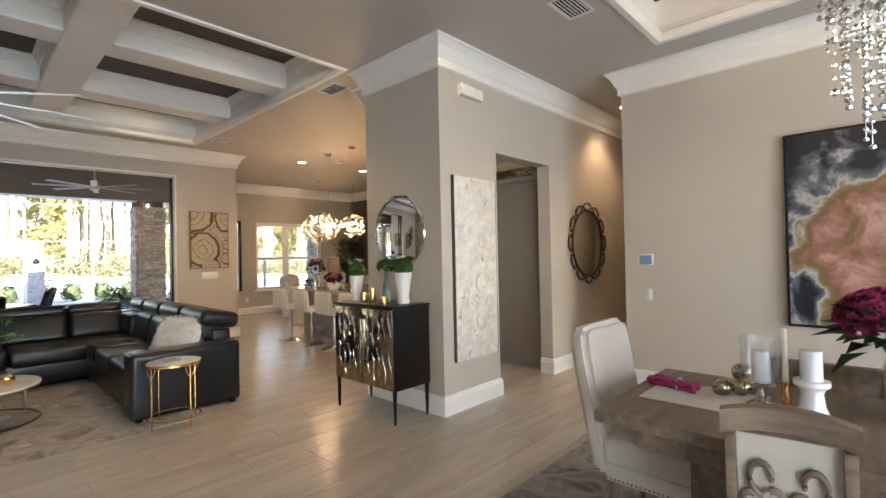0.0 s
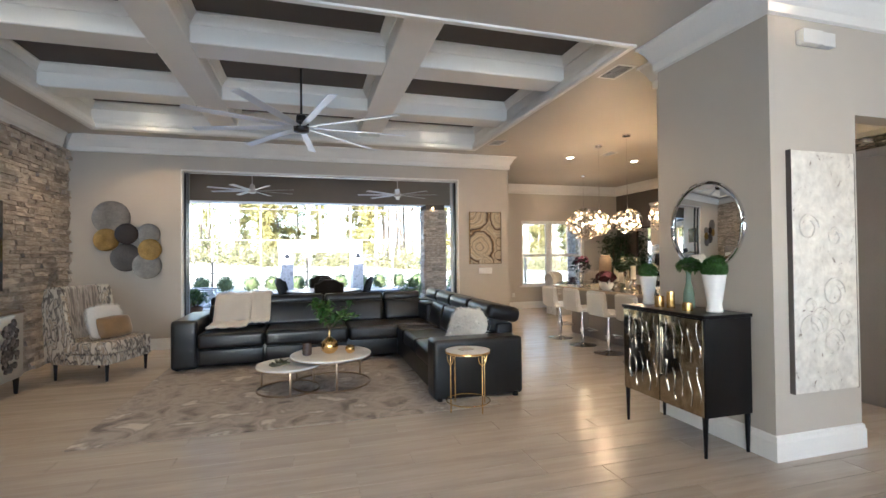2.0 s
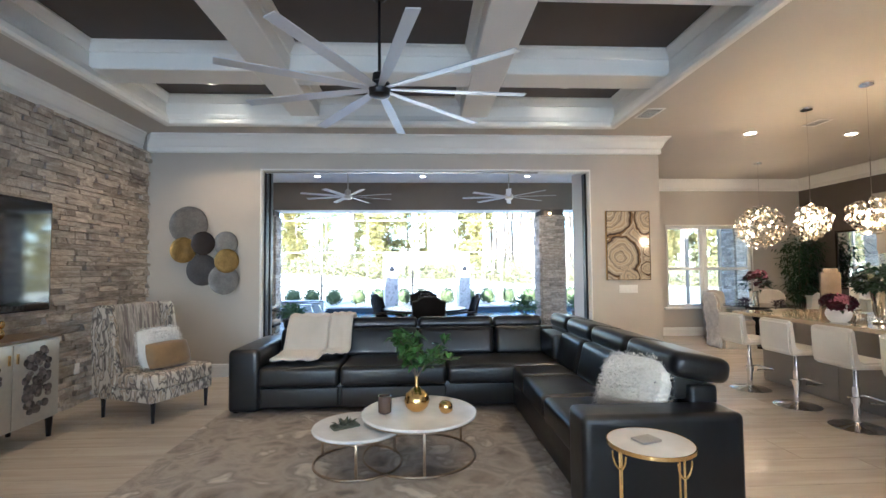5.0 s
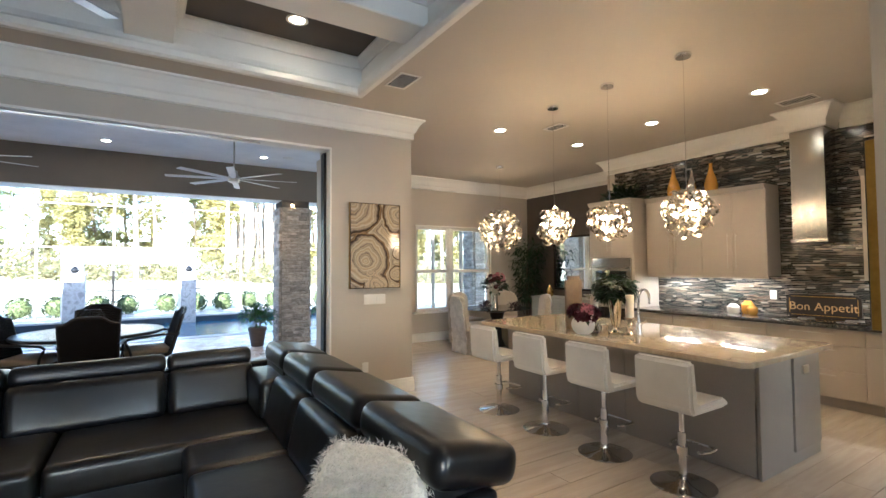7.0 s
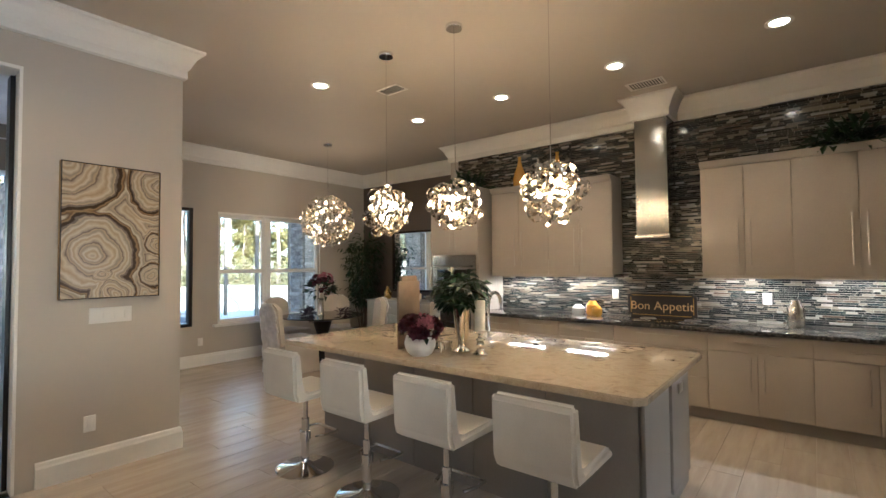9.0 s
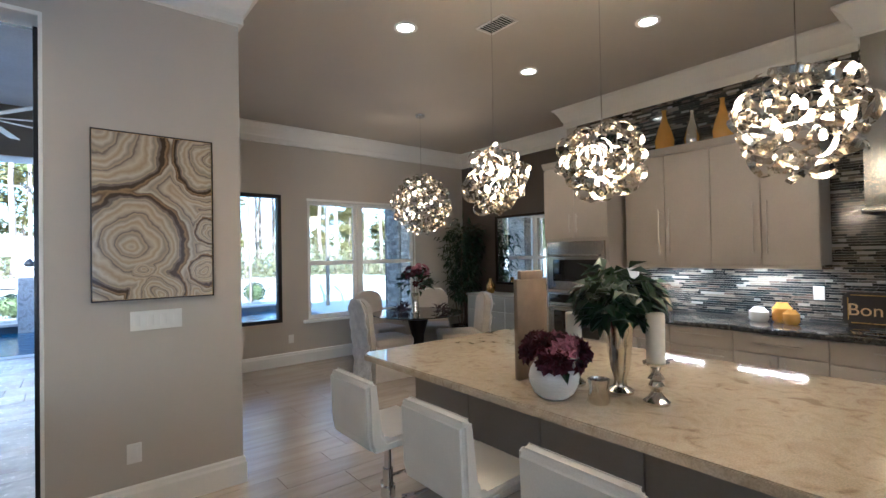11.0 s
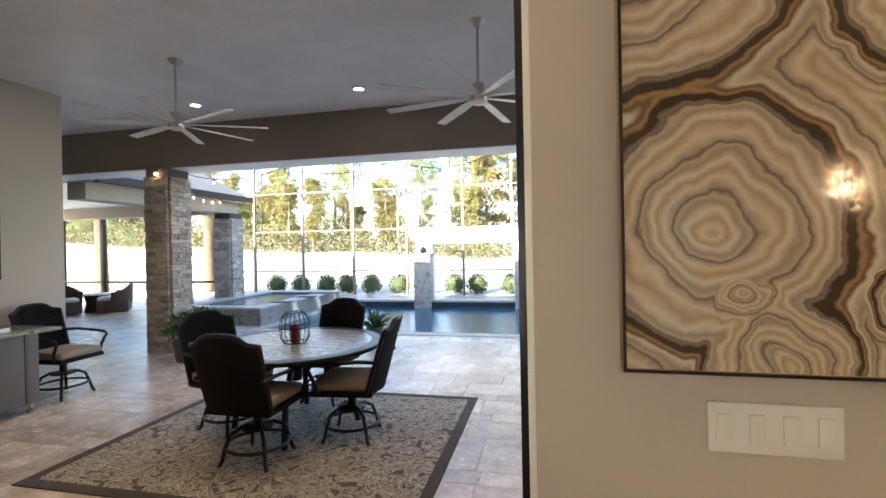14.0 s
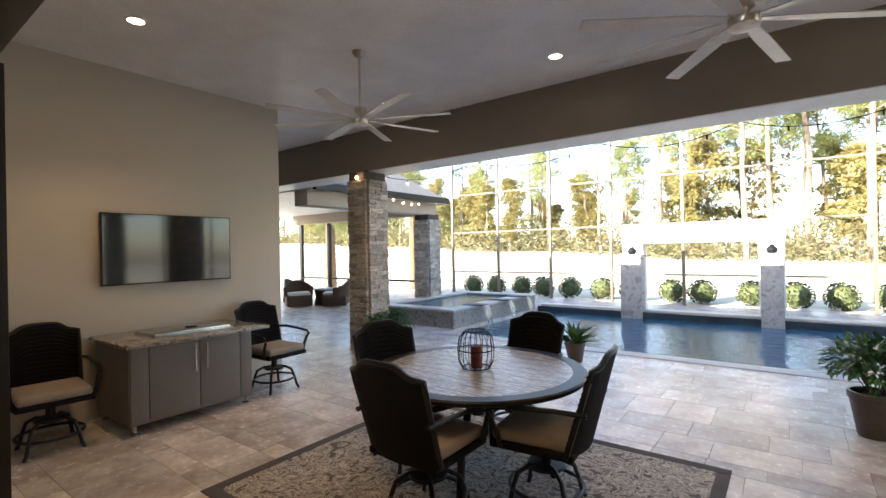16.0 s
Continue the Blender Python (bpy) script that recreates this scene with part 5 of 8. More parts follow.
M_PANEL = patches("white_plaster_art", [(0.27, (0.26, 0.22, 0.18)), (0.31, (0.48, 0.44, 0.38)), (0.36, (0.63, 0.59, 0.52)), (0.7, (0.72, 0.69, 0.62))], 5.5, 0.6, 3, 3.5, bump=0.9, fine=14)
pa = thing("textured_panel", (3.0, 2.789, 1.29), 0, "tall white textured plaster art panel with dark worn edges", "wall art")
part("panel", box(B(), -.305, .305, -.035, 0, -.84, .84, .006), M_PANEL, pa)
bm = B()
rr = random.Random(14)
for k in range(9):
    c = (rr.uniform(-.2, .2), rr.uniform(-.75, .75))
    R = rr.uniform(.05, .13)
    tube(bm, [(c[0] + R * math.cos(t * .3) * (1 - t * .02), -.037, c[1] + R * math.sin(t * .3) * (1 - t * .02)) for t in range(26)], .006, 5)
part("relief", bm, M_PANEL, pa)
for x in (-.3045, .3045):
    part("worn_edge", box(B(), x - .002, x + .002, -.036, 0, -.842, .842), M_ACC, pa, "thin dark worn edge")
em = thing("wall_sensor", (2.95, 2.789, 2.93), 0, "white twin-box alarm sensor high on the wall", "sensor")
part("body", box(B(), -.14, .05, -.06, 0, -.05, .05, .008), M_PLATE, em)
part("lamp_box", box(B(), .06, .18, -.05, 0, -.05, .05, .008), M_PLATE, em)


def chain_mirror():
    m = thing("oval_mirror", (5.33, 2.785, 1.53), 0, "round antique mirror in a dark chain-link frame", "mirror")
    bm = B()
    lathe(bm, [(0, .012), (.40, .012), (.42, .006), (.42, 0), (0, 0)], 48)
    bmesh.ops.transform(bm, matrix=Matrix.Rotation(radians(90), 4, "X"), verts=bm.verts)
    part("glass", bm, M_MIRROR, m)
    part("rim", tube(B(), [(p[0], -.012, p[1]) for p in circle(.425, 0, 48)], .014, 6, True), M_BRZF, m)
    for k in range(12):
        a = k * 30
        bm = B()
        pts = []
        for i in range(12):
            q = radians(i * 30)
            rr_, tt = .475 + .045 * math.cos(q), a + 12.5 * math.sin(q)
            pts.append((rr_ * math.cos(radians(tt)), -.014, rr_ * math.sin(radians(tt))))
        part("link", tube(bm, pts, .013, 6, True), M_BRZF, m)


M_BRZF = mat("aged_bronze", (0.10, 0.065, 0.035), 0.45, 0.6, var=0.3, fine=40, bump=0.2)
chain_mirror()

# ================= kitchen =================
CZ = 0.875


def island():
    t = thing("kitchen_island", (0, 0, 0), 0, "large grey kitchen island with panelled sides", "island")
    part("body", box(B(), 4.14, 5.10, 5.20, 7.88, 0.0, CZ - .04, .004), M_CABG, t)
    for k in range(5):
        a = 5.21 + k * .534
        part("side_panel", box(B(), 4.122, 4.14, a + .004, a + .53, 0.01, CZ - .045, .003), M_CABG, t)
    part("end_panel", box(B(), 4.12, 5.11, 5.18, 5.20, 0.0, CZ - .045, .003), M_CABG, t)
    d = part("end_door", box(B(), 4.62, 5.08, 5.162, 5.18, 0.10, CZ - .06, .003), M_CABG, t)
    part("outlet", box(B(), 4.76, 4.86, 5.150, 5.162, .67, .73, .004), M_NICKEL, t, "pop-out steel outlet")
    wt = thing("island_countertop", (0, 0, 0), 0, "polished cream granite worktop on the island", "countertop")
    bm = B()
    c = .05
    prism(bm, [(3.76 + c, 5.08), (5.16 - c, 5.08), (5.16, 5.08 + c), (5.16, 7.97 - c), (5.16 - c, 7.97), (3.76 + c, 7.97), (3.76, 7.97 - c), (3.76, 5.08 + c)], CZ - .04, CZ)
    bmesh.ops.bevel(bm, geom=[e for e in bm.edges if abs(e.verts[0].co.z - e.verts[1].co.z) < .001], offset=.006, segments=2, affect="EDGES")
    part("slab", bm, M_GRANITE, wt)


island()


def bar_stool(x, y):
    s = thing("bar_stool", (x, y, 0), 0, "white leather bar stool on a chrome pedestal", "bar stool", "stools at the island")
    part("base", lathe(B(), [(0, 0), (.205, 0), (.21, .006), (.19, .014), (.06, .026), (.035, .045), (0, .045)], 36), M_CHROME, s, "chrome disc base")
    part("column", rod(B(), (0, 0, .04), (0, 0, .36), .028, n=16), M_CHROME, s)
    part("piston", rod(B(), (0, 0, .36), (0, 0, .545), .019, n=14), M_CHROME, s)
    pts = [(.02, -.10, .24), (.10, -.13, .24), (.19, -.13, .24), (.20, -.12, .24), (.20, .12, .24), (.19, .13, .24), (.10, .13, .24), (.02, .10, .24)]
    part("footrest", tube(B(), pts, .011, 8), M_CHROME, s)
    part("footrest_collar", lathe(B(), [(.028, .21), (.04, .212), (.04, .268), (.028, .27), (.028, .21)], 16), M_CHROME, s)
    bm = B()
    prof = [(-.20, .545), (.21, .545), (.225, .575), (.20, .61), (-.12, .60), (-.145, .63), (-.175, .89), (-.205, .90), (-.235, .88), (-.225, .60)]
    prism(bm, prof, -.205, .205)
    bmesh.ops.transform(bm, matrix=Matrix(((1, 0, 0, 0), (0, 0, 1, 0), (0, 1, 0, 0), (0, 0, 0, 1))), verts=bm.verts)
    bmesh.ops.bevel(bm, geom=list(bm.edges), offset=.018, segments=3, affect="EDGES")
    part("seat_shell", bm, M_WLEATHER, s, "white stitched leather shell")
    part("lever", rod(B(), (0, .03, .53), (.04, .16, .50), .005, n=6), M_CHROME, s)
    return s


st = bar_stool(3.63, 5.46)
for yy in (6.11, 6.77, 7.45):
    copy_thing(st, pose(3.63, yy, 0))


def pendant(x, y, z, r, n, label, seed, loop=0.055, top=None, width=.011):
    p = thing("pendant_lamp", (x, y, 0), 0, label, "pendant lamp", "ribbon globe pendants")
    tz = H if top is None else top
    part("canopy", lathe(B(), [(0, tz - .03), (.06, tz - .03), (.065, tz - .022), (.065, tz), (0, tz)], 24), M_CHROME, p)
    part("cord", rod(B(), (0, 0, z + r * .6), (0, 0, tz - .02), .003, n=6), M_CHROME, p)
    rnd = random.Random(seed)
    for k in range(n):
        bm = B()
        d = rdir(rnd)
        c = Vector((0, 0, z)) + d * r * rnd.uniform(.70, .90)
        u = d.orthogonal().normalized()
        u.rotate(Matrix.Rotation(rnd.uniform(0, 6.28), 3, d))
        w = d.cross(u).normalized()
        ax = (d * rnd.uniform(.25, 1) + w * rnd.uniform(-.9, .9) + u * rnd.uniform(-.4, .4)).normalized()
        e1 = ax.orthogonal().normalized()
        e2 = ax.cross(e1)
        R = loop * rnd.uniform(.75, 1.25)
        m = 16
        ring = []
        for i in range(m):
            a = 2 * math.pi * i / m * rnd.choice((1,))
            q = c + (e1 * math.cos(a) + e2 * math.sin(a)) * R * (1 - .25 * i / m) + ax * width * 1.4 * i / m
            ring.append((bm.verts.new(q - ax * width), bm.verts.new(q + ax * width)))
        for i in range(m - 1):
            a, b = ring[i], ring[i + 1]
            bm.faces.new((a[0], b[0], b[1], a[1]))
        part("ribbon_loop", bm, M_RIBBON, p)
    for k in range(9):
        d = rdir(rnd)
        c = Vector((0, 0, z)) + d * r * .48
        b = part("bulb", lathe(B(), [(0, -.02), (.010, -.016), (.013, 0), (.008, .016), (0, .022)], 10, c), M_BULB, p, "glowing bulb")
        part("socket_arm", rod(B(), (0, 0, z), c, .003, n=5), M_CHROME, p)
    la = bpy.data.lights.new("pendant_lamp_light", "POINT")
    la.energy, la.color, la.shadow_soft_size = 6.0, WARM, 0.10
    lo = new("pendant_lamp_light", la)
    lo.location = (x, y, z)


M_RIBBON = mat("polished_champagne_ribbon", (0.50, 0.455, 0.38), 0.27, 1.0, var=0.1, bump=0.0)
for i, yy in enumerate((5.79, 6.57, 7.31)):
    pendant(4.34, yy, 1.95, .205, 66, "globe pendant of curled polished ribbons over the island", 20 + i, .058, width=.012)
pendant(5.85, 10.11, 2.15, .40, 230, "large globe chandelier of curled polished ribbons over the nook table", 30, .058, width=.012)


def slab_door(name, x, y0, y1, z0, z1, parent, m, handle=None, hz=None):
    d = part(name, box(B(), x - .02, x, y0 + .003, y1 - .003, z0 + .003, z1 - .003, .003), m, parent)
    if handle == "v":
        yy, za, zb = hz
        bm = rod(B(), (x - .052, yy, za), (x - .052, yy, zb), .006, n=8)
        for zz in (za + .03, zb - .03):
            rod(bm, (x - .052, yy, zz), (x - .02, yy, zz), .005, n=6)
        part("handle", bm, M_NICKEL, d, "long nickel bar handle")
    elif handle == "h":
        zz, ya, yb = hz
        bm = rod(B(), (x - .052, ya, zz), (x - .052, yb, zz), .006, n=8)
        for yy in (ya + .03, yb - .03):
            rod(bm, (x - .052, yy, zz), (x - .02, yy, zz), .005, n=6)
        part("handle", bm, M_NICKEL, d, "long nickel bar handle")


def base_unit(y0, y1, drawers):
    u = thing("base_cabinet", (0, 0, 0), 0, "greige base cabinet with nickel bar pulls under the dark counter", "cabinet", "kitchen base cabinets")
    part("body", box(B(), 6.57, 7.235, y0, y1, .11, CZ - .04), M_CAB, u)
    part("toe_kick", box(B(), 6.63, 7.235, y0, y1, 0, .11), M_CABG, u)
    if drawers:
        zs = (.12, .40, .66, CZ - .045)
        for a, b in zip(zs, zs[1:]):
            slab_door("drawer", 6.57, y0, y1, a, b, u, M_CAB, "h", (b - .05, (y0 + y1) / 2 - .2, (y0 + y1) / 2 + .2))
    else:
        slab_door("drawer", 6.57, y0, y1, .67, CZ - .045, u, M_CAB, "h", (.755, (y0 + y1) / 2 - .16, (y0 + y1) / 2 + .16))
        ym = (y0 + y1) / 2
        slab_door("door", 6.57, y0, ym, .12, .67, u, M_CAB, "v", (ym - .05, .34, .63))
        slab_door("door", 6.57, ym, y1, .12, .67, u, M_CAB, "v", (ym + .05, .34, .63))


for a, b, d in ((3.70, 4.50, False), (4.50, 5.28, False), (5.28, 6.16, True), (6.16, 6.78, False), (6.78, 7.30, True), (7.30, 7.92, False)):
    base_unit(a, b, d)
ct = thing("kitchen_countertop", (0, 0, 0), 0, "dark polished granite worktop along the tiled wall", "countertop")
part("slab", box(B(), 6.52, 7.236, 3.70, 7.92, CZ - .04, CZ, .006), M_GRANITED, ct)


def upper_unit(y0, y1, z0, z1, label="greige upper cabinet with long nickel pulls"):
    u = thing("upper_cabinet", (0, 0, 0), 0, label, "cabinet", "kitchen upper cabinets")
    part("body", box(B(), 6.89, 7.236, y0, y1, z0, z1), M_CAB, u)
    ym = (y0 + y1) / 2
    slab_door("door", 6.89, y0, ym, z0, z1, u, M_CAB, "v", (ym - .05, z0 + .10, z0 + .55))
    slab_door("door", 6.89, ym, y1, z0, z1, u, M_CAB, "v", (ym + .05, z0 + .10, z0 + .55))
    part("cornice", sweep(B(), (6.87, y0 - .0, z1), (6.87, y1 + .0, z1), [(0, 0), (.012, 0), (.045, .05), (.045, .065), (-.36, .065), (-.36, 0)], (-1, 0)), M_CAB, u)
    part("light_rail", box(B(), 6.875, 6.90, y0, y1, z0 - .03, z0, .002), M_CAB, u)


upper_unit(6.26, 7.05, 1.36, 2.44)
upper_unit(7.05, 7.88, 1.36, 2.44)
upper_unit(4.62, 5.36, 1.36, 2.44)
upper_unit(3.70, 4.62, 1.36, 2.44)


def hood():
    h = thing("range_hood", (0, 0, 0), 0, "tall brushed steel chimney range hood", "range hood")
    part("chimney", box(B(), 6.90, 7.235, 5.67, 6.00, 1.80, H - .20, .004), M_STEEL, h)
    part("visor", box(B(), 6.88, 7.235, 5.655, 6.015, 1.755, 1.80, .005), M_STEEL, h)
    part("filter", box(B(), 6.91, 7.20, 5.70, 5.97, 1.745, 1.755), M_BLACK, h)
    bm = B()
    sweep(bm, (6.90, 5.66, H - .002), (6.90, 6.01, H - .002), CROWN, (-1, 0), 1, 1)
    sweep(bm, (6.90, 5.66, H - .002), (7.236, 5.66, H - .002), CROWN, (0, -1), 1, -0.0)
    sweep(bm, (6.90, 6.01, H - .002), (7.236, 6.01, H - .002), CROWN, (0, 1), 1, -0.0)
    part("crown", bm, M_TRIM, h, "white crown moulding")


hood()


def oven_tower():
    o = thing("oven_cabinet", (0, 0, 0), 0, "tall greige cabinet with built-in steel double oven", "oven cabinet")
    part("body", box(B(), 6.63, 7.236, 7.93, 8.74, 0, 2.46, .004), M_CAB, o)
    slab_door("door", 6.63, 7.93, 8.335, 1.66, 2.44, o, M_CAB, "v", (8.29, 1.72, 1.92))
    slab_door("door", 6.63, 8.335, 8.74, 1.66, 2.44, o, M_CAB, "v", (8.38, 1.72, 1.92))
    slab_door("drawer", 6.63, 7.93, 8.74, .10, .45, o, M_CAB, "h", (.39, 8.1, 8.55))
    part("cornice", sweep(B(), (6.62, 7.93, 2.46), (6.62, 8.74, 2.46), [(0, 0), (.012, 0), (.045, .05), (.045, .065), (-.36, .065), (-.36, 0)], (-1, 0)), M_CAB, o)
    for z0, z1, k in ((.48, 1.05, 0), (1.08, 1.62, 1)):
        ov = part("oven", box(B(), 6.60, 6.63, 7.97, 8.70, z0, z1, .004), M_STEEL, o, "brushed steel oven front")
        part("window", box(B(), 6.595, 6.60, 8.05, 8.62, z0 + .10, z1 - .20, .002), M_SCREEN, ov, "black oven glass")
        part("control_panel", box(B(), 6.596, 6.60, 7.99, 8.68, z1 - .11, z1 - .02, .002), M_SCREEN if k == 0 else M_STEEL, ov)
        bm = rod(B(), (6.555, 8.02, z1 - .15), (6.555, 8.65, z1 - .15), .011, n=10)
        for yy in (8.06, 8.61):
            rod(bm, (6.555, yy, z1 - .15), (6.60, yy, z1 - .15), .008, n=8)
        part("handle", bm, M_STEEL, ov)


oven_tower()
pt = thing("pantry_cabinet", (0, 0, 0), 0, "tall dark greige refrigerator surround seen through the doorway", "cabinet")
part("side_panel", box(B(), 4.52, 4.56, 3.0, 3.66, 0.0, 2.30, .004), M_CABG, pt)
part("body", box(B(), 4.56, 5.9, 2.98, 3.64, 0.0, 2.30, .004), M_CABG, pt)
part("cornice", sweep(B(), (4.52, 2.99, 2.30), (4.52, 3.67, 2.30), [(0, 0), (.012, 0), (.045, .05), (.045, .065), (-.36, .065), (-.36, 0)], (-1, 0)), M_CABG, pt)

ck = thing("cooktop", (6.86, 5.70, CZ), 0, "black glass cooktop set in the counter", "cooktop")
part("glass", box(B(), -.25, .25, -.42, .42, 0, .008, .003), M_SCREEN, ck)
for i in range(4):
    part("burner", tube(B(), circle(.08, .009, 24, (-.12, .12)[i % 2], (-.22, .22)[i // 2]), .002, 4, True), M_NICKEL, ck)


def sign():
    s = thing("kitchen_sign", (7.17, 5.83, CZ), 0, "dark wooden sign with gold Bon Appetit lettering", "sign")
    M_SB = mat("dark_sign_board", (0.022, 0.016, 0.012), 0.4, var=0.2, fine=30, bump=0.1)
    c, w, h = .03, .36, .27
    bm = B()
    prism(bm, [(-w + c, 0), (w - c, 0), (w - c, c * .6), (w, c), (w, h - c), (w - c, h - c * .6), (w - c, h), (-w + c, h), (-w + c, h - c * .6), (-w, h - c), (-w, c), (-w + c, c * .6)], 0, .02)
    bmesh.ops.transform(bm, matrix=Matrix(((0, 0, 1, 0), (-1, 0, 0, 0), (0, 1, 0, 0), (0, 0, 0, 1))), verts=bm.verts)
    part("board", bm, M_SB, s)
    fr = B()
    for a in ((-w + .05, w - .05, .022, .028), (-w + .05, w - .05, h - .028, h - .022), (-w + .03, -w + .036, .045, h - .045), (w - .036, w - .03, .045, h - .045)):
        box(fr, -.003, 0, a[0], a[1], a[2], a[3])
    part("border", fr, M_GOLDF, s)
    cu = bpy.data.curves.new("lettering", "FONT")
    cu.body, cu.size, cu.extrude, cu.align_x, cu.align_y = "Bon Appetit", .135, .0015, "CENTER", "CENTER"
    tmp = new("lettering_tmp", cu)
    me = bpy.data.meshes.new_from_object(tmp.evaluated_get(bpy.context.evaluated_depsgraph_get()))
    bpy.data.objects.remove(tmp)
    me.materials.append(mat("gold_lettering", (0.62, 0.42, 0.20), 0.45, 0.3, var=0.1, bump=0.0))
    t = new("lettering", me)
    t.parent = s
    t.matrix_basis = Matrix.Translation((-.003, 0, h / 2 - .01)) @ Matrix(((0, 0, -1, 0), (-1, 0, 0, 0), (0, 1, 0, 0), (0, 0, 0, 1)))


sign()


def teardrop(x, y, h, m, label):
    single("tall_vase", lathe(B(), [(0, 0), (h * .15, 0), (h * .2, h * .08), (h * .22, h * .25), (h * .16, h * .5), (h * .08, h * .72), (h * .045, h * .9), (h * .055, h), (h * .03, h), (0, h * .8)], 26), m, label, "vase", (x, y, 2.505), group="vases on the cabinets")


teardrop(7.02, 7.52, .42, M_GOLDGLASS, "amber teardrop ceramic vase on top of the cabinets")
teardrop(7.02, 6.98, .40, M_GOLDGLASS, "amber teardrop ceramic vase on top of the cabinets")
teardrop(7.05, 7.26, .36, M_SILVER, "slim silver vase on top of the cabinets")


def leafpile(name, at, r, n, ln, m, label, seed, cat="plant", zmin=-.2):
    rnd = random.Random(seed)
    bm = B()
    for k in range(n):
        d = rdir(rnd, zmin)
        k2 = rnd.uniform(.3, 1)
        leaf(bm, Vector((d.x * r[0] * k2, d.y * r[1] * k2, max(.0, d.z * r[2] * k2))), d + rdir(rnd) * .7, Vector((0, 0, 1)), ln * rnd.uniform(.7, 1.2), ln * .26)
    return single(name, bm, m, label, cat, at, kind="stuff")


leafpile("trailing_plant", (6.95, 8.35, 2.53), (.25, .35, .25), 420, .11, M_DKLEAF, "dark trailing foliage on top of the oven cabinet", 41)
leafpile("trailing_plant", (6.98, 4.2, 2.51), (.2, .3, .2), 260, .11, M_DKLEAF, "dark trailing foliage on top of the cabinets", 42)


def candlestick(x, y, h, ch, label, z=CZ):
    c = thing("candlestick", (x, y, z), 0, label, "candle holder", "candlesticks on the island")
    part("stem", lathe(B(), [(0, 0), (.05, 0), (.052, .012), (.03, .03), (.018, .05), (.03, .075), (.018, .10), (.034, h * .6), (.016, h * .75), (.028, h * .85), (.05, h - .01), (.052, h), (0, h)], 22), M_SILVER, c)
    part("candle", lathe(B(), [(0, h), (.036, h), (.037, h + ch - .005), (.033, h + ch), (0, h + ch - .008)], 20), M_CANDLE, c, "ivory pillar candle")


candlestick(4.165, 6.24, .17, .20, "mercury glass candlestick with an ivory candle")
candlestick(4.16, 6.63, .12, .22, "mercury glass candlestick with an ivory candle")
cup("votive", 4.00, 6.40, CZ, [(0, 0), (.04, 0), (.045, .01), (.038, .06), (.046, .10), (.04, .10), (.03, .05), (0, .04)], M_SILVER, "mercury glass votive on the island", "candle holder")


def island_vase():
    v = thing("tall_silver_vase", (4.20, 6.42, CZ), 0, "tall fluted silver vase with large dark green leaves", "vase")
    part("body", lathe(B(), [(0, 0), (.055, 0), (.058, .012), (.03, .03), (.025, .06), (.045, .12), (.055, .24), (.07, .34), (.062, .34), (.048, .24), (.03, .1), (0, .09)], 26), M_SILVER, v)
    rnd = random.Random(44)
    bm = B()
    for k in range(330):
        d = rdir(rnd, -.25)
        at = Vector((d.x * .15, d.y * .15, .43 + d.z * .11)) * rnd.uniform(.75, 1.05)
        at.z = max(at.z, .345)
        leaf(bm, at, Vector((d.x, d.y, .1)) + rdir(rnd) * .6 + Vector((0, 0, -.35)), Vector((d.x, d.y, 1)), rnd.uniform(.07, .105), rnd.uniform(.022, .034))
    for k in range(9):
        d = rdir(rnd, .4)
        tube(bm, [(0, 0, .25), (d.x * .04, d.y * .04, .36), (d.x * .12, d.y * .12, .43 + d.z * .06)], .003, 5)
    tagged(part("leaves", bm, M_DKLEAF, v, "broad glossy leaves"), kind="stuff")


island_vase()
M_RIBPOT = mat("ribbed_white_ceramic", (0.76, 0.75, 0.72), 0.35, var=0.06, fine=26, stretch=(1, 1, 4), bump=0.35)
bouquet("flower_pot", (3.94, 6.58, CZ), 0, [(0, 0), (.06, 0), (.085, .02), (.104, .06), (.108, .09), (.098, .125), (.085, .145), (.078, .145), (.09, .08), (0, .05)], M_RIBPOT, [(M_BURG, (0, 0, .19), (.13, .13, .065), 22, .055), (M_PINK, (-.03, -.05, .215), (.06, .06, .045), 9, .052)], (14, (0, 0, .16), .1, .07), "white pot of burgundy and pink flowers on the island")
cb = thing("cutting_board", (4.115, 6.85, CZ), 0, "tan rounded wooden board standing on the island", "cutting board")
part("grip", box(B(), -.085, .085, -.012, .012, .49, .535, .008, 2), mat("tan_board_grip", (0.26, 0.19, 0.125), 0.5, var=0.2, fine=20), cb)
part("board", box(B(), -.115, .115, -.014, .014, 0, .495, .012, 2), mat("tan_board", (0.26, 0.19, 0.125), 0.5, var=0.2, fine=20), cb)
fc = thing("kitchen_faucet", (4.62, 6.47, CZ), 0, "chrome gooseneck faucet on the island", "faucet")
part("base", rod(B(), (0, 0, 0), (0, 0, .05), .025), M_CHROME, fc)
part("neck", tube(B(), [(0, 0, .04), (0, 0, .30)] + [(.09 - .09 * math.cos(radians(a)), 0, .30 + .09 * math.sin(radians(a))) for a in range(20, 181, 20)] + [(.18, 0, .24)], .013, 10), M_CHROME, fc)
part("lever", rod(B(), (0, -.02, .05), (0, -.09, .09), .007, n=8), M_CHROME, fc)
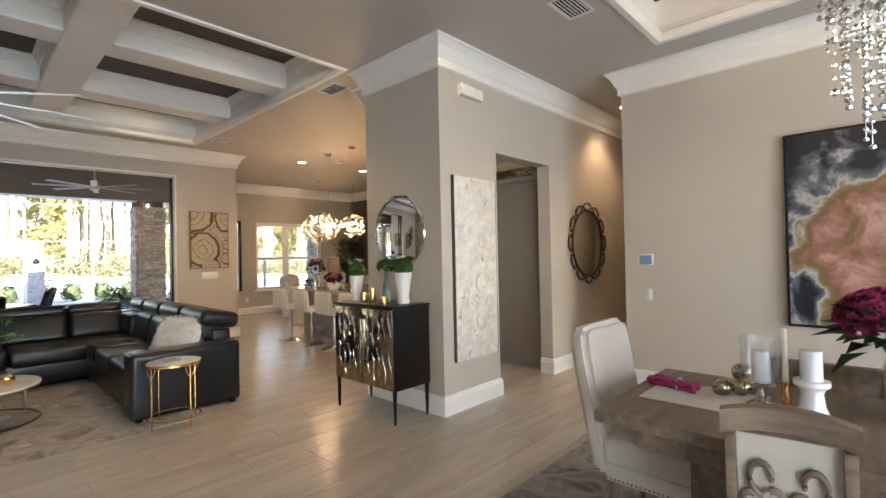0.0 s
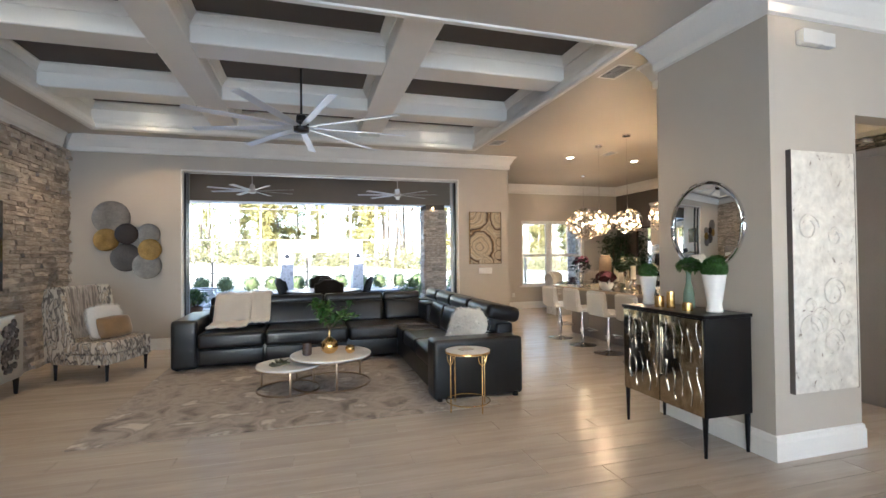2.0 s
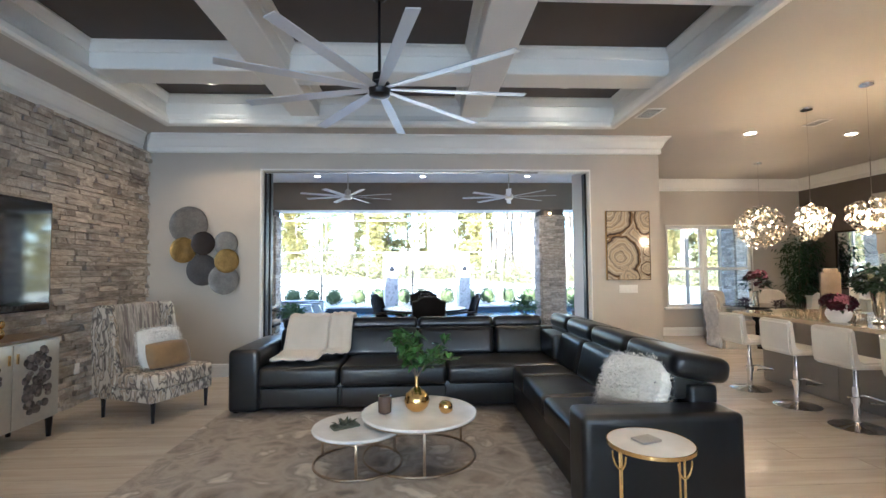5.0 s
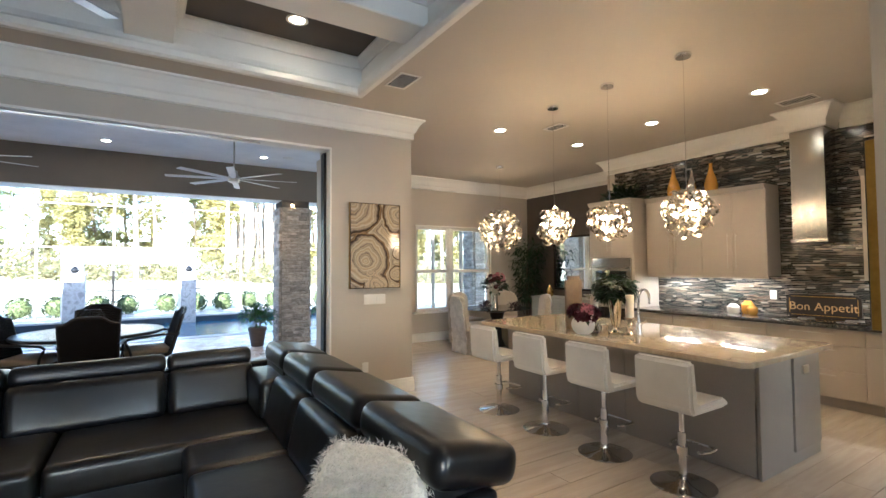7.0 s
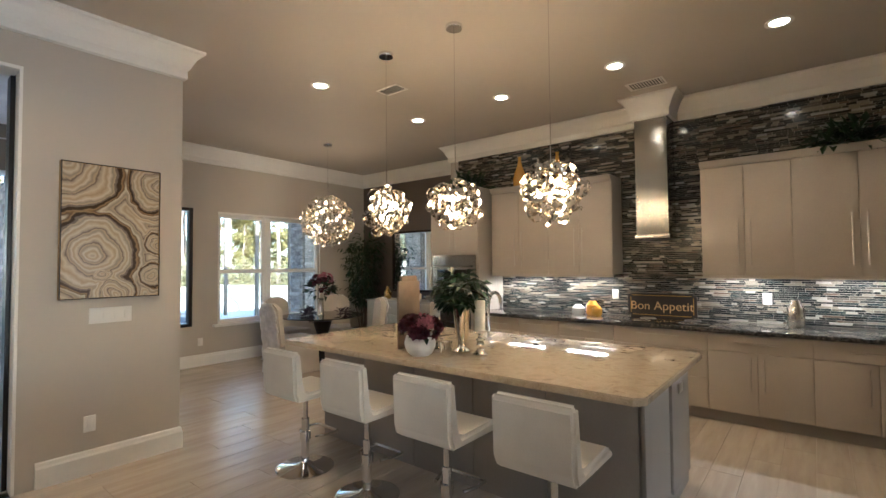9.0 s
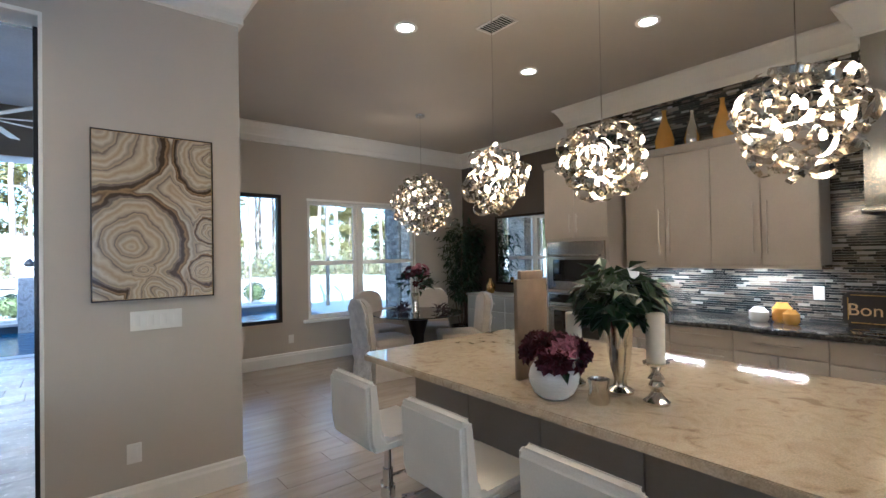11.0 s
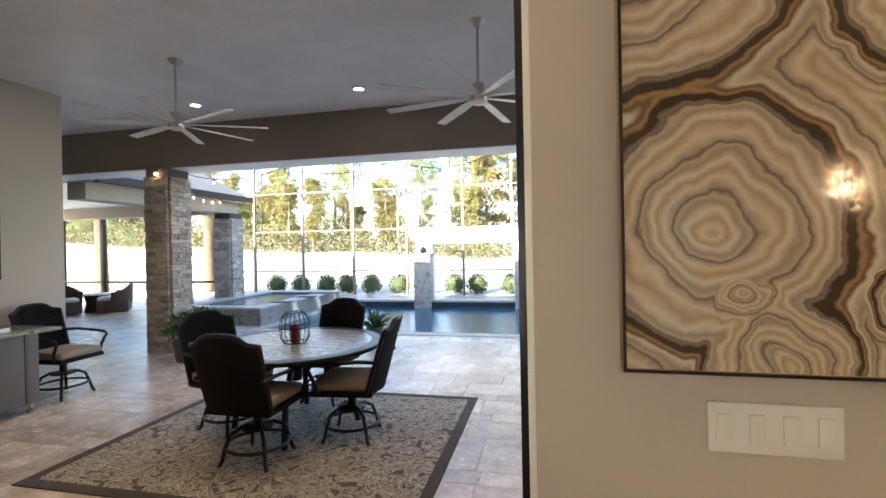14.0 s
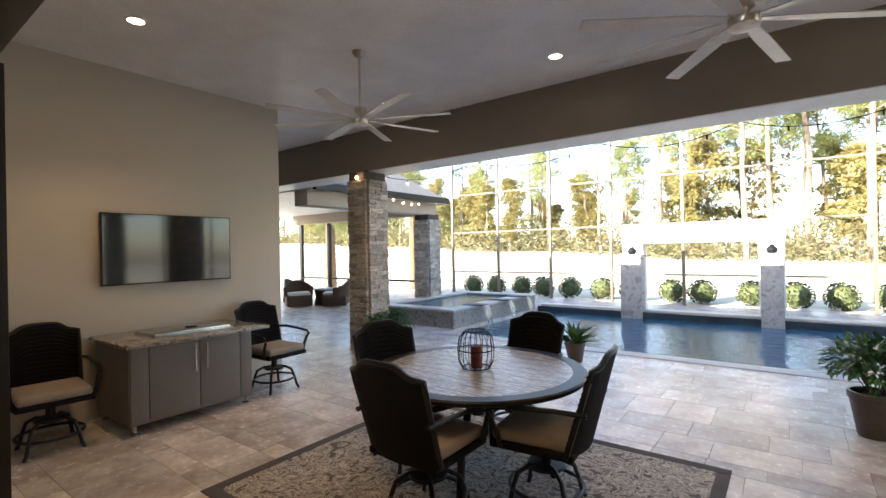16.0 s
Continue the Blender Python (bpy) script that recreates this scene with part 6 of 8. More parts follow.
for q in ((6.98, 6.72, .075, .12, M_WHITE, "white ceramic canister by the tiled wall"), (7.02, 6.56, .075, .17, M_GOLDGLASS, "amber glass canister by the tiled wall"), (6.95, 6.48, .06, .12, M_GOLDGLASS, "small amber glass jar by the tiled wall"), (6.98, 4.62, .07, .26, M_SILVER, "mercury glass jar on the counter")):
    cup("canister", q[0], q[1], CZ, [(0, 0), (q[2] * .8, 0), (q[2], .02), (q[2], q[3] * .7), (q[2] * .6, q[3] * .9), (q[2] * .55, q[3]), (0, q[3])], q[4], q[5], "canister")
plate(7.222, 6.35, 1.12, .075, .115, "w", "white outlet on the tiled wall", "power outlet")
plate(7.222, 4.85, 1.12, .075, .115, "w", "white outlet on the tiled wall", "power outlet")
la = bpy.data.lights.new("under_cabinet_lamp", "AREA")
la.shape, la.size, la.size_y, la.energy, la.color = "RECTANGLE", .02, .5, 2.0, (1, .86, .68)
for yy in (6.66, 7.46, 4.16, 4.99):
    lo = new("under_cabinet_lamp", la if yy == 6.66 else la.copy())
    lo.matrix_world = pose(7.05, yy, 1.335)

# mosaic strips on the kitchen wall
def mosaic():
    rnd = random.Random(77)
    vs, fs = [], []
    shared, count = {}, 0
    z = CZ + .002
    hh = .021
    while z < H - .25:
        y = 3.0 - rnd.uniform(0, .15)
        while y < 8.70:
            w = rnd.choice((.05, .08, .11, .16))
            a, b = max(y, 3.0), min(y + w, 8.70)
            if b - a > .01:
                x0, x1 = 7.237, 7.230 - rnd.uniform(0, .004)
                g = .0013
                if 5.55 < y < 7.95 and z < 1.32 and count < 300 and abs(b - a - w) < 1e-6:
                    if w not in shared:
                        shared[w] = finish("mosaic_strip", box(B(), -.004, .004, g, w - g, g, hh - g), M_MOSAIC2)
                    piece("mosaic_strip", shared[w], bpy.data.objects["wall_kitchen"], Matrix.Translation((x1 + .004, a, z)))
                    count += 1
                    y += w
                    continue
                k = len(vs)
                for (yy, zz) in ((a + g, z + g), (b - g, z + g), (b - g, z + hh - g), (a + g, z + hh - g)):
                    vs.append((x1, yy, zz))
                for (yy, zz) in ((a + g, z + g), (b - g, z + g), (b - g, z + hh - g), (a + g, z + hh - g)):
                    vs.append((x0, yy, zz))
                fs.append((k, k + 3, k + 2, k + 1))
                for i in range(4):
                    j = (i + 1) % 4
                    fs.append((k + i, k + j, k + 4 + j, k + 4 + i))
            y += w
        z += hh
    me = bpy.data.meshes.new("mosaic_strips")
    me.from_pydata(vs, [], fs)
    me.materials.append(M_MOSAIC)
    w = bpy.data.objects["wall_kitchen"]
    ob = new("mosaic_strips", me)
    ob.parent = w
    tagged(ob, "glass and stone mosaic strips in black, grey and tan", kind="stuff")


def mosaic_mat(each=False):
    m = bpy.data.materials.new("mosaic_glass_stone")
    m.use_nodes = True
    t = m.node_tree
    b = t.nodes["Principled BSDF"]
    g, r, no = t.nodes.new("ShaderNodeNewGeometry"), t.nodes.new("ShaderNodeValToRGB"), t.nodes.new("ShaderNodeMapRange")
    oi = t.nodes.new("ShaderNodeObjectInfo")
    src = oi.outputs["Random"] if each else g.outputs["Random Per Island"]
    t.links.new(src, r.inputs[0])
    r.color_ramp.interpolation = "CONSTANT"
    cols = [(0.0, (0.018, 0.020, 0.020)), (0.28, (0.055, 0.055, 0.05)), (0.48, (0.12, 0.105, 0.085)), (0.62, (0.26, 0.23, 0.18)), (0.74, (0.035, 0.045, 0.045)), (0.86, (0.36, 0.34, 0.29)), (0.94, (0.10, 0.065, 0.04))]
    el = r.color_ramp.elements
    while len(el) < len(cols):
        el.new(.5)
    for e, (p, c) in zip(el, cols):
        e.position, e.color = p, (*c, 1)
    t.links.new(r.outputs[0], b.inputs["Base Color"])
    t.links.new(src, no.inputs[0])
    no.inputs[3].default_value, no.inputs[4].default_value = .06, .3
    t.links.new(no.outputs[0], b.inputs["Roughness"])
    return m


M_MOSAIC = mosaic_mat()
M_MOSAIC2 = mosaic_mat(True)
mosaic()

# ================= breakfast nook =================
def nook_table():
    t = thing("glass_dining_table", (5.86, 10.25, 0), 0, "round glass dining table on a dark pedestal", "table")
    tp = part("glass_top", lathe(B(), [(0, .735), (.60, .735), (.605, .742), (.60, .748), (0, .748)], 48), mat("smoky_table_glass", (0.02, 0.022, 0.022), 0.04, bump=0.0, var=0.0), t, "dark tinted glass top")
    part("pedestal", lathe(B(), [(0, 0), (.30, 0), (.30, .03), (.16, .06), (.09, .2), (.08, .45), (.14, .66), (.24, .72), (.24, .735), (0, .735)], 24), M_BLACK, t)


nook_table()
M_SLIP = mat("ivory_slipcover", (0.55, 0.49, 0.41), 0.9, var=0.12, scale=5, fine=160, bump=0.35, sheen=0.3)
M_SLIP2 = mat("ivory_crushed_slipcover", (0.78, 0.76, 0.72), 0.6, var=0.2, scale=9, fine=26, bump=0.8, sheen=0.3, bdist=0.02)


def skirt_chair(x, y, rz, label):
    c = thing("slipcovered_chair", (x, y, 0), rz, label, "chair", "nook dining chairs")
    part("seat", box(B(), -.25, .25, -.27, .25, .40, .50, .04, 3), M_SLIP, c)
    bm = B()
    n = 40
    ring = []
    for z, k in ((.0, 1.05), (.2, 1.0), (.43, .98)):
        row = []
        for i in range(n):
            a = i / n * 4
            s, u = int(a), a - int(a)
            pts = ((-.24, -.26), (.24, -.26), (.24, .26), (-.24, .26))
            p, q = pts[s], pts[(s + 1) % 4]
            wob = 1 + (.03 * math.sin(i * 2.6) if z < .3 else 0)
            row.append(bm.verts.new(((p[0] + (q[0] - p[0]) * u) * k * wob, (p[1] + (q[1] - p[1]) * u) * k * wob, z + .004)))
        ring.append(row)
    for a, b in zip(ring, ring[1:]):
        for i in range(n):
            bm.faces.new((a[i], a[(i + 1) % n], b[(i + 1) % n], b[i]))
    part("skirt", bm, M_SLIP, c, "pleated fabric skirt")
    bm = B()
    prof = []
    for i in range(13):
        a = math.pi * i / 12
        prof.append((.23 * math.cos(a), .86 + .13 * math.sin(a)))
    poly = [(.23, .40)] + prof + [(-.23, .40)]
    prism(bm, poly, -.045, .045)
    bmesh.ops.transform(bm, matrix=Matrix.Translation((0, .24, 0)) @ Matrix.Rotation(radians(-6), 4, "X") @ Matrix(((1, 0, 0, 0), (0, 0, 1, 0), (0, 1, 0, 0), (0, 0, 0, 1))), verts=bm.verts)
    bmesh.ops.bevel(bm, geom=list(bm.edges), offset=.02, segments=2, affect="EDGES")
    part("backrest", bm, M_SLIP, c)
    bm = B()
    rows = []
    for j in range(17):
        v = j / 16
        hw = .245 - .02 * v if v < .82 else (.245 - .02 * v) * math.sqrt(max(.02, 1 - ((v - .82) / .185) ** 2 * .75))
        z = .01 + .975 * v
        lean = .318 + .105 * max(0.0, (z - .1)) + (.03 * (1 - v * 5) if v < .2 else 0)
        rows.append([bm.verts.new((hw * u / 6, lean + .010 * math.sin(j * 2.1 + u * .7) + .004 * math.sin(j * 5.0 - u * 1.9), z)) for u in range(-6, 7)])
    for a, b in zip(rows, rows[1:]):
        for i in range(12):
            bm.faces.new((a[i], b[i], b[i + 1], a[i + 1]))
    ob = part("back_cover", bm, M_SLIP2, c, "crushed white fabric back cover with ruched folds")
    ob.modifiers.new("thick", "SOLIDIFY").thickness = .012
    return c


sc = skirt_chair(5.38, 10.27, 86, "ivory slipcovered dining chair with a crushed fabric back")
copy_thing(sc, pose(5.78, 11.02, 0, 0, 0, 5))
copy_thing(sc, pose(6.32, 9.95, 0, 0, 0, -118))
copy_thing(sc, pose(6.45, 10.7, 0, 0, 0, -40))
bouquet("nook_flowers", (5.86, 10.30, .748), 0, [(0, 0), (.06, 0), (.05, .02), (.045, .2), (.055, .25), (.048, .25), (0, .1)], M_SILVER, [(M_BURG, (0, 0, .45), (.17, .17, .15), 22, .05), (M_PINK, (.05, -.05, .52), (.1, .1, .1), 10, .05)], (90, (0, 0, .38), .16, .12), "tall arrangement of burgundy and pink flowers on the nook table")
for q in ((5.55, 10.2), (6.15, 10.12), (5.9, 10.62)):
    leafpile("napkin", (q[0], q[1], .75), (.09, .09, .09), 40, .09, mat("plum_napkin", (0.045, 0.025, 0.035), 0.8, var=0.2), "folded plum napkin at a place setting", int(q[0] * 99), "napkin")


def sideboard():
    s = thing("sideboard", (7.70, 10.20, 0), 0, "pale grey green sideboard with small drawers", "sideboard")
    m = mat("pale_sage_paint", (0.42, 0.43, 0.39), 0.45, var=0.08, fine=60)
    part("body", box(B(), -.23, .245, -.85, .85, .08, .83, .006), m, s)
    part("top", box(B(), -.25, .25, -.87, .87, .83, .86, .006), m, s)
    for k in range(4):
        a = -.84 + k * .42
        d = part("door", box(B(), -.246, -.23, a + .006, a + .414, .10, .60, .004), m, s)
        part("knob", ball(B(), (-.255, a + .21, .50), .012), M_NICKEL, d)
        d = part("drawer", box(B(), -.246, -.23, a + .006, a + .414, .61, .82, .004), m, s)
        part("knob", ball(B(), (-.255, a + .21, .72), .012), M_NICKEL, d)
    for x in (-.2, .2):
        for y in (-.8, .8):
            part("foot", box(B(), x - .03, x + .03, y - .03, y + .03, 0, .08), m, s)


sideboard()
mi = thing("wall_mirror", (7.955, 10.20, 1.56), 0, "large dark framed mirror above the sideboard reflecting the windows", "mirror")
bm = B()
for a in ((-.64, .64, .53, .57), (-.64, .64, -.57, -.53), (-.64, -.60, -.53, .53), (.60, .64, -.53, .53)):
    box(bm, -.03, 0, *a, .004)
part("frame", bm, M_BLACK, mi)
part("glass", box(B(), -.012, -.002, -.60, .60, -.53, .53), M_MIRROR, mi)
cup("gold_vase", 7.68, 10.72, .86, [(0, 0), (.05, 0), (.07, .04), (.075, .12), (.03, .2), (.03, .24), (0, .24)], M_BRASS, "gold hammered vase on the sideboard", "vase")
single("white_box", box(B(), -.08, .08, -.10, .10, 0, .12, .006), M_WHITE, "white box on the sideboard", "box", (7.66, 10.02, .86))
cup("silver_bowl", 7.66, 9.62, .86, [(0, 0), (.05, 0), (.06, .02), (.15, .09), (.145, .09), (.05, .025), (0, .02)], M_SILVER, "silver bowl on the sideboard", "bowl")


def indoor_tree():
    t = thing("indoor_tree", (7.52, 11.28, 0), 0, "tall dark green artificial tree in the nook corner", "plant")
    part("pot", lathe(B(), [(0, 0), (.14, 0), (.18, .3), (.17, .3), (.15, .26), (0, .26)], 24), M_BLACK, t)
    rnd = random.Random(52)
    tr, lf = B(), B()
    for k in range(6):
        p = Vector((rnd.uniform(-.04, .04), rnd.uniform(-.04, .04), .25))
        d = Vector((rnd.uniform(-.14, .14), rnd.uniform(-.16, .12), 1))
        pts = [p + d * (i * .2) + Vector((rnd.uniform(-.02, .02), rnd.uniform(-.02, .02), 0)) for i in range(9)]
        tube(tr, pts, .01, 6)
        for q in pts[3:]:
            for _ in range(34):
                e = rdir(rnd, -.6)
                leaf(lf, q + e * rnd.uniform(.02, .24), e + Vector((0, 0, -.5)), Vector((0, 0, 1)), rnd.uniform(.08, .13), .022)
    part("trunk", tr, M_BARK, t)
    tagged(part("leaves", lf, M_DKLEAF, t), kind="stuff")


indoor_tree()

# ================= dining corner =================
M_DRUG = patches("grey_dining_rug", [(0.35, (0.12, 0.11, 0.105)), (0.5, (0.33, 0.30, 0.27)), (0.62, (0.20, 0.185, 0.17))], 5, 0.95, 8, 0.8, bump=0.6, fine=260)
single("dining_rug", box(B(), 1.05, 3.9, -2.2, 1.62, 0, .012, .004), M_DRUG, "grey and black patterned rug under the dining table", "rug")


def dining_table():
    t = thing("dining_table", (1.89, -0.22, 0.012), 0, "weathered grey oak trestle dining table", "table")
    part("tabletop", box(B(), -.45, .45, -1.1, 1.1, .70, .75, .012, 2), M_WOOD, t)
    part("apron", box(B(), -.38, .38, -.95, .95, .61, .70, .006), M_WOOD, t)
    for y in (-.75, .75):
        part("leg", box(B(), -.12, .12, y - .08, y + .08, .06, .61, .012), M_WOOD, t)
        part("foot", box(B(), -.38, .38, y - .06, y + .06, 0, .06, .015), M_WOOD, t)
    part("stretcher", box(B(), -.04, .04, -.67, .67, .22, .30, .006), M_WOOD, t)


dining_table()


def host_chair(x, y, rz):
    c = thing("host_chair", (x, y, .012), rz, "tall oatmeal linen dining chair with nailhead trim", "chair")
    m = mat("oatmeal_linen", (0.56, 0.50, 0.43), 0.9, var=0.08, fine=240, bump=0.3, sheen=0.3)
    part("seat", box(B(), -.27, .27, -.28, .27, .37, .50, .04, 3), m, c)
    part("seat_rail", box(B(), -.26, .26, -.27, .26, .29, .375, .012), m, c)
    bm = B()
    poly = [(-.27, .32), (.27, .32), (.275, .92), (.25, 1.02), (.18, 1.035), (0, 1.03), (-.18, 1.035), (-.25, 1.02), (-.275, .92)]
    prism(bm, poly, -.05, .05)
    bmesh.ops.transform(bm, matrix=Matrix.Translation((0, .22, 0)) @ Matrix.Rotation(radians(-10), 4, "X") @ Matrix(((1, 0, 0, 0), (0, 0, 1, 0), (0, 1, 0, 0), (0, 0, 0, 1))), verts=bm.verts)
    bmesh.ops.bevel(bm, geom=list(bm.edges), offset=.03, segments=3, affect="EDGES")
    part("backrest", bm, m, c)
    bm = B()
    for k in range(26):
        ball(bm, (-.25 + k * .02, -.272, .305), .006, sub=1)
        ball(bm, (-.262, -.25 + k * .02, .305), .006, sub=1)
        ball(bm, (.262, -.25 + k * .02, .305), .006, sub=1)
    part("nailheads", bm, M_BRONZE, c, "bronze nailheads")
    for x_ in (-.22, .22):
        for y_ in (-.23, .22):
            part("leg", rod(B(), (x_, y_ + (.05 if y_ > 0 else 0), 0), (x_, y_, .30), .018, .026, 4), M_WOOD, c)


host_chair(2.06, 0.74, 0)


def scroll_chair(x, y, rz):
    c = thing("scroll_back_chair", (x, y, .012), rz, "grey oak dining chair with a carved scroll back", "chair", "scroll back chairs")
    lin = M_LINEN
    part("seat", box(B(), -.24, .24, -.24, .22, .43, .50, .03, 3), lin, c)
    part("seat_rail", box(B(), -.245, .245, -.245, .23, .37, .43, .008), M_WOOD, c)
    T = Matrix.Translation((0, .22, .45)) @ Matrix.Rotation(radians(-8), 4, "X")
    for sx in (-1, 1):
        bm = box(B(), sx * .235 - .025, sx * .235 + .025, -.018, .018, -.05, .44, .008)
        bmesh.ops.transform(bm, matrix=T, verts=bm.verts)
        part("back_post", bm, M_WOOD, c)
        bm = B()
        for k, (cx, cz, R, a0, a1) in enumerate(((.10, .30, .065, -90, 200), (.10, .12, .065, 160, 450), (.05, .21, .05, 60, 300), (.15, .21, .045, -120, 120))):
            pts = [(sx * (cx + R * (1 - .45 * i / 16) * math.cos(radians(a0 + (a1 - a0) * i / 16))), 0, cz + R * (1 - .45 * i / 16) * math.sin(radians(a0 + (a1 - a0) * i / 16))) for i in range(17)]
            tube(bm, pts, .013, 6)
        bmesh.ops.transform(bm, matrix=T, verts=bm.verts)
        part("scrollwork", bm, M_WOOD, c, "carved wooden scrolls")
    bm = B()
    n = 10
    rows = []
    for i in range(n + 1):
        u = -1 + 2 * i / n
        y_ = .03 * (u * u - 1)
        z_ = .44 + .02 * (1 - u * u)
        rows.append([bm.verts.new((u * .275, y_ + dy, z_ + dz)) for dy, dz in ((-.02, 0), (.02, 0), (.02, .08), (-.02, .08))])
    for p, q in zip(rows, rows[1:]):
        for k in range(4):
            bm.faces.new((p[k], p[(k + 1) % 4], q[(k + 1) % 4], q[k]))
    bm.faces.new(rows[0])
    bm.faces.new(rows[-1][::-1])
    bmesh.ops.transform(bm, matrix=T, verts=bm.verts)
    part("top_rail", bm, M_WOOD, c)
    bm = box(B(), -.21, .21, .0, .008, .0, .44)
    bmesh.ops.transform(bm, matrix=Matrix.Translation((0, -.026, 0)) @ T, verts=bm.verts)
    part("back_panel", bm, lin, c, "cream linen back panel")
    for x_ in (-.21, .21):
        for y_ in (-.21, .20):
            part("leg", rod(B(), (x_, y_ + (.06 if y_ > 0 else 0), 0), (x_, y_, .38), .016, .026, 4), M_WOOD, c)
    return c


scc = scroll_chair(1.57, 0.245, 97)
scc.scale = (.62, .84, .93)
copy_thing(scc, pose(1.60, -0.75, .012, 0, 0, 92) @ Matrix.Diagonal((.62, .84, .93, 1)))


def painting_mat():
    return patches("abstract_floral_paint", [(0.26, (0.008, 0.010, 0.014)), (0.38, (0.03, 0.035, 0.045)), (0.44, (0.33, 0.33, 0.32)), (0.49, (0.20, 0.13, 0.055)), (0.55, (0.42, 0.20, 0.16)), (0.62, (0.50, 0.33, 0.28)), (0.70, (0.14, 0.02, 0.04)), (0.78, (0.10, 0.12, 0.04))], 3.0, 0.4, 4, 1.6, bump=0.35, fine=40)


def painting_mat2():
    """Soft blooms of colour round a centre: pink and peach, ochre, a pale grey edge, then deep navy."""
    m = painting_mat()
    t = m.node_tree
    N, L = t.nodes.new, t.links.new
    rp = next(n for n in t.nodes if n.bl_idname == "ShaderNodeValToRGB")
    no = next(n for n in t.nodes if n.bl_idname == "ShaderNodeTexNoise" and n.inputs["Scale"].default_value < 10)
    tc = next(n for n in t.nodes if n.bl_idname == "ShaderNodeTexCoord")
    no.inputs["Detail"].default_value, no.inputs["Distortion"].default_value = 7, 0.5
    di, ad = N("ShaderNodeVectorMath"), N("ShaderNodeMath")
    di.operation = "DISTANCE"
    L(tc.outputs["Object"], di.inputs[0])
    di.inputs[1].default_value = (-0.12, 0, -0.12)
    ad.operation = "MULTIPLY_ADD"
    L(no.outputs["Fac"], ad.inputs[0])
    ad.inputs[1].default_value = 1.35
    sc = N("ShaderNodeMath")
    sc.operation = "MULTIPLY_ADD"
    L(di.outputs["Value"], sc.inputs[0])
    sc.inputs[1].default_value, sc.inputs[2].default_value = 0.62, -0.53
    L(sc.outputs[0], ad.inputs[2])
    L(ad.outputs[0], rp.inputs[0])
    cols = [(0.05, (0.28, 0.10, 0.09)), (0.20, (0.46, 0.29, 0.23)), (0.30, (0.30, 0.14, 0.10)), (0.40, (0.17, 0.11, 0.04)), (0.50, (0.24, 0.17, 0.07)), (0.57, (0.42, 0.42, 0.41)), (0.63, (0.12, 0.13, 0.15)), (0.72, (0.008, 0.011, 0.017))]
    for e, (p, c) in zip(rp.color_ramp.elements, cols):
        e.position, e.color = p, (*c, 1)
    return m


framed("dining_painting", pose(4.549, -0.22, 1.56, 0, 0, -90), 1.60, 1.62, 0.05, M_BLACK, painting_mat2(), "large abstract floral painting in dark blue, pink and ochre", 0.02)

def hurricane(x, y, z=.762):
    h = thing("hurricane_candle", (x, y, z), 0, "clear glass hurricane with a white pillar candle", "candle holder")
    part("base", lathe(B(), [(0, 0), (.055, 0), (.055, .008), (.015, .03), (.022, .05), (.015, .07), (.05, .09), (0, .09)], 24), M_SILVER, h)
    g = part("glass", lathe(B(), [(.02, .09), (.065, .11), (.072, .18), (.072, .285), (.069, .285), (.069, .18), (.06, .115), (.02, .095)], 32), M_GLASS, h)
    g.visible_shadow = False
    part("candle", lathe(B(), [(0, .10), (.033, .10), (.033, .225), (.029, .23), (0, .22)], 24), M_WHITE, h)


hurricane(1.92, .37)
for q in ((2.01, .46, .045), (2.07, .42, .04), (1.99, .53, .035), (2.03, .46, .10)):
    single("gold_ball", ball(B(), (0, 0, q[2]), .04, sub=3), mat("mercury_glass", (0.50, 0.42, 0.28), 0.16, 1.0, var=0.3, fine=30, bump=0.1), "mercury gold glass ball on the dining table", "ornament", (q[0], q[1], .76 if q[2] < .09 else .765), group="gold balls")
cs = thing("candle_pedestal", (1.86, .20, .762), 0, "tall white ceramic pedestal with a white candle", "candle holder")
part("stem", lathe(B(), [(0, 0), (.05, 0), (.055, .02), (.042, .05), (.036, .10), (.045, .12), (.058, .13), (.058, .148), (0, .15)], 24), M_WHITE, cs)
part("candle", lathe(B(), [(0, .148), (.036, .148), (.036, .262), (0, .258)], 24), M_WHITE, cs)
cs = thing("taper_candle", (1.90, .285, .762), 0, "ivory taper candle in a brass stick", "candle holder")
part("stem", lathe(B(), [(0, 0), (.06, 0), (.05, .012), (.012, .03), (.02, .06), (.012, .09), (.016, .12), (0, .12)], 20), M_BRASS, cs)
part("candle", rod(B(), (0, 0, .12), (0, 0, .33), .011, .009), M_CANDLE, cs)
nk = thing("napkin_roll", (1.95, .72, .765), 75, "rolled magenta napkin in a silver ring", "napkin")
bm = B()
rr = random.Random(17)
n = 12
for k in range(9):
    y0 = rr.uniform(-.022, .022)
    tube(bm, [(-.11 + .22 * i / 8, y0 * (.5 + abs(i - 3) * .25) + .004 * math.sin(i), .022 + .010 * math.sin(k + i * .9)) for i in range(9)], .013, 6)
part("cloth", bm, M_MAGENTA, nk)
part("ring", tube(B(), [(-.03, .03 * math.cos(a * .5236), .026 + .026 * math.sin(a * .5236)) for a in range(12)], .006, 6, True), M_SILVER, nk)
pm = thing("place_mat", (1.90, .58, .762), 0, "thin grey woven place mat", "place mat")
part("mat", box(B(), -.17, .17, -.22, .22, 0, .003), M_LINEN, pm)
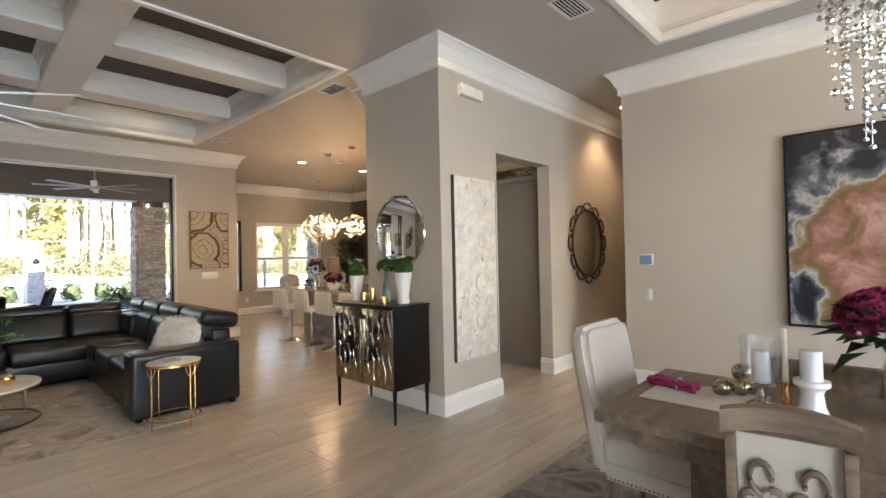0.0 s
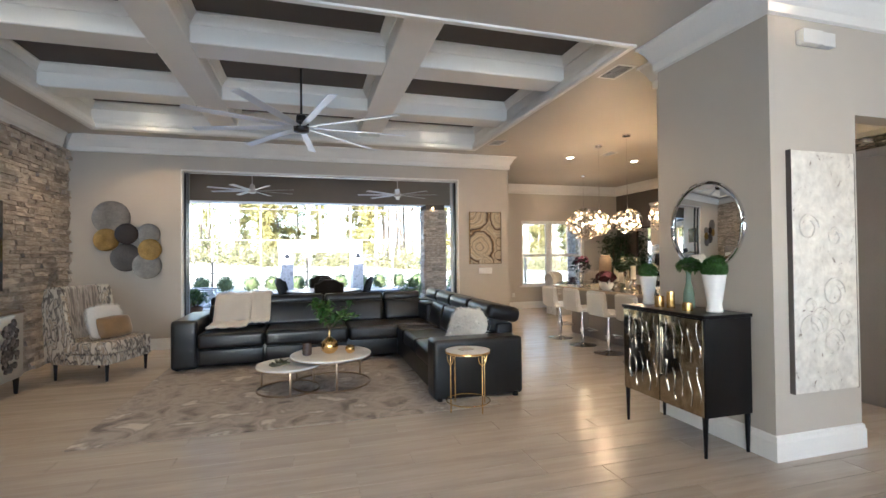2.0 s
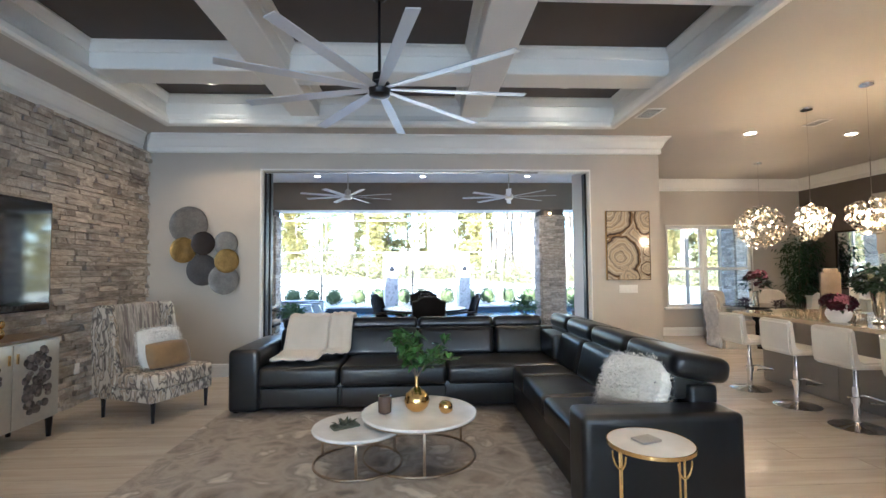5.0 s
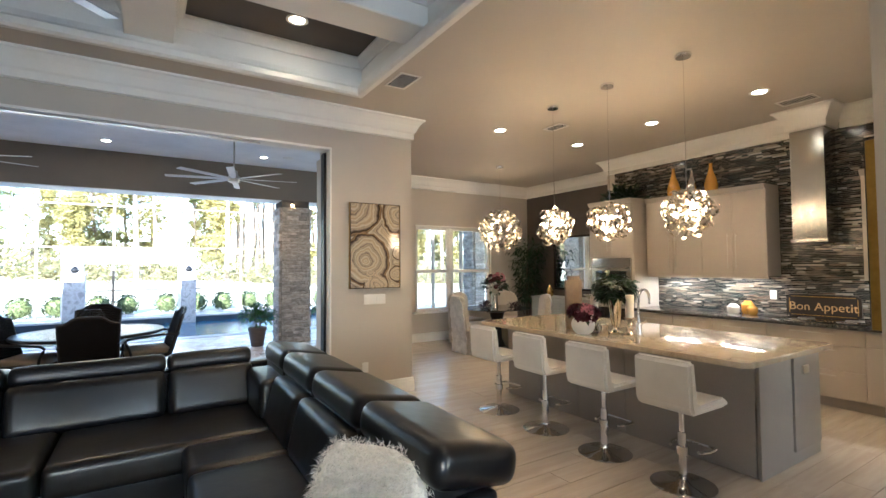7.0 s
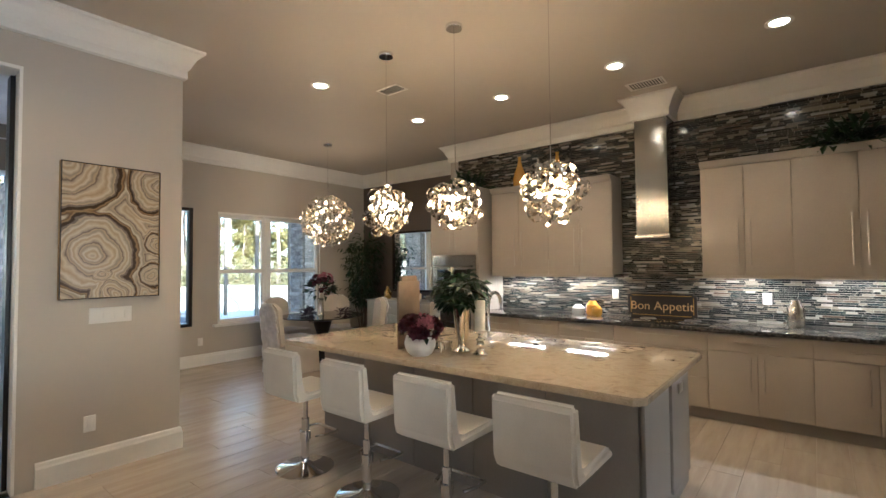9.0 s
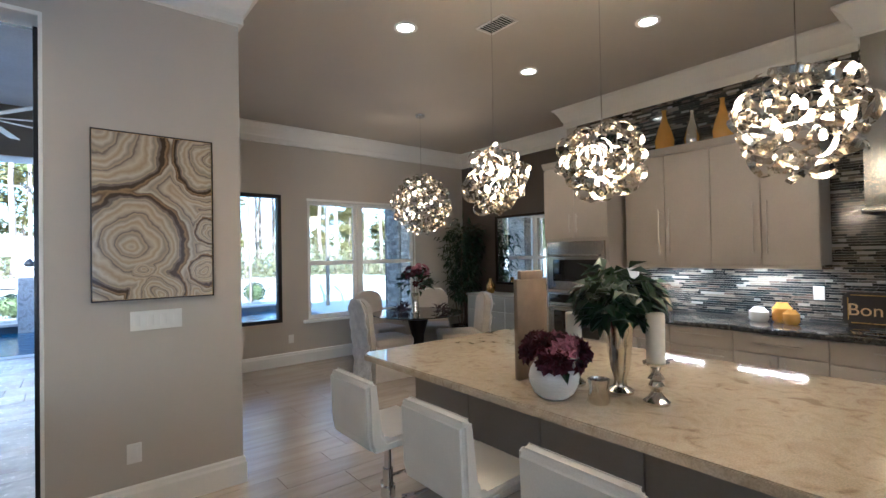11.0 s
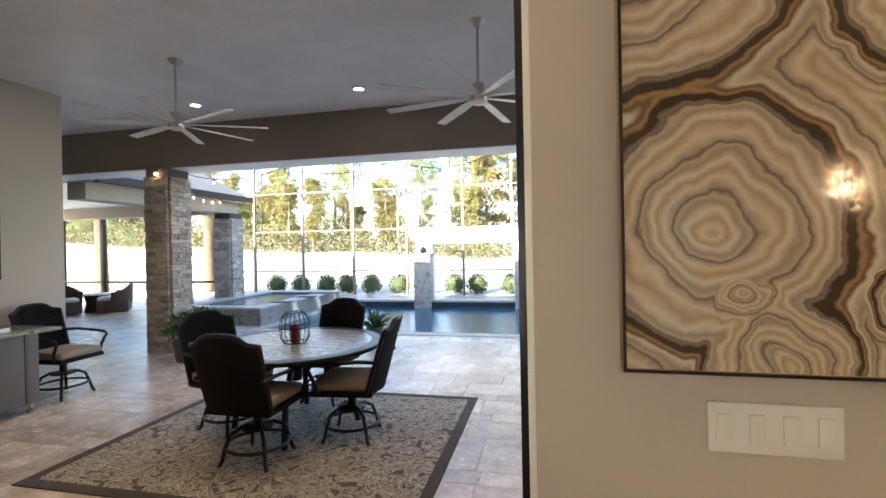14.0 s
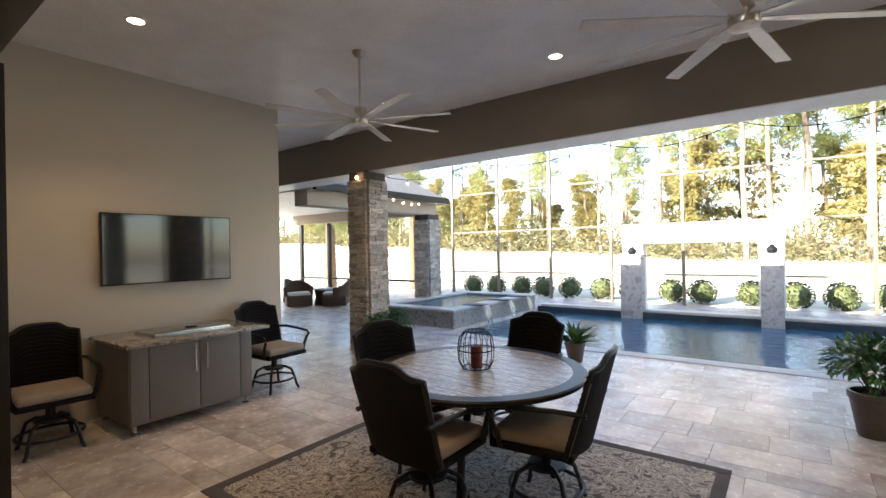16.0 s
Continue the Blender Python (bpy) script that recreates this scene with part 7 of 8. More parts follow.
bouquet("dining_flowers", (2.05, -.10, .762), 0, [(0, 0), (.07, 0), (.10, .06), (.11, .16), (.09, .24), (.08, .24), (0, .1)], M_SILVER, [(M_MAGENTA, (0, .02, .38), (.17, .21, .11), 230, .03)], (60, (0, 0, .30), .18, .12), "large magenta hydrangea arrangement on the dining table")


def crystal_chandelier():
    c = thing("crystal_chandelier", (2.35, .02, 0), 0, "cascading crystal bead chandelier over the dining table", "chandelier")
    part("canopy", lathe(B(), [(0, 3.66), (.20, 3.66), (.21, 3.68), (.21, 3.70), (0, 3.70)], 32), M_CHROME, c)
    rnd = random.Random(61)
    wires = B()
    m = mat("crystal", (0.86, 0.82, 0.76), 0.05, 0.75, var=0.2, bump=0.0, island=0.2)
    for k in range(44):
        a, r = rnd.uniform(0, 6.28), .21 * math.sqrt(rnd.random())
        x, y = r * math.cos(a), r * math.sin(a)
        lo_z = 1.78 + 1.3 * r / .21 * rnd.uniform(.35, .9)
        rod(wires, (x, y, lo_z), (x, y, 3.67), .0012, n=4)
        bm = B()
        z = lo_z
        while z < 3.2:
            ball(bm, (x, y, z), rnd.choice((.011, .015, .02)), sub=1)
            z += rnd.uniform(.035, .07)
        part("crystal_strand", bm, m, c, smooth=False)
    part("wirework", wires, M_CHROME, c)


crystal_chandelier()
la = bpy.data.lights.new("chandelier_light", "POINT")
la.energy, la.color, la.shadow_soft_size = 9.0, WARM, 0.12
lo = new("chandelier_light", la)
lo.location = (2.35, .02, 3.35)


def dining_bench():
    b = thing("dining_bench", (2.40, -.42, .012), 0, "long grey oak dining bench with a panelled back", "bench")
    part("seat", box(B(), -.30, .02, -.82, .82, .42, .46, .008), M_WOOD, b)
    part("top_rail", box(B(), .02, .07, -.83, .83, .79, .855, .012, 2), M_WOOD, b)
    for k in range(5):
        y = -.80 + k * .40
        part("back_post", box(B(), .028, .062, y - .025, y + .025, 0, .79, .004), M_WOOD, b)
        if k < 4:
            part("back_panel", box(B(), .036, .054, y + .025, y + .375, .50, .79, .002), M_WOOD, b)
    for y in (-.74, .74):
        part("leg", box(B(), -.28, -.23, y - .025, y + .025, 0, .42, .004), M_WOOD, b)


dining_bench()

# ================= patio =================
M_TRAV = mat("travertine_paver", (0.61, 0.57, 0.52), 0.26, col2=(0.40, 0.345, 0.30), scale=3.4, fine=18, var=0.2, bump=0.05, rand=0.22, detail=7)
M_TRAV2 = mat("travertine_paver_far", (0.61, 0.57, 0.52), 0.26, col2=(0.40, 0.345, 0.30), scale=3.4, fine=18, var=0.2, bump=0.05, island=0.22, detail=7)
M_STUCCO = mat("beige_stucco", (0.48, 0.41, 0.315), 0.8, var=0.07, scale=2, fine=90, bump=0.35)
M_WICKER = mat("black_wicker", (0.006, 0.005, 0.005), 0.7, var=0.3, fine=140, bump=0.7, ior=1.25)
M_IRON = mat("black_cast_aluminium", (0.012, 0.012, 0.012), 0.4, 0.3, var=0.2, fine=60, bump=0.1)
M_TAUPEC = mat("taupe_outdoor_cushion", (0.30, 0.25, 0.20), 0.9, var=0.08, fine=220, bump=0.3)


def patio_beam():
    bm = box(B(), -9.2, 9.2, 14.05, 14.62, 2.985, PH + .1)
    setting("beam_patio", bm, mat("taupe_beam_paint", (0.19, 0.16, 0.125), 0.8, var=0.07, scale=2, fine=90, bump=0.3), "taupe stucco beam across the open patio front", "beam")
    # pale strip: the light on the beam's underside is put into its colour
    setting("trim_beam_soffit", box(B(), -9.2, 9.2, 14.06, 14.61, 2.972, 2.9845, .003), M_PCEIL, "underside of the patio beam, paler for the light that falls on it", "trim")
    bm = box(B(), 3.25, 9.2, 11.88, 14.75, PH, PH + .15)
    setting("ceiling_patio_east", bm, M_PCEIL, "grey painted patio ceiling outside the nook", "ceiling")
    bm = box(B(), -9.3, 9.3, 2.0, 14.80, PH + .16, PH + .30)
    setting("roof", bm, M_PCEIL, "flat roof deck that closes the house", "roof")
    bm = B()
    v = [bm.verts.new(c) for c in ((-9.4, 14.95, PH + .15), (9.4, 14.95, PH + .15), (9.4, 6.0, 6.6), (-9.4, 6.0, 6.6), (9.4, -3.5, PH + .2), (-9.4, -3.5, PH + .2))]
    bm.faces.new((v[0], v[1], v[2], v[3]))
    bm.faces.new((v[3], v[2], v[4], v[5]))
    setting("roof_slope", bm, mat("grey_shingle", (0.16, 0.15, 0.14), 0.9, var=0.3, fine=60, bump=0.4), "grey shingled house roof", "roof")


patio_beam()


def swivel_chair(x, y, rz, label="black wicker swivel patio chair with a taupe cushion", group="patio dining chairs"):
    c = thing("patio_chair", (x, y, P), rz, label, "chair", group)
    part("cushion", box(B(), -.25, .25, -.27, .23, .44, .52, .035, 3), M_TAUPEC, c, "taupe seat cushion")
    part("seat_frame", box(B(), -.265, .265, -.28, .25, .40, .445, .015), M_WICKER, c)
    bm = B()
    n, k = 18, 8
    rows = []
    for j in range(k + 1):
        v = j / k
        row = []
        for i in range(n + 1):
            u = -1 + 2 * i / n
            z = .42 + v * (.505 + .02 * (1 - u * u) + .055 / (1 + math.exp((abs(u) - .6) * 16)))
            yy = .24 + .16 * v - .05 * (u * u) + .02 * (1 - u * u)
            row.append((u * (.26 + .015 * v), yy, z))
        rows.append(row)
    fr = [[bm.verts.new(p) for p in r] for r in rows]
    bk = [[bm.verts.new((p[0], p[1] + .028, p[2])) for p in r] for r in rows]
    for g, s in ((fr, 1), (bk, -1)):
        for a, b in zip(g, g[1:]):
            for i in range(n):
                q = (a[i], a[i + 1], b[i + 1], b[i])
                bm.faces.new(q if s > 0 else q[::-1])
    for i in range(n):
        bm.faces.new((fr[-1][i], fr[-1][i + 1], bk[-1][i + 1], bk[-1][i]))
    for g0, g1 in zip(range(k), range(1, k + 1)):
        bm.faces.new((fr[g0][0], fr[g1][0], bk[g1][0], bk[g0][0]))
        bm.faces.new((fr[g0][n], bk[g0][n], bk[g1][n], fr[g1][n]))
    part("backrest", bm, M_WICKER, c, "woven wicker back")
    rim = [(p[0], p[1] + .014, p[2]) for p in [r[0] for r in rows] + rows[-1][1:-1] + [r[-1] for r in rows][::-1]]
    part("back_rim", tube(B(), rim, .018, 6), M_IRON, c)
    for j in range(1, k * 2):
        v = j / (k * 2)
        pts = []
        for i in range(n + 1):
            u = -1 + 2 * i / n
            pts.append((u * (.26 + .015 * v), .24 + .16 * v - .05 * u * u + .02 * (1 - u * u) - .004, .42 + v * (.505 + .02 * (1 - u * u) + .055 / (1 + math.exp((abs(u) - .6) * 16)))))
        part("weave_strand", tube(B(), pts, .007, 4), M_WICKER, c)
    for sx in (-1, 1):
        pts = [(sx * .27, .33, .68), (sx * .30, .15, .69), (sx * .31, -.10, .675), (sx * .31, -.24, .66), (sx * .305, -.28, .63), (sx * .29, -.26, .60), (sx * .285, -.22, .52), (sx * .27, -.20, .42)]
        part("arm", tube(B(), pts, .016, 8), M_IRON, c)
    part("swivel_post", rod(B(), (0, 0, .24), (0, 0, .40), .035, n=14), M_IRON, c)
    part("swivel_plate", lathe(B(), [(0, .235), (.12, .24), (.12, .26), (0, .27)], 20), M_IRON, c)
    part("base_ring", tube(B(), circle(.235, .13, 32), .013, 6, True), M_IRON, c)
    for a in (45, 135, 225, 315):
        ca, sa = math.cos(radians(a)), math.sin(radians(a))
        pts = [(ca * r, sa * r, z) for r, z in ((.03, .25), (.12, .26), (.20, .22), (.235, .13), (.26, .04), (.285, .0))]
        part("leg", tube(B(), pts, .015, 8), M_IRON, c)
    return c


ch = swivel_chair(-.10, 10.78, 180)
ch.scale = (1.05, 1.05, 1.09)
for q in ((.48, 11.34, -84), (-.76, 11.33, 73), (-.22, 12.24, -6)):
    copy_thing(ch, pose(q[0], q[1], P, 0, 0, q[2]))
for q in ((-3.50, 11.87, 92), (-3.60, 9.64, 86)):
    o = copy_thing(ch, pose(q[0], q[1], P, 0, 0, q[2]))
    tagged(o, "black wicker swivel patio chair against the stucco wall")


def patio_table():
    t = thing("patio_table", (-.17, 11.50, P), 0, "round grey slatted patio table with a dark rim and base", "table")
    m = mat("grey_weathered_top", (0.36, 0.35, 0.345), 0.27, col2=(0.25, 0.24, 0.235), scale=6, fine=20, var=0.15, stretch=(1, 8, 1), bump=0.05)
    t.scale = (1.127, 1.127, 1.104)
    part("rim", lathe(B(), [(.60, .695), (.74, .695), (.75, .705), (.75, .722), (.74, .732), (.655, .732), (.655, .726), (.60, .72), (.60, .695)], 64), M_IRON, t, "dark metal rim")
    for i in range(11):
        y0 = -.64 + i * .1165
        y1 = y0 + .1125
        r = .652
        ym = max(abs(y0), abs(y1))
        xh = math.sqrt(max(.01, r * r - ym * ym))
        pts = []
        for s in (1, -1):
            for j in range(5):
                yy = (y0 + (y1 - y0) * j / 4) if s > 0 else (y1 - (y1 - y0) * j / 4)
                pts.append((s * math.sqrt(max(.0001, r * r - yy * yy)), yy))
        part("slat", prism(B(), pts, .71, .731), m, t)
    part("under_plate", lathe(B(), [(0, .69), (.64, .69), (.64, .708), (0, .708)], 48), M_IRON, t)
    part("column", lathe(B(), [(0, .40), (.05, .40), (.06, .5), (.12, .63), (.25, .69), (0, .69)], 20), M_IRON, t)
    for a in (20, 110, 200, 290):
        ca, sa = math.cos(radians(a)), math.sin(radians(a))
        pts = [(ca * r, sa * r, z) for r, z in ((.20, .68), (.17, .60), (.22, .52), (.36, .44), (.46, .30), (.50, .12), (.52, .0))]
        part("leg", tube(B(), pts, .026, 8), M_IRON, t)


patio_table()


def lantern():
    l = thing("wire_lantern", (-.16, 11.48, P + .808), 0, "round black wire lantern with a dark red candle", "lantern")
    l.scale = (1.2, 1.2, 1.25)
    for k in range(18):
        a = radians(k * 20)
        pts = [(math.cos(a) * r, math.sin(a) * r, z) for r, z in ((.09, .005), (.115, .05), (.12, .12), (.11, .19), (.07, .235))]
        part("wire", tube(B(), pts, .0028, 4), M_IRON, l)
    for r, z in ((.09, .005), (.12, .12), (.07, .235)):
        part("hoop", tube(B(), circle(r, z, 24), .004, 5, True), M_IRON, l)
    part("candle", lathe(B(), [(0, .005), (.036, .005), (.036, .135), (.032, .14), (0, .13)], 20), mat("dark_red_wax", (0.13, 0.02, 0.018), 0.5, bump=0.0), l)


lantern()
M_PRUG = patches("ornate_patio_rug", [(0.40, (0.10, 0.095, 0.09)), (0.45, (0.52, 0.49, 0.43)), (0.50, (0.13, 0.12, 0.11)), (0.57, (0.55, 0.52, 0.46)), (0.63, (0.15, 0.14, 0.13))], 7.5, 0.95, 3.5, 1.8, bump=0.5, fine=240)
pr = thing("patio_rug", (0, 0, P), 0, "grey and cream ornamental rug with a dark border", "rug")
part("field", box(B(), -1.56, 1.36, 10.15, 12.46, .001, .012, .003), M_PRUG, pr)
bd = B()
for a in ((-1.66, 1.45, 10.05, 10.15), (-1.66, 1.45, 12.46, 12.56), (-1.66, -1.56, 10.15, 12.46), (1.36, 1.45, 10.15, 12.46)):
    box(bd, a[0], a[1], a[2], a[3], .001, .011, .003)
part("border", bd, mat("dark_rug_border", (0.085, 0.08, 0.078), 0.95, var=0.2, fine=240, bump=0.5), pr)


def grill_cabinet():
    c = thing("outdoor_cabinet", (-3.66, 10.78, P), 0, "grey outdoor kitchen cabinet on metal feet", "cabinet")
    m = mat("grey_outdoor_cabinet", (0.17, 0.155, 0.14), 0.45, var=0.06, fine=70, bump=0.04)
    part("body", box(B(), -.44, .43, -.64, .62, .10, .86, .004), m, c)
    for a, b, k in ((-.47, .02, 0), (.02, .47, 1)):
        d = part("door", box(B(), .43, .45, a + .004, b - .004, .13, .84, .004), m, c)
        yy = b - .06 if k == 0 else a + .06
        bm = rod(B(), (.485, yy, .52), (.485, yy, .80), .009, n=8)
        for zz in (.56, .76):
            rod(bm, (.45, yy, zz), (.485, yy, zz), .007, n=6)
        part("handle", bm, M_STEEL, d, "steel bar handle")
    for a, b in ((-.63, -.475), (.475, .61)):
        part("side_stile", box(B(), .43, .448, a, b, .11, .85, .004), m, c)
    for x in (-.38, .38):
        for y in (-.58, .56):
            part("foot", lathe(B(), [(0, 0), (.035, 0), (.035, .02), (.018, .03), (.018, .10), (0, .10)], 14, (x, y, 0)), M_STEEL, c)
    t = thing("outdoor_countertop", (-3.66, 10.78, P + .86), 0, "grey veined granite top of the outdoor cabinet", "countertop")
    part("slab", box(B(), -.46, .56, -.70, .78, 0, .035, .008), M_GRANITEP, t)
    g = thing("grill_lid", (-3.62, 10.85, P + .895), 0, "flat stainless steel grill lid on the counter", "grill")
    part("lid", box(B(), -.24, .24, -.42, .38, 0, .035, .006), M_STEEL, g)
    part("lid_edge", box(B(), -.25, .26, -.43, .39, 0, .012, .004), M_STEEL, g)
    part("grip", lathe(B(), [(0, .035), (.05, .035), (.07, .05), (.065, .056), (0, .045)], 20, (0, .05, 0)), M_CHROME, g)


grill_cabinet()
television("patio_television", pose(-4.09, 10.905, 1.67), 1.43, .80, "black flat television on the stucco patio wall")
fan(-1.755, 11.80, PH, 2.99, .96, 8, mat("pale_grey_blade", (0.62, 0.60, 0.56), 0.4, 0.2, bump=0.0), M_NICKEL, "brushed nickel patio ceiling fan with eight slim blades", 26, .05)
fan(1.63, 11.78, PH, 2.98, .98, 8, bpy.data.materials["pale_grey_blade"], M_NICKEL, "brushed nickel patio ceiling fan with eight slim blades", 34, .05)


def speaker(x, y, z):
    s = thing("ceiling_speaker", (x, y, z), 0, "round white ceiling speaker grille", "speaker", "ceiling speakers")
    part("grille", lathe(B(), [(0, -.006), (.10, -.006), (.108, -.003), (.11, 0), (0, 0)], 28), M_PLATE, s)


speaker(2.80, 13.0, PH)
speaker(-3.2, 13.0, PH)


def potted(x, y, z, r, h, spread, n, ln, wd, potm, label, seed, strap=False):
    t = thing("potted_plant", (x, y, z), 0, label, "plant", "patio plants")
    part("pot", lathe(B(), [(0, 0), (r * .62, 0), (r * .66, .02), (r * .92, h * .8), (r, h * .86), (r, h), (r * .88, h), (r * .84, h * .85), (0, h * .82)], 26), potm, t)
    rnd = random.Random(seed)
    bm = B()
    for k in range(n):
        d = rdir(rnd, -.25 if not strap else .1)
        q = rnd.uniform(.15, 1)
        if strap:
            leaf(bm, Vector((0, 0, h * .85)), d + Vector((0, 0, .2)), Vector((0, 0, 1)), ln * rnd.uniform(.7, 1.1), wd)
        else:
            leaf(bm, Vector((d.x * spread * q, d.y * spread * q, h + spread * .55 + d.z * spread * .75 * q)), d + rdir(rnd) * .7, Vector((0, 0, 1)), ln * rnd.uniform(.6, 1.2), wd * rnd.uniform(.7, 1.2))
    if not strap:
        stems = B()
        for k in range(14):
            d = rdir(rnd, .2)
            tube(stems, [(0, 0, h * .8), (d.x * spread * .4, d.y * spread * .4, h + spread * .4), (d.x * spread * .8, d.y * spread * .8, h + spread * (.4 + d.z * .5))], .005, 5)
        part("stem_cluster", stems, M_BARK, t)
    tagged(part("leaves", bm, M_LEAF, t), kind="stuff")


M_TERRA = mat("brown_glazed_pot", (0.11, 0.075, 0.055), 0.35, var=0.25, scale=6, fine=30)
potted(2.42, 14.02, P, .19, .40, .38, 620, .10, .026, M_TERRA, "leafy green plant in a brown glazed pot by the stone pier", 71)
potted(-3.62, 14.25, P, .17, .34, .32, 520, .09, .022, M_TERRA, "leafy variegated plant in a pot beside the stone pier", 72)
potted(-.80, 15.25, P, .16, .30, .3, 46, .42, .035, M_TERRA, "spiky agave in a pot near the pool", 73, True)
potted(-3.3, 13.55, P, .17, .34, .30, 420, .10, .024, M_TERRA, "green fern in a pot by the patio wall end", 74)
potted(4.35, 15.6, P, .17, .36, .34, 420, .10, .026, M_TERRA, "green leafy pot plant by the pool deck", 75)


def string_lights():
    s = thing("string_lights", (0, 0, 0), 0, "black cord of small warm bulbs strung along the patio beam", "string lights")
    xs = [-4.2, -2.2, -.2, 1.4, 2.9, 4.6]
    pts = []
    for a, b in zip(xs, xs[1:]):
        for i in range(10):
            u = i / 10
            pts.append((a + (b - a) * u, 14.66, 2.99 - .16 * 4 * u * (1 - u)))
    part("cord", tube(B(), pts, .006, 5), M_IRON, s)
    for k, p in enumerate(pts):
        if k % 5 == 3:
            b = part("socket", rod(B(), (p[0], p[1], p[2] - .05), (p[0], p[1], p[2]), .010, n=6), M_IRON, s)
            part("bulb", ball(B(), (p[0], p[1], p[2] - .07), .018, (1, 1, 1.3), 1), M_GLASS if p[0] > -3 else M_BULB, s)
    pts = [(-4.4 - 2.0 * i / 12, 14.3 + .35 * i, 2.97 - .18 * 4 * (i / 12) * (1 - i / 12)) for i in range(13)]
    part("cord", tube(B(), pts, .006, 5), M_IRON, s)
    for p in pts[1::2]:
        part("bulb", ball(B(), (p[0], p[1], p[2] - .06), .022, (1, 1, 1.3), 1), M_BULB, s)


string_lights()
for q in ((-4.12, 13.94), (3.12, 13.96)):
    l = thing("pier_light", (q[0], q[1] - .01, 2.90), 0, "small warm bulb lamp on the stone pier", "wall lamp", "pier lamps")
    part("socket", rod(B(), (0, 0, 0), (0, 0, .05), .018, n=10), M_IRON, l)
    part("bulb", ball(B(), (0, 0, -.03), .028, sub=2), M_BULB, l)

# ================= pool and garden =================
M_WATER = mat("pool_water", (0.02, 0.085, 0.135), 0.04, var=0.0, bump=0.6, fine=5.0, scale=3, ior=1.33, bdist=0.03, rvar=0.0)
M_TILE = mat("dark_blue_pool_tile", (0.03, 0.04, 0.05), 0.3, var=0.4, fine=30)
M_GRASS = mat("dormant_grass", (0.60, 0.56, 0.42), 0.95, col2=(0.50, 0.47, 0.33), scale=0.35, fine=12, var=0.25, bump=0.5)


def pool():
    p = thing("pool", (0, 0, 0), 0, "rectangular swimming pool with still dark blue water", "pool", kind="structure")
    part("water", box(B(), -4.05, 8.0, 16.35, 20.85, P - .5, P - .10), M_WATER, p)
    part("far_wall", box(B(), -4.05, 8.0, 20.85, 21.05, P - .5, P + .06), M_TILE, p)
    for a in ((-4.05, 8.3, 16.05, 16.35), (8.0, 8.3, 16.35, 21.3)):
        part("coping", box(B(), a[0], a[1], a[2], a[3], P - .3, P + .012, .02, 3), M_SILL, p)
    part("far_coping", box(B(), -4.05, 8.3, 21.05, 21.4, P - .3, P + .10, .02, 3), M_SILL, p)
    s = thing("spa", (0, 0, 0), 0, "raised grey stone spa with three spillways into the pool", "spa")
    m = patches("spa_stone", [(0.35, (0.16, 0.15, 0.14)), (0.5, (0.34, 0.32, 0.29)), (0.65, (0.22, 0.20, 0.185))], 9, 0.7, 6, 0.6, bump=0.6, fine=60)
    for a in ((-6.6, -4.11, 16.70, 17.05), (-6.6, -4.11, 20.45, 20.8), (-6.6, -6.25, 17.05, 20.45), (-4.46, -4.11, 17.05, 20.45)):
        part("wall", box(B(), *a, P - .2, .21), m, s)
        part("coping", box(B(), a[0] - .03, a[1] + .03, a[2] - .03, a[3] + .03, .21, .26, .012), M_SILL, s)
    part("water", box(B(), -6.25, -4.46, 17.05, 20.45, -.1, .20), M_WATER, s)
    wf = glassy("falling_water", (0.9, 0.93, 0.95), 0.15)
    for y in (17.75, 18.95, 19.95):
        sp = part("spillway", box(B(), -4.46, -3.93, y - .17, y + .17, .262, .285, .006), M_IRON, s)
        bm = B()
        rows = []
        for i in range(8):
            u = i / 7
            rows.append([bm.verts.new((-3.94 + .16 * u, y + sy * (.14 - .02 * u), .275 - .50 * u * u)) for sy in (-1, 1)])
        for a, b in zip(rows, rows[1:]):
            bm.faces.new((a[0], a[1], b[1], b[0]))
        ob = part("water_sheet", bm, wf, s)
        ob.modifiers.new("thick", "SOLIDIFY").thickness = .006


pool()


def arch():
    a = thing("garden_arch", (0, 0, 0), 0, "white stucco portal behind the pool", "arch")
    m = mat("white_stucco", (0.74, 0.71, 0.65), 0.85, var=0.05, fine=80, bump=0.3)
    part("post", box(B(), -1.79, -1.27, 21.45, 21.85, P, 1.66, .01), m, a)
    part("post", box(B(), 1.27, 1.77, 21.45, 21.85, P, 1.66, .01), m, a)
    part("beam", box(B(), -1.80, 1.78, 21.43, 21.87, 1.66, 2.16, .01), m, a)
    for x0, x1 in ((-1.66, -1.16), (1.33, 1.75)):
        f = thing("fountain_pier", (0, 0, 0), 0, "stone fountain pier with a dark scupper bowl", "fountain", "fountain piers")
        mm = patches("pier_stone", [(0.35, (0.24, 0.22, 0.20)), (0.5, (0.42, 0.39, 0.35)), (0.65, (0.32, 0.29, 0.26))], 6, 0.8, 6, 0.6, bump=0.5, fine=50)
        part("shaft", box(B(), x0, x1, 20.72, 21.16, P - .2, 1.30, .015), mm, f)
        part("cap", box(B(), x0 - .03, x1 + .03, 20.69, 21.19, 1.30, 1.38, .02), mm, f)
        part("bowl", lathe(B(), [(0, 1.38), (.05, 1.38), (.09, 1.40), (.115, 1.46), (.10, 1.50), (.06, 1.54), (.03, 1.58), (0, 1.59)], 20, ((x0 + x1) / 2, 20.93, 0)), M_IRON, f)


arch()


def hill(x, y):
    k = min(1.0, max(0.0, (y - 24.5) / 22))
    return P - .02 + k * k * (0.9 - 0.045 * (x + 6)) * (1.0 if x < 14 else .5) + .12 * k * math.sin(x * .35) + (1.2 * max(0.0, (y - 60) / 40))


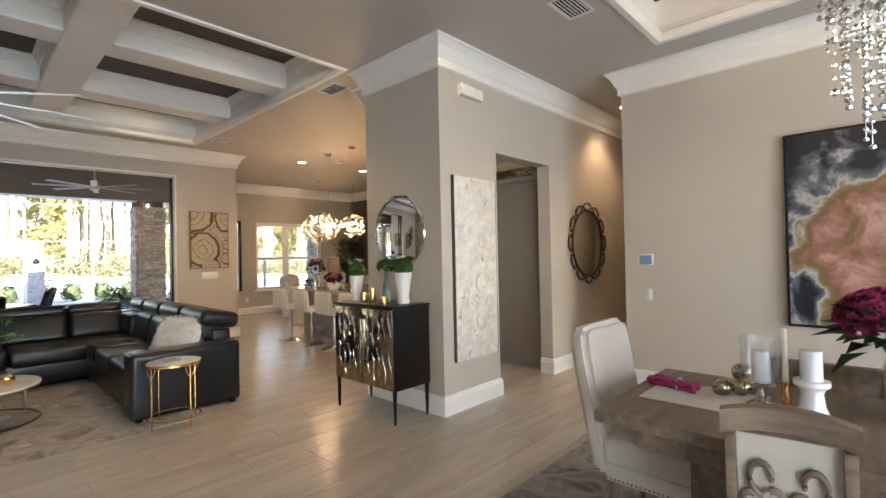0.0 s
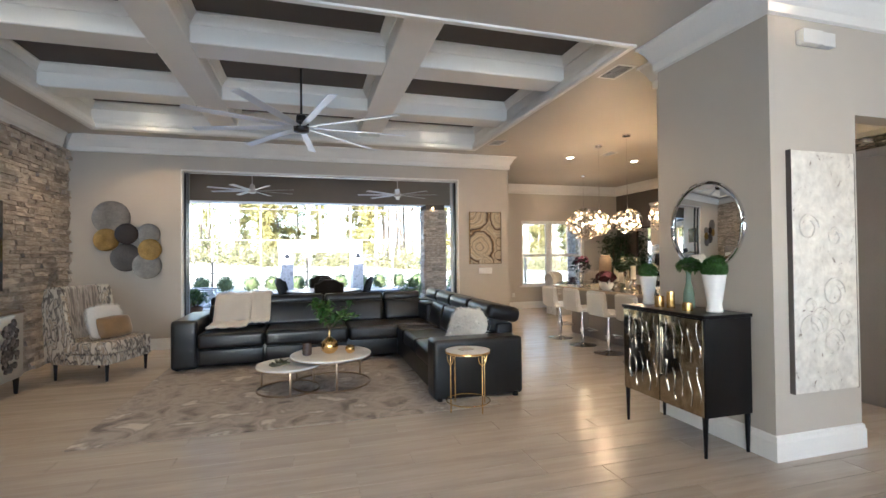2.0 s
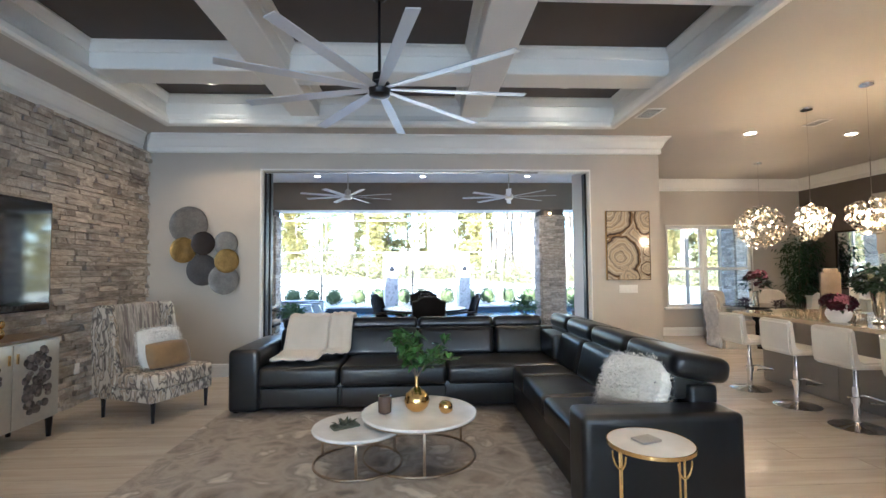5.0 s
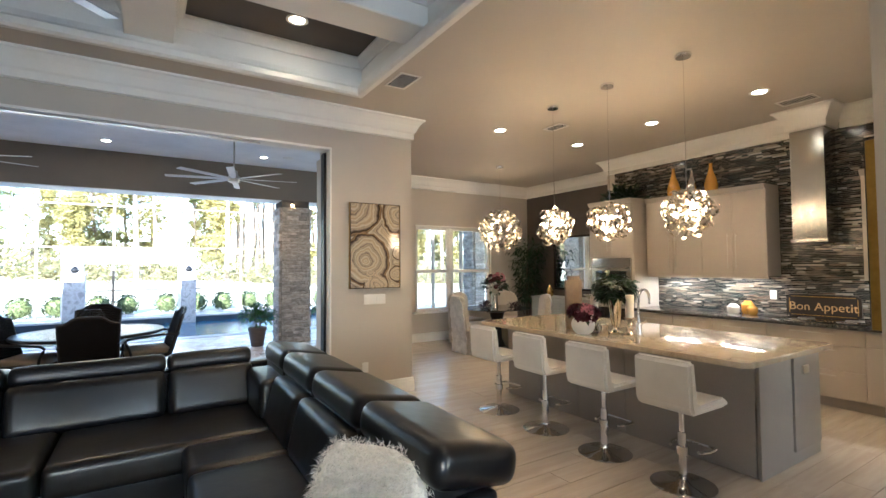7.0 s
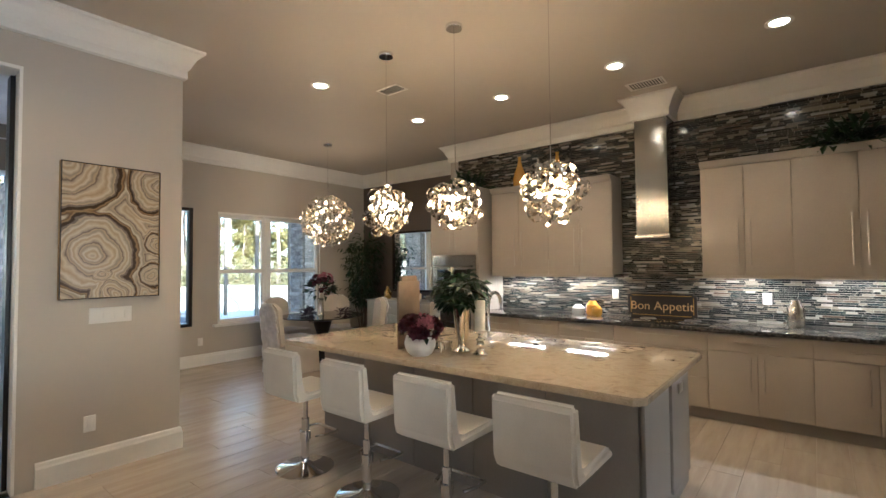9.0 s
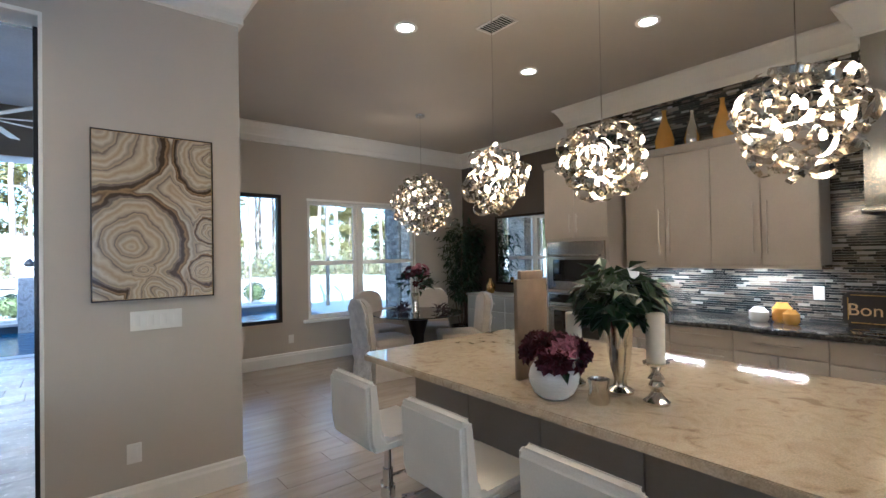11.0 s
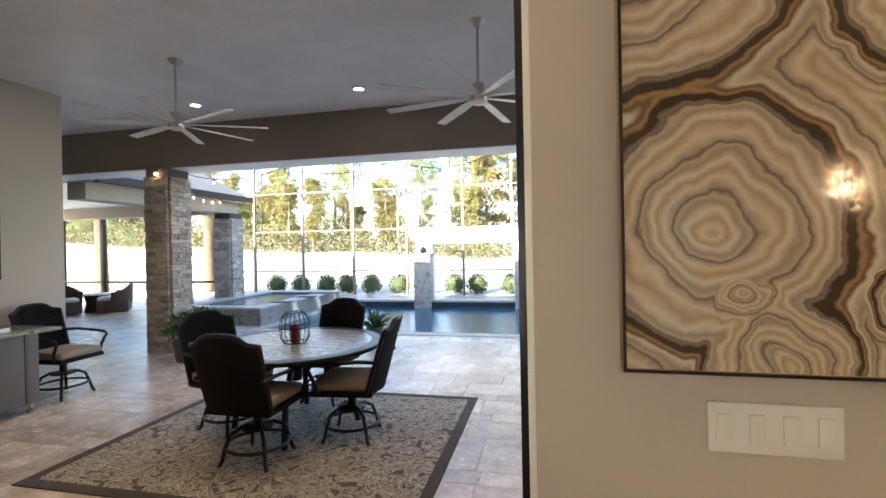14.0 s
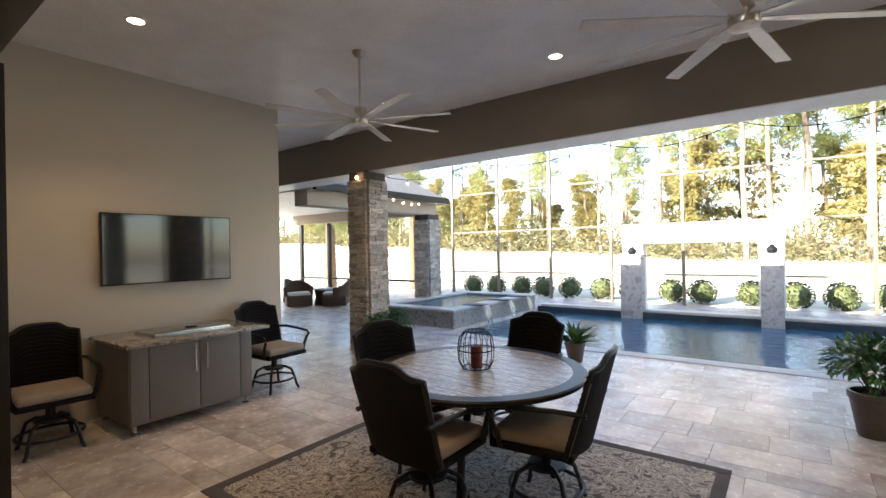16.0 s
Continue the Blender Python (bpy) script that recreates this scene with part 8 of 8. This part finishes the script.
def ground():
    bm = B()
    xs = [-400, -200, -120, -80] + [-60 + 3 * i for i in range(41)] + [80, 120, 200, 400]
    ys = [-300, -60, -20, 8.0, 16.0, 23.0] + [24.5 + 2.5 * i for i in range(20)] + [80, 110, 160, 400]
    g = [[bm.verts.new((x, y, (hill(x, min(y, 110)) if y > 24 else P - .62 if abs(x) < 14 and y > 7 else P - .45))) for x in xs] for y in ys]
    for a, b in zip(g, g[1:]):
        for i in range(len(xs) - 1):
            bm.faces.new((a[i], a[i + 1], b[i + 1], b[i]))
    single("ground", bm, M_GRASS, "sunlit pale dormant lawn rising to the trees", "ground", kind="structure")


ground()


def deck():
    d = setting("pavement", box(B(), -14.0, 9.2, 8.86, 16.05, P - .4, P - .008), M_TRAV2, "travertine paved patio floor", "pavement")
    bm = box(B(), -14.0, 9.2, 21.4, 24.2, P - .4, P - .008)
    box(bm, -14.0, -4.05, 16.05, 21.4, P - .4, P - .008)
    setting("pavement_far", bm, M_TRAV2, "pale travertine deck round the pool", "pavement")
    return d


DECK = deck()


def cage():
    c = thing("screen_enclosure", (0, 0, 0), 0, "bronze aluminium pool screen enclosure", "screen enclosure")
    m = mat("bronze_aluminium", (0.19, 0.15, 0.105), 0.5, 0.1, var=0.1, fine=40)
    for k in range(9):
        x = -8.86 + k * 2.06
        part("post", box(B(), x - .04, x + .04, 23.36, 23.46, P, 6.0, .004), m, c)
    for z in (.73, 2.24, 3.70, 5.2):
        part("rail", box(B(), -8.9, 9.2, 23.385, 23.435, z - .025, z + .025, .004), m, c)
    for k in range(5):
        x = -8.86 + k * 4.12
        part("roof_rafter", box(B(), x - .03, x + .03, 15.0, 23.36, 5.9, 6.0), m, c)
    for y in (16.2, 18.0, 20.0, 21.7):
        part("side_post", box(B(), 9.1, 9.2, y - .04, y + .04, P, 6.0), m, c)


cage()


def bush(rnd, r):
    bm = B()
    ball(bm, (0, 0, r * .85), r * .8, (1, 1, .95), 2)
    for k in range(420):
        d = rdir(rnd, -.6)
        leaf(bm, Vector((d.x * r * .85, d.y * r * .85, r * .85 + d.z * r * .8)), d + rdir(rnd) * .7, Vector((0, 0, 1)), r * .24, r * .07)
    return bm


M_HEDGE = mat("clipped_shrub_leaf", (0.10, 0.115, 0.04), 0.7, col2=(0.055, 0.075, 0.025), scale=4, fine=30, var=0.25, bump=0.2, island=0.35)
rb = random.Random(81)
b0 = single("shrub", bush(rb, .40), M_HEDGE, "round clipped green shrub along the pool screen", "shrub", (-8.3, 24.0, P), group="clipped shrubs")
for k in range(1, 17):
    copy_thing(b0, pose(-8.3 + k * 1.02 + rb.uniform(-.12, .12), 24.0 + rb.uniform(-.1, .2), P, 0, 0, rb.uniform(0, 360)) @ Matrix.Scale(1.0, 4))


def spray(bm, c, d, ln, w):
    """One needle tuft or leaf: a narrow kite along d."""
    d = d.normalized()
    u = d.orthogonal().normalized() * w
    m = c + d * ln * .5
    bm.faces.new([bm.verts.new(q) for q in (c, m + u, c + d * ln + Vector((0, 0, -.15 * ln)), m - u)])


def tree_mesh(seed, h, kind):
    rnd = random.Random(seed)
    tr, lf = B(), B()
    p = Vector((0, 0, 0))
    pts = []
    n = 10
    for i in range(n + 1):
        pts.append(p.copy())
        p = p + Vector((rnd.uniform(-.16, .16), rnd.uniform(-.16, .16), h / n))
    r0 = .20 * h / 16
    for i, (a, b) in enumerate(zip(pts, pts[1:])):
        rod(tr, a, b, r0 * (1 - .85 * i / n) + .02, r0 * (1 - .85 * (i + 1) / n) + .02, 8)
    pine = kind == "pine"
    lo = .52 if pine else .20
    nb = 24 if pine else 34
    for k in range(nb):
        u = lo + (.99 - lo) * (k + rnd.random()) / nb
        i = min(n - 1, int(u * n))
        a = pts[i].lerp(pts[i + 1], u * n - i)
        ang = rnd.uniform(0, 6.28)
        f = (u - lo) / (1 - lo)
        ln = h * ((.17 * (1.1 - .75 * f)) if pine else .23 * math.sin(.5 + 2.4 * f)) * rnd.uniform(.55, 1.25)
        d = Vector((math.cos(ang), math.sin(ang), rnd.uniform(-.05, .45) + .4 * f))
        b = a + d * ln
        rod(tr, a, b, .05 * h / 16, .012, 5)
        for q in range(4 if pine else 6):
            c = a.lerp(b, (.55 + .15 * q) if pine else (.35 + .13 * q)) + rdir(rnd) * ln * .16
            R = rnd.uniform(.35, .70) if pine else rnd.uniform(.30, .60)
            for _ in range(44 if pine else 30):
                e = rdir(rnd)
                spray(lf, c + Vector((e.x, e.y, e.z * .6)) * R * rnd.uniform(.25, 1), e + Vector((0, 0, .25)), rnd.uniform(.20, .36), rnd.uniform(.030, .055) if pine else rnd.uniform(.06, .10))
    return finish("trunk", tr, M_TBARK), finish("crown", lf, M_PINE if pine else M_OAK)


# lighter copy of the bark: the sunlight on far trunks is in its colour
M_TBARK = mat("sun_paled_tree_bark", (0.27, 0.21, 0.16), 0.9, var=0.35, scale=2, fine=9, stretch=(3, 3, 0.6), bump=0.6)
# golden oak leaf, likewise lightened with sunlight in the base colour
M_OAK = leafy(mat("sun_paled_oak_leaf", (0.36, 0.30, 0.11), 0.7, col2=(0.24, 0.23, 0.09), scale=0.5, fine=6, var=0.2, bump=0.0, island=0.25))
M_SCRUB = leafy(mat("brown_scrub_leaf", (0.28, 0.23, 0.12), 0.8, col2=(0.17, 0.18, 0.08), scale=0.3, fine=5, var=0.2, bump=0.0, island=0.25))
rt = random.Random(90)
protos = []
for k, (hh, kd) in enumerate(((17.0, "pine"), (15.0, "pine"), (16.0, "pine"), (8.0, "oak"), (10.0, "oak"))):
    tm, cm = tree_mesh(100 + k, hh, kd)
    protos.append((tm, cm, kd))


def tree(x, y, k, rz, s):
    tm, cm, kd = protos[k]
    t = thing("tree", (x, y, hill(x, y) - .1), rz, "tall pine tree beyond the lawn, sunlight put into its colours" if kd == "pine" else "yellowing oak beyond the lawn, sunlight put into its leaf colour", "tree", "trees behind the lawn")
    t.scale = (s, s, s)
    for nm, me in (("trunk", tm), ("crown", cm)):
        o = new(nm, me)
        o.parent = t
    return t


# lower woods to the west, tall pines to the east
for k in range(128):
    x = -66 + k * .92 + rt.uniform(-1.2, 1.2)
    y = 47 + rt.uniform(0, 20) + (4 if k % 3 == 0 else 0)
    east = x > -9
    kk = rt.choice((0, 1, 2, 0, 3, 4) if east else (0, 1, 2, 3, 3, 4, 4))
    tree(x, y, kk, rt.uniform(0, 360), (rt.uniform(.95, 1.30) if kk < 3 else rt.uniform(.8, 1.15)) if east else rt.uniform(.62, .92))


def undergrowth():
    rnd = random.Random(95)
    bm = B()
    for k in range(1000):
        x, y = rnd.uniform(-62, 48), rnd.uniform(46.0, 60)
        z = hill(x, y)
        r = rnd.uniform(.6, 2.6)
        for _ in range(44):
            d = rdir(rnd, -.05)
            spray(bm, Vector((x + d.x * r, y + d.y * r, z + abs(d.z) * r * 1.25)), d + rdir(rnd) * .8, rnd.uniform(.25, .5), rnd.uniform(.06, .11))
    single("undergrowth", bm, M_SCRUB, "mixed brown and green undergrowth at the edge of the woods", "undergrowth", kind="stuff")


undergrowth()


def wing():
    w = thing("lanai_wing", (0, 0, 0), 0, "second covered lanai wing with a shingled hip roof", "building")
    m = mat("brown_grey_shingle", (0.30, 0.27, 0.23), 0.9, var=0.25, scale=4, fine=40, stretch=(1, 6, 1), bump=0.4)
    bm = B()
    e, r = 3.08, 5.6
    c = [(-6.2, 14.6, e), (-6.2, 19.4, e), (-13.2, 19.4, e), (-13.2, 14.6, e), (-9.7, 16.2, r), (-9.7, 14.6, r)]
    v = [bm.verts.new(p) for p in c]
    bm.faces.new((v[0], v[1], v[4], v[5]))
    bm.faces.new((v[1], v[2], v[4]))
    bm.faces.new((v[2], v[3], v[5], v[4]))
    bm.faces.new((v[3], v[0], v[5]))
    part("roof", bm, m, w)
    part("fascia", box(B(), -6.26, -6.14, 14.65, 19.46, 2.93, 3.10, .01), M_BRZ, w, "dark bronze gutter")
    part("fascia", box(B(), -13.2, -6.26, 19.34, 19.46, 2.93, 3.10, .01), M_BRZ, w, "dark bronze gutter")
    part("beam", box(B(), -6.9, -6.45, 14.65, 19.2, 2.62, 2.95, .01), M_STUCCO, w)
    part("beam", box(B(), -13.0, -6.9, 18.9, 19.2, 2.62, 2.95, .01), M_STUCCO, w)
    part("soffit", box(B(), -13.1, -6.3, 14.65, 19.3, 2.95, 3.0), M_PCEIL, w)
    part("back_wall", box(B(), -14.2, -14.0, 8.86, 15.5, P, 3.3), M_STUCCO, w)
    for x, y in ((-9.2, 19.3), (-11.4, 19.3), (-13.0, 19.3), (-13.2, 17.2)):
        part("screen_post", box(B(), x - .06, x + .06, y - .06, y + .06, P, 2.95, .004), M_BRZ, w)
    part("screen_rail", box(B(), -13.0, -6.9, 19.27, 19.33, .62, .68), M_BRZ, w)


wing()


def wicker_armchair(x, y, rz):
    c = thing("wicker_armchair", (x, y, P), rz, "brown wicker lounge chair with a pale cushion", "armchair", "lanai lounge chairs")
    m = mat("brown_wicker", (0.09, 0.045, 0.025), 0.6, var=0.3, fine=90, bump=0.7)
    part("base", box(B(), -.40, .40, -.38, .38, .04, .38, .06, 3), m, c)
    bm = B()
    n = 16
    rows = []
    for i in range(n + 1):
        a = radians(-10 + 200 * i / n)
        hh = .62 + .22 * max(0, math.sin(a)) ** 2
        rows.append([bm.verts.new((math.cos(a) * r, .05 + math.sin(a) * r * .85, z)) for r, z in ((.40, .3), (.46, .3), (.48, hh), (.40, hh))])
    for p, q in zip(rows, rows[1:]):
        for k in range(4):
            bm.faces.new((p[k], p[(k + 1) % 4], q[(k + 1) % 4], q[k]))
    bm.faces.new(rows[0])
    bm.faces.new(rows[-1][::-1])
    part("barrel_back", bm, m, c)
    part("cushion", box(B(), -.33, .33, -.36, .26, .38, .47, .03, 3), M_LINEN, c)
    return c


wa = wicker_armchair(-10.9, 17.6, 60)
copy_thing(wa, pose(-9.9, 18.3, P, 0, 0, -50))
copy_thing(wa, pose(-11.9, 18.3, P, 0, 0, 120))
wt = thing("wicker_table", (-10.7, 18.4, P), 0, "low round outdoor table on the lanai", "table")
part("tabletop", lathe(B(), [(0, .50), (.42, .50), (.42, .53), (0, .53)], 28), M_LINEN, wt)
part("base", lathe(B(), [(0, 0), (.28, 0), (.22, .25), (.28, .5), (0, .5)], 20), mat("brown_table_wicker", (0.09, 0.045, 0.025), 0.6, var=0.3, fine=90, bump=0.7), wt)


def palm(x, y, h, seed):
    t = thing("palm_tree", (x, y, P - .1), 0, "palm tree with a rough brown trunk and arching fronds", "tree", "palms")
    rnd = random.Random(seed)
    part("trunk", lathe(B(), [(0, 0)] + [(.26 - .08 * i / 24 + (.025 if i % 2 else 0), h * i / 24) for i in range(25)] + [(0, h)], 14), mat("palm_bark", (0.22, 0.14, 0.08), 0.9, var=0.3, fine=20, bump=0.8), t)
    lf = B()
    for k in range(24):
        a, el = rnd.uniform(0, 6.28), rnd.uniform(-.3, 1.1)
        d = Vector((math.cos(a) * math.cos(el), math.sin(a) * math.cos(el), math.sin(el)))
        p = Vector((0, 0, h))
        for i in range(14):
            q = p + d * .15
            s = d.cross(Vector((0, 0, 1))).normalized()
            for sg in (-1, 1):
                leaf(lf, p, d * .5 + s * sg, Vector((0, 0, 1)), .45 * (1 - abs(i - 6) / 12), .02)
            p = q
            d = (d + Vector((0, 0, -.075))).normalized()
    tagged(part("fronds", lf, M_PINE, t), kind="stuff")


palm(-11.9, 24.6, 3.4, 1)
palm(-15.2, 22.5, 3.2, 2)

plank_floor()

# ================= pieces of walls, piers and floors =================
M_LEDGE = mat("ledger_stone_piece", (0.54, 0.48, 0.40), 0.85, col2=(0.33, 0.275, 0.22), scale=2.0, fine=9, var=0.28, bump=0.7, rand=0.30, bdist=0.02, detail=7)
M_LEDGE2 = mat("ledger_stone_joined", (0.54, 0.48, 0.40), 0.85, col2=(0.33, 0.275, 0.22), scale=6.0, fine=36, var=0.28, bump=0.7, island=0.30, bdist=0.02, detail=7)
M_BACKST = mat("dark_stone_joint", (0.10, 0.085, 0.07), 0.9, var=0.3, fine=50)
STONES = []
rs = random.Random(200)
for k in range(8):
    bm = box(B(), 0, 1, 0, 1, 0, 1)
    bmesh.ops.subdivide_edges(bm, edges=[e for e in bm.edges if abs(e.verts[0].co.y - e.verts[1].co.y) > .5], cuts=2)
    for v in bm.verts:
        if v.co.x > .5:
            v.co.x += rs.uniform(-.28, .12)
            v.co.z = min(1, max(0, v.co.z + rs.uniform(-.07, .07)))
    STONES.append(finish("stone", bm, M_LEDGE, smooth=False))


def ledger(parent, origin, along, out, length, z0, z1, budget, hmin, hmax, lmin, lmax, dmin, dmax, near, seed):
    """Courses of rough stones: each stone runs along, up, and stands proud by its own depth."""
    rnd = random.Random(seed)
    vs, fs = [], []
    z = z0
    used = 0
    A, O = Vector((*along, 0)), Vector((*out, 0))
    while z < z1 - .01:
        h = min(rnd.uniform(hmin, hmax), z1 - z)
        s = -rnd.uniform(0, lmax * .5)
        while s < length:
            w = rnd.uniform(lmin, lmax)
            a, b = max(s, 0), min(s + w, length)
            if b - a > .02:
                d = rnd.uniform(dmin, dmax)
                p = Vector(origin) + A * (a + .002) + Vector((0, 0, z + .002))
                ww, hh = b - a - .004, h - .004
                if used < budget and near(a, z):
                    m = Matrix.Identity(4)
                    for r in range(3):
                        m[r][0], m[r][1], m[r][2], m[r][3] = O[r] * d, A[r] * ww, (0, 0, 1)[r] * hh, p[r]
                    piece("stone", STONES[rnd.randrange(8)], parent, m)
                    used += 1
                else:
                    k = len(vs)
                    for (u, v_) in ((0, 0), (ww, 0), (ww, hh), (0, hh)):
                        vs.append(p + A * u + Vector((0, 0, v_)) + O * (d * rnd.uniform(.75, 1.1)))
                    for (u, v_) in ((0, 0), (ww, 0), (ww, hh), (0, hh)):
                        vs.append(p + A * u + Vector((0, 0, v_)))
                    fs.append((k, k + 1, k + 2, k + 3))
                    for i in range(4):
                        j = (i + 1) % 4
                        fs.append((k + i, k + 4 + i, k + 4 + j, k + j))
            s += w
        z += h
    if fs:
        me = bpy.data.meshes.new("stonework")
        me.from_pydata(vs, [], fs)
        me.materials.append(M_LEDGE2)
        ob = new("stonework", me)
        ob.parent = parent
        tagged(ob, kind="stuff")
    return used


sw = setting("wall_stone", box(B(), -4.06, -4.0, 2.4, 8.595, 0, H - .24), M_BACKST, "stacked ledger stone accent wall in grey and tan", "wall")
ledger(sw, (-4.0, 2.4, 0), (0, 1), (1, 0), 6.195, 0, H - .25, 300, .040, .075, .12, .42, .03, .085, lambda a, z: a > 4.1 and z > .5, 210)


def pier(x0, x1, y0, y1, z1, budget, seed, label):
    p = single("stone_pier", box(B(), x0 + .05, x1 - .05, y0 + .05, y1 - .05, P - .1, z1), M_BACKST, label, "pier", group="patio stone piers")
    n = ledger(p, (x0 + .05, y0 + .05, P), (1, 0), (0, -1), x1 - x0 - .10, P, z1, budget, .055, .10, .15, .36, .04, .065, lambda a, z: True, seed)
    n += ledger(p, (x1 - .05, y0 + .05, P), (0, 1), (1, 0), y1 - y0 - .10, P, z1, budget - n, .055, .10, .15, .36, .04, .065, lambda a, z: True, seed + 1)
    n += ledger(p, (x0 + .05, y0 + .05, P), (0, 1), (-1, 0), y1 - y0 - .10, P, z1, max(0, budget - n), .055, .10, .15, .36, .04, .065, lambda a, z: True, seed + 2)
    ledger(p, (x0 + .05, y1 - .05, P), (1, 0), (0, 1), x1 - x0 - .10, P, z1, 0, .055, .10, .15, .36, .04, .065, lambda a, z: True, seed + 3)


pier(-4.44, -3.90, 13.95, 14.50, 2.984, 300, 220, "square pier clad in stacked grey stone under the patio beam")
pier(2.86, 3.55, 13.97, 14.68, 2.984, 300, 230, "square pier clad in stacked grey stone under the patio beam")
pier(8.08, 8.50, 14.0, 14.58, 2.984, 60, 240, "square pier clad in stacked grey stone outside the nook")
pier(-6.95, -6.35, 18.7, 19.3, 2.62, 60, 250, "square stone pier of the lanai wing")


def pavers():
    rnd = random.Random(300)
    rest = B()
    shared = {}
    count = 0
    y = 8.87
    while y < 16.0:
        h = rnd.choice((.20, .405, .405, .61))
        h = min(h, 16.04 - y)
        x = -9.0 - rnd.uniform(0, .3)
        while x < 9.1:
            w = rnd.choice((.405, .405, .61, .61, .81))
            if -3.1 < x < 2.7 and y < 14.0 and count < 300:
                key = (round(w, 3), round(h, 3))
                if key not in shared:
                    shared[key] = finish("paver", box(B(), .0012, w - .0012, .0012, h - .0012, -.012, 0, .0015, 1), M_TRAV)
                piece("paver", shared[key], DECK, Matrix.Translation((x, y, P)))
                count += 1
            elif not (3.3 < x + w and y < 11.85 and x > 3.0):
                q = [rest.verts.new((xx, yy, P)) for xx, yy in ((x + .0012, y + .0012), (x + w - .0012, y + .0012), (x + w - .0012, y + h - .0012), (x + .0012, y + h - .0012))]
                rest.faces.new(q)
                q2 = [rest.verts.new(v.co - Vector((0, 0, .01))) for v in q]
                for i in range(4):
                    rest.faces.new((q[i], q2[i], q2[(i + 1) % 4], q[(i + 1) % 4]))
            x += w
        y += h
    tagged(part("pavers", rest, M_TRAV2, DECK, smooth=False), kind="stuff")


pavers()
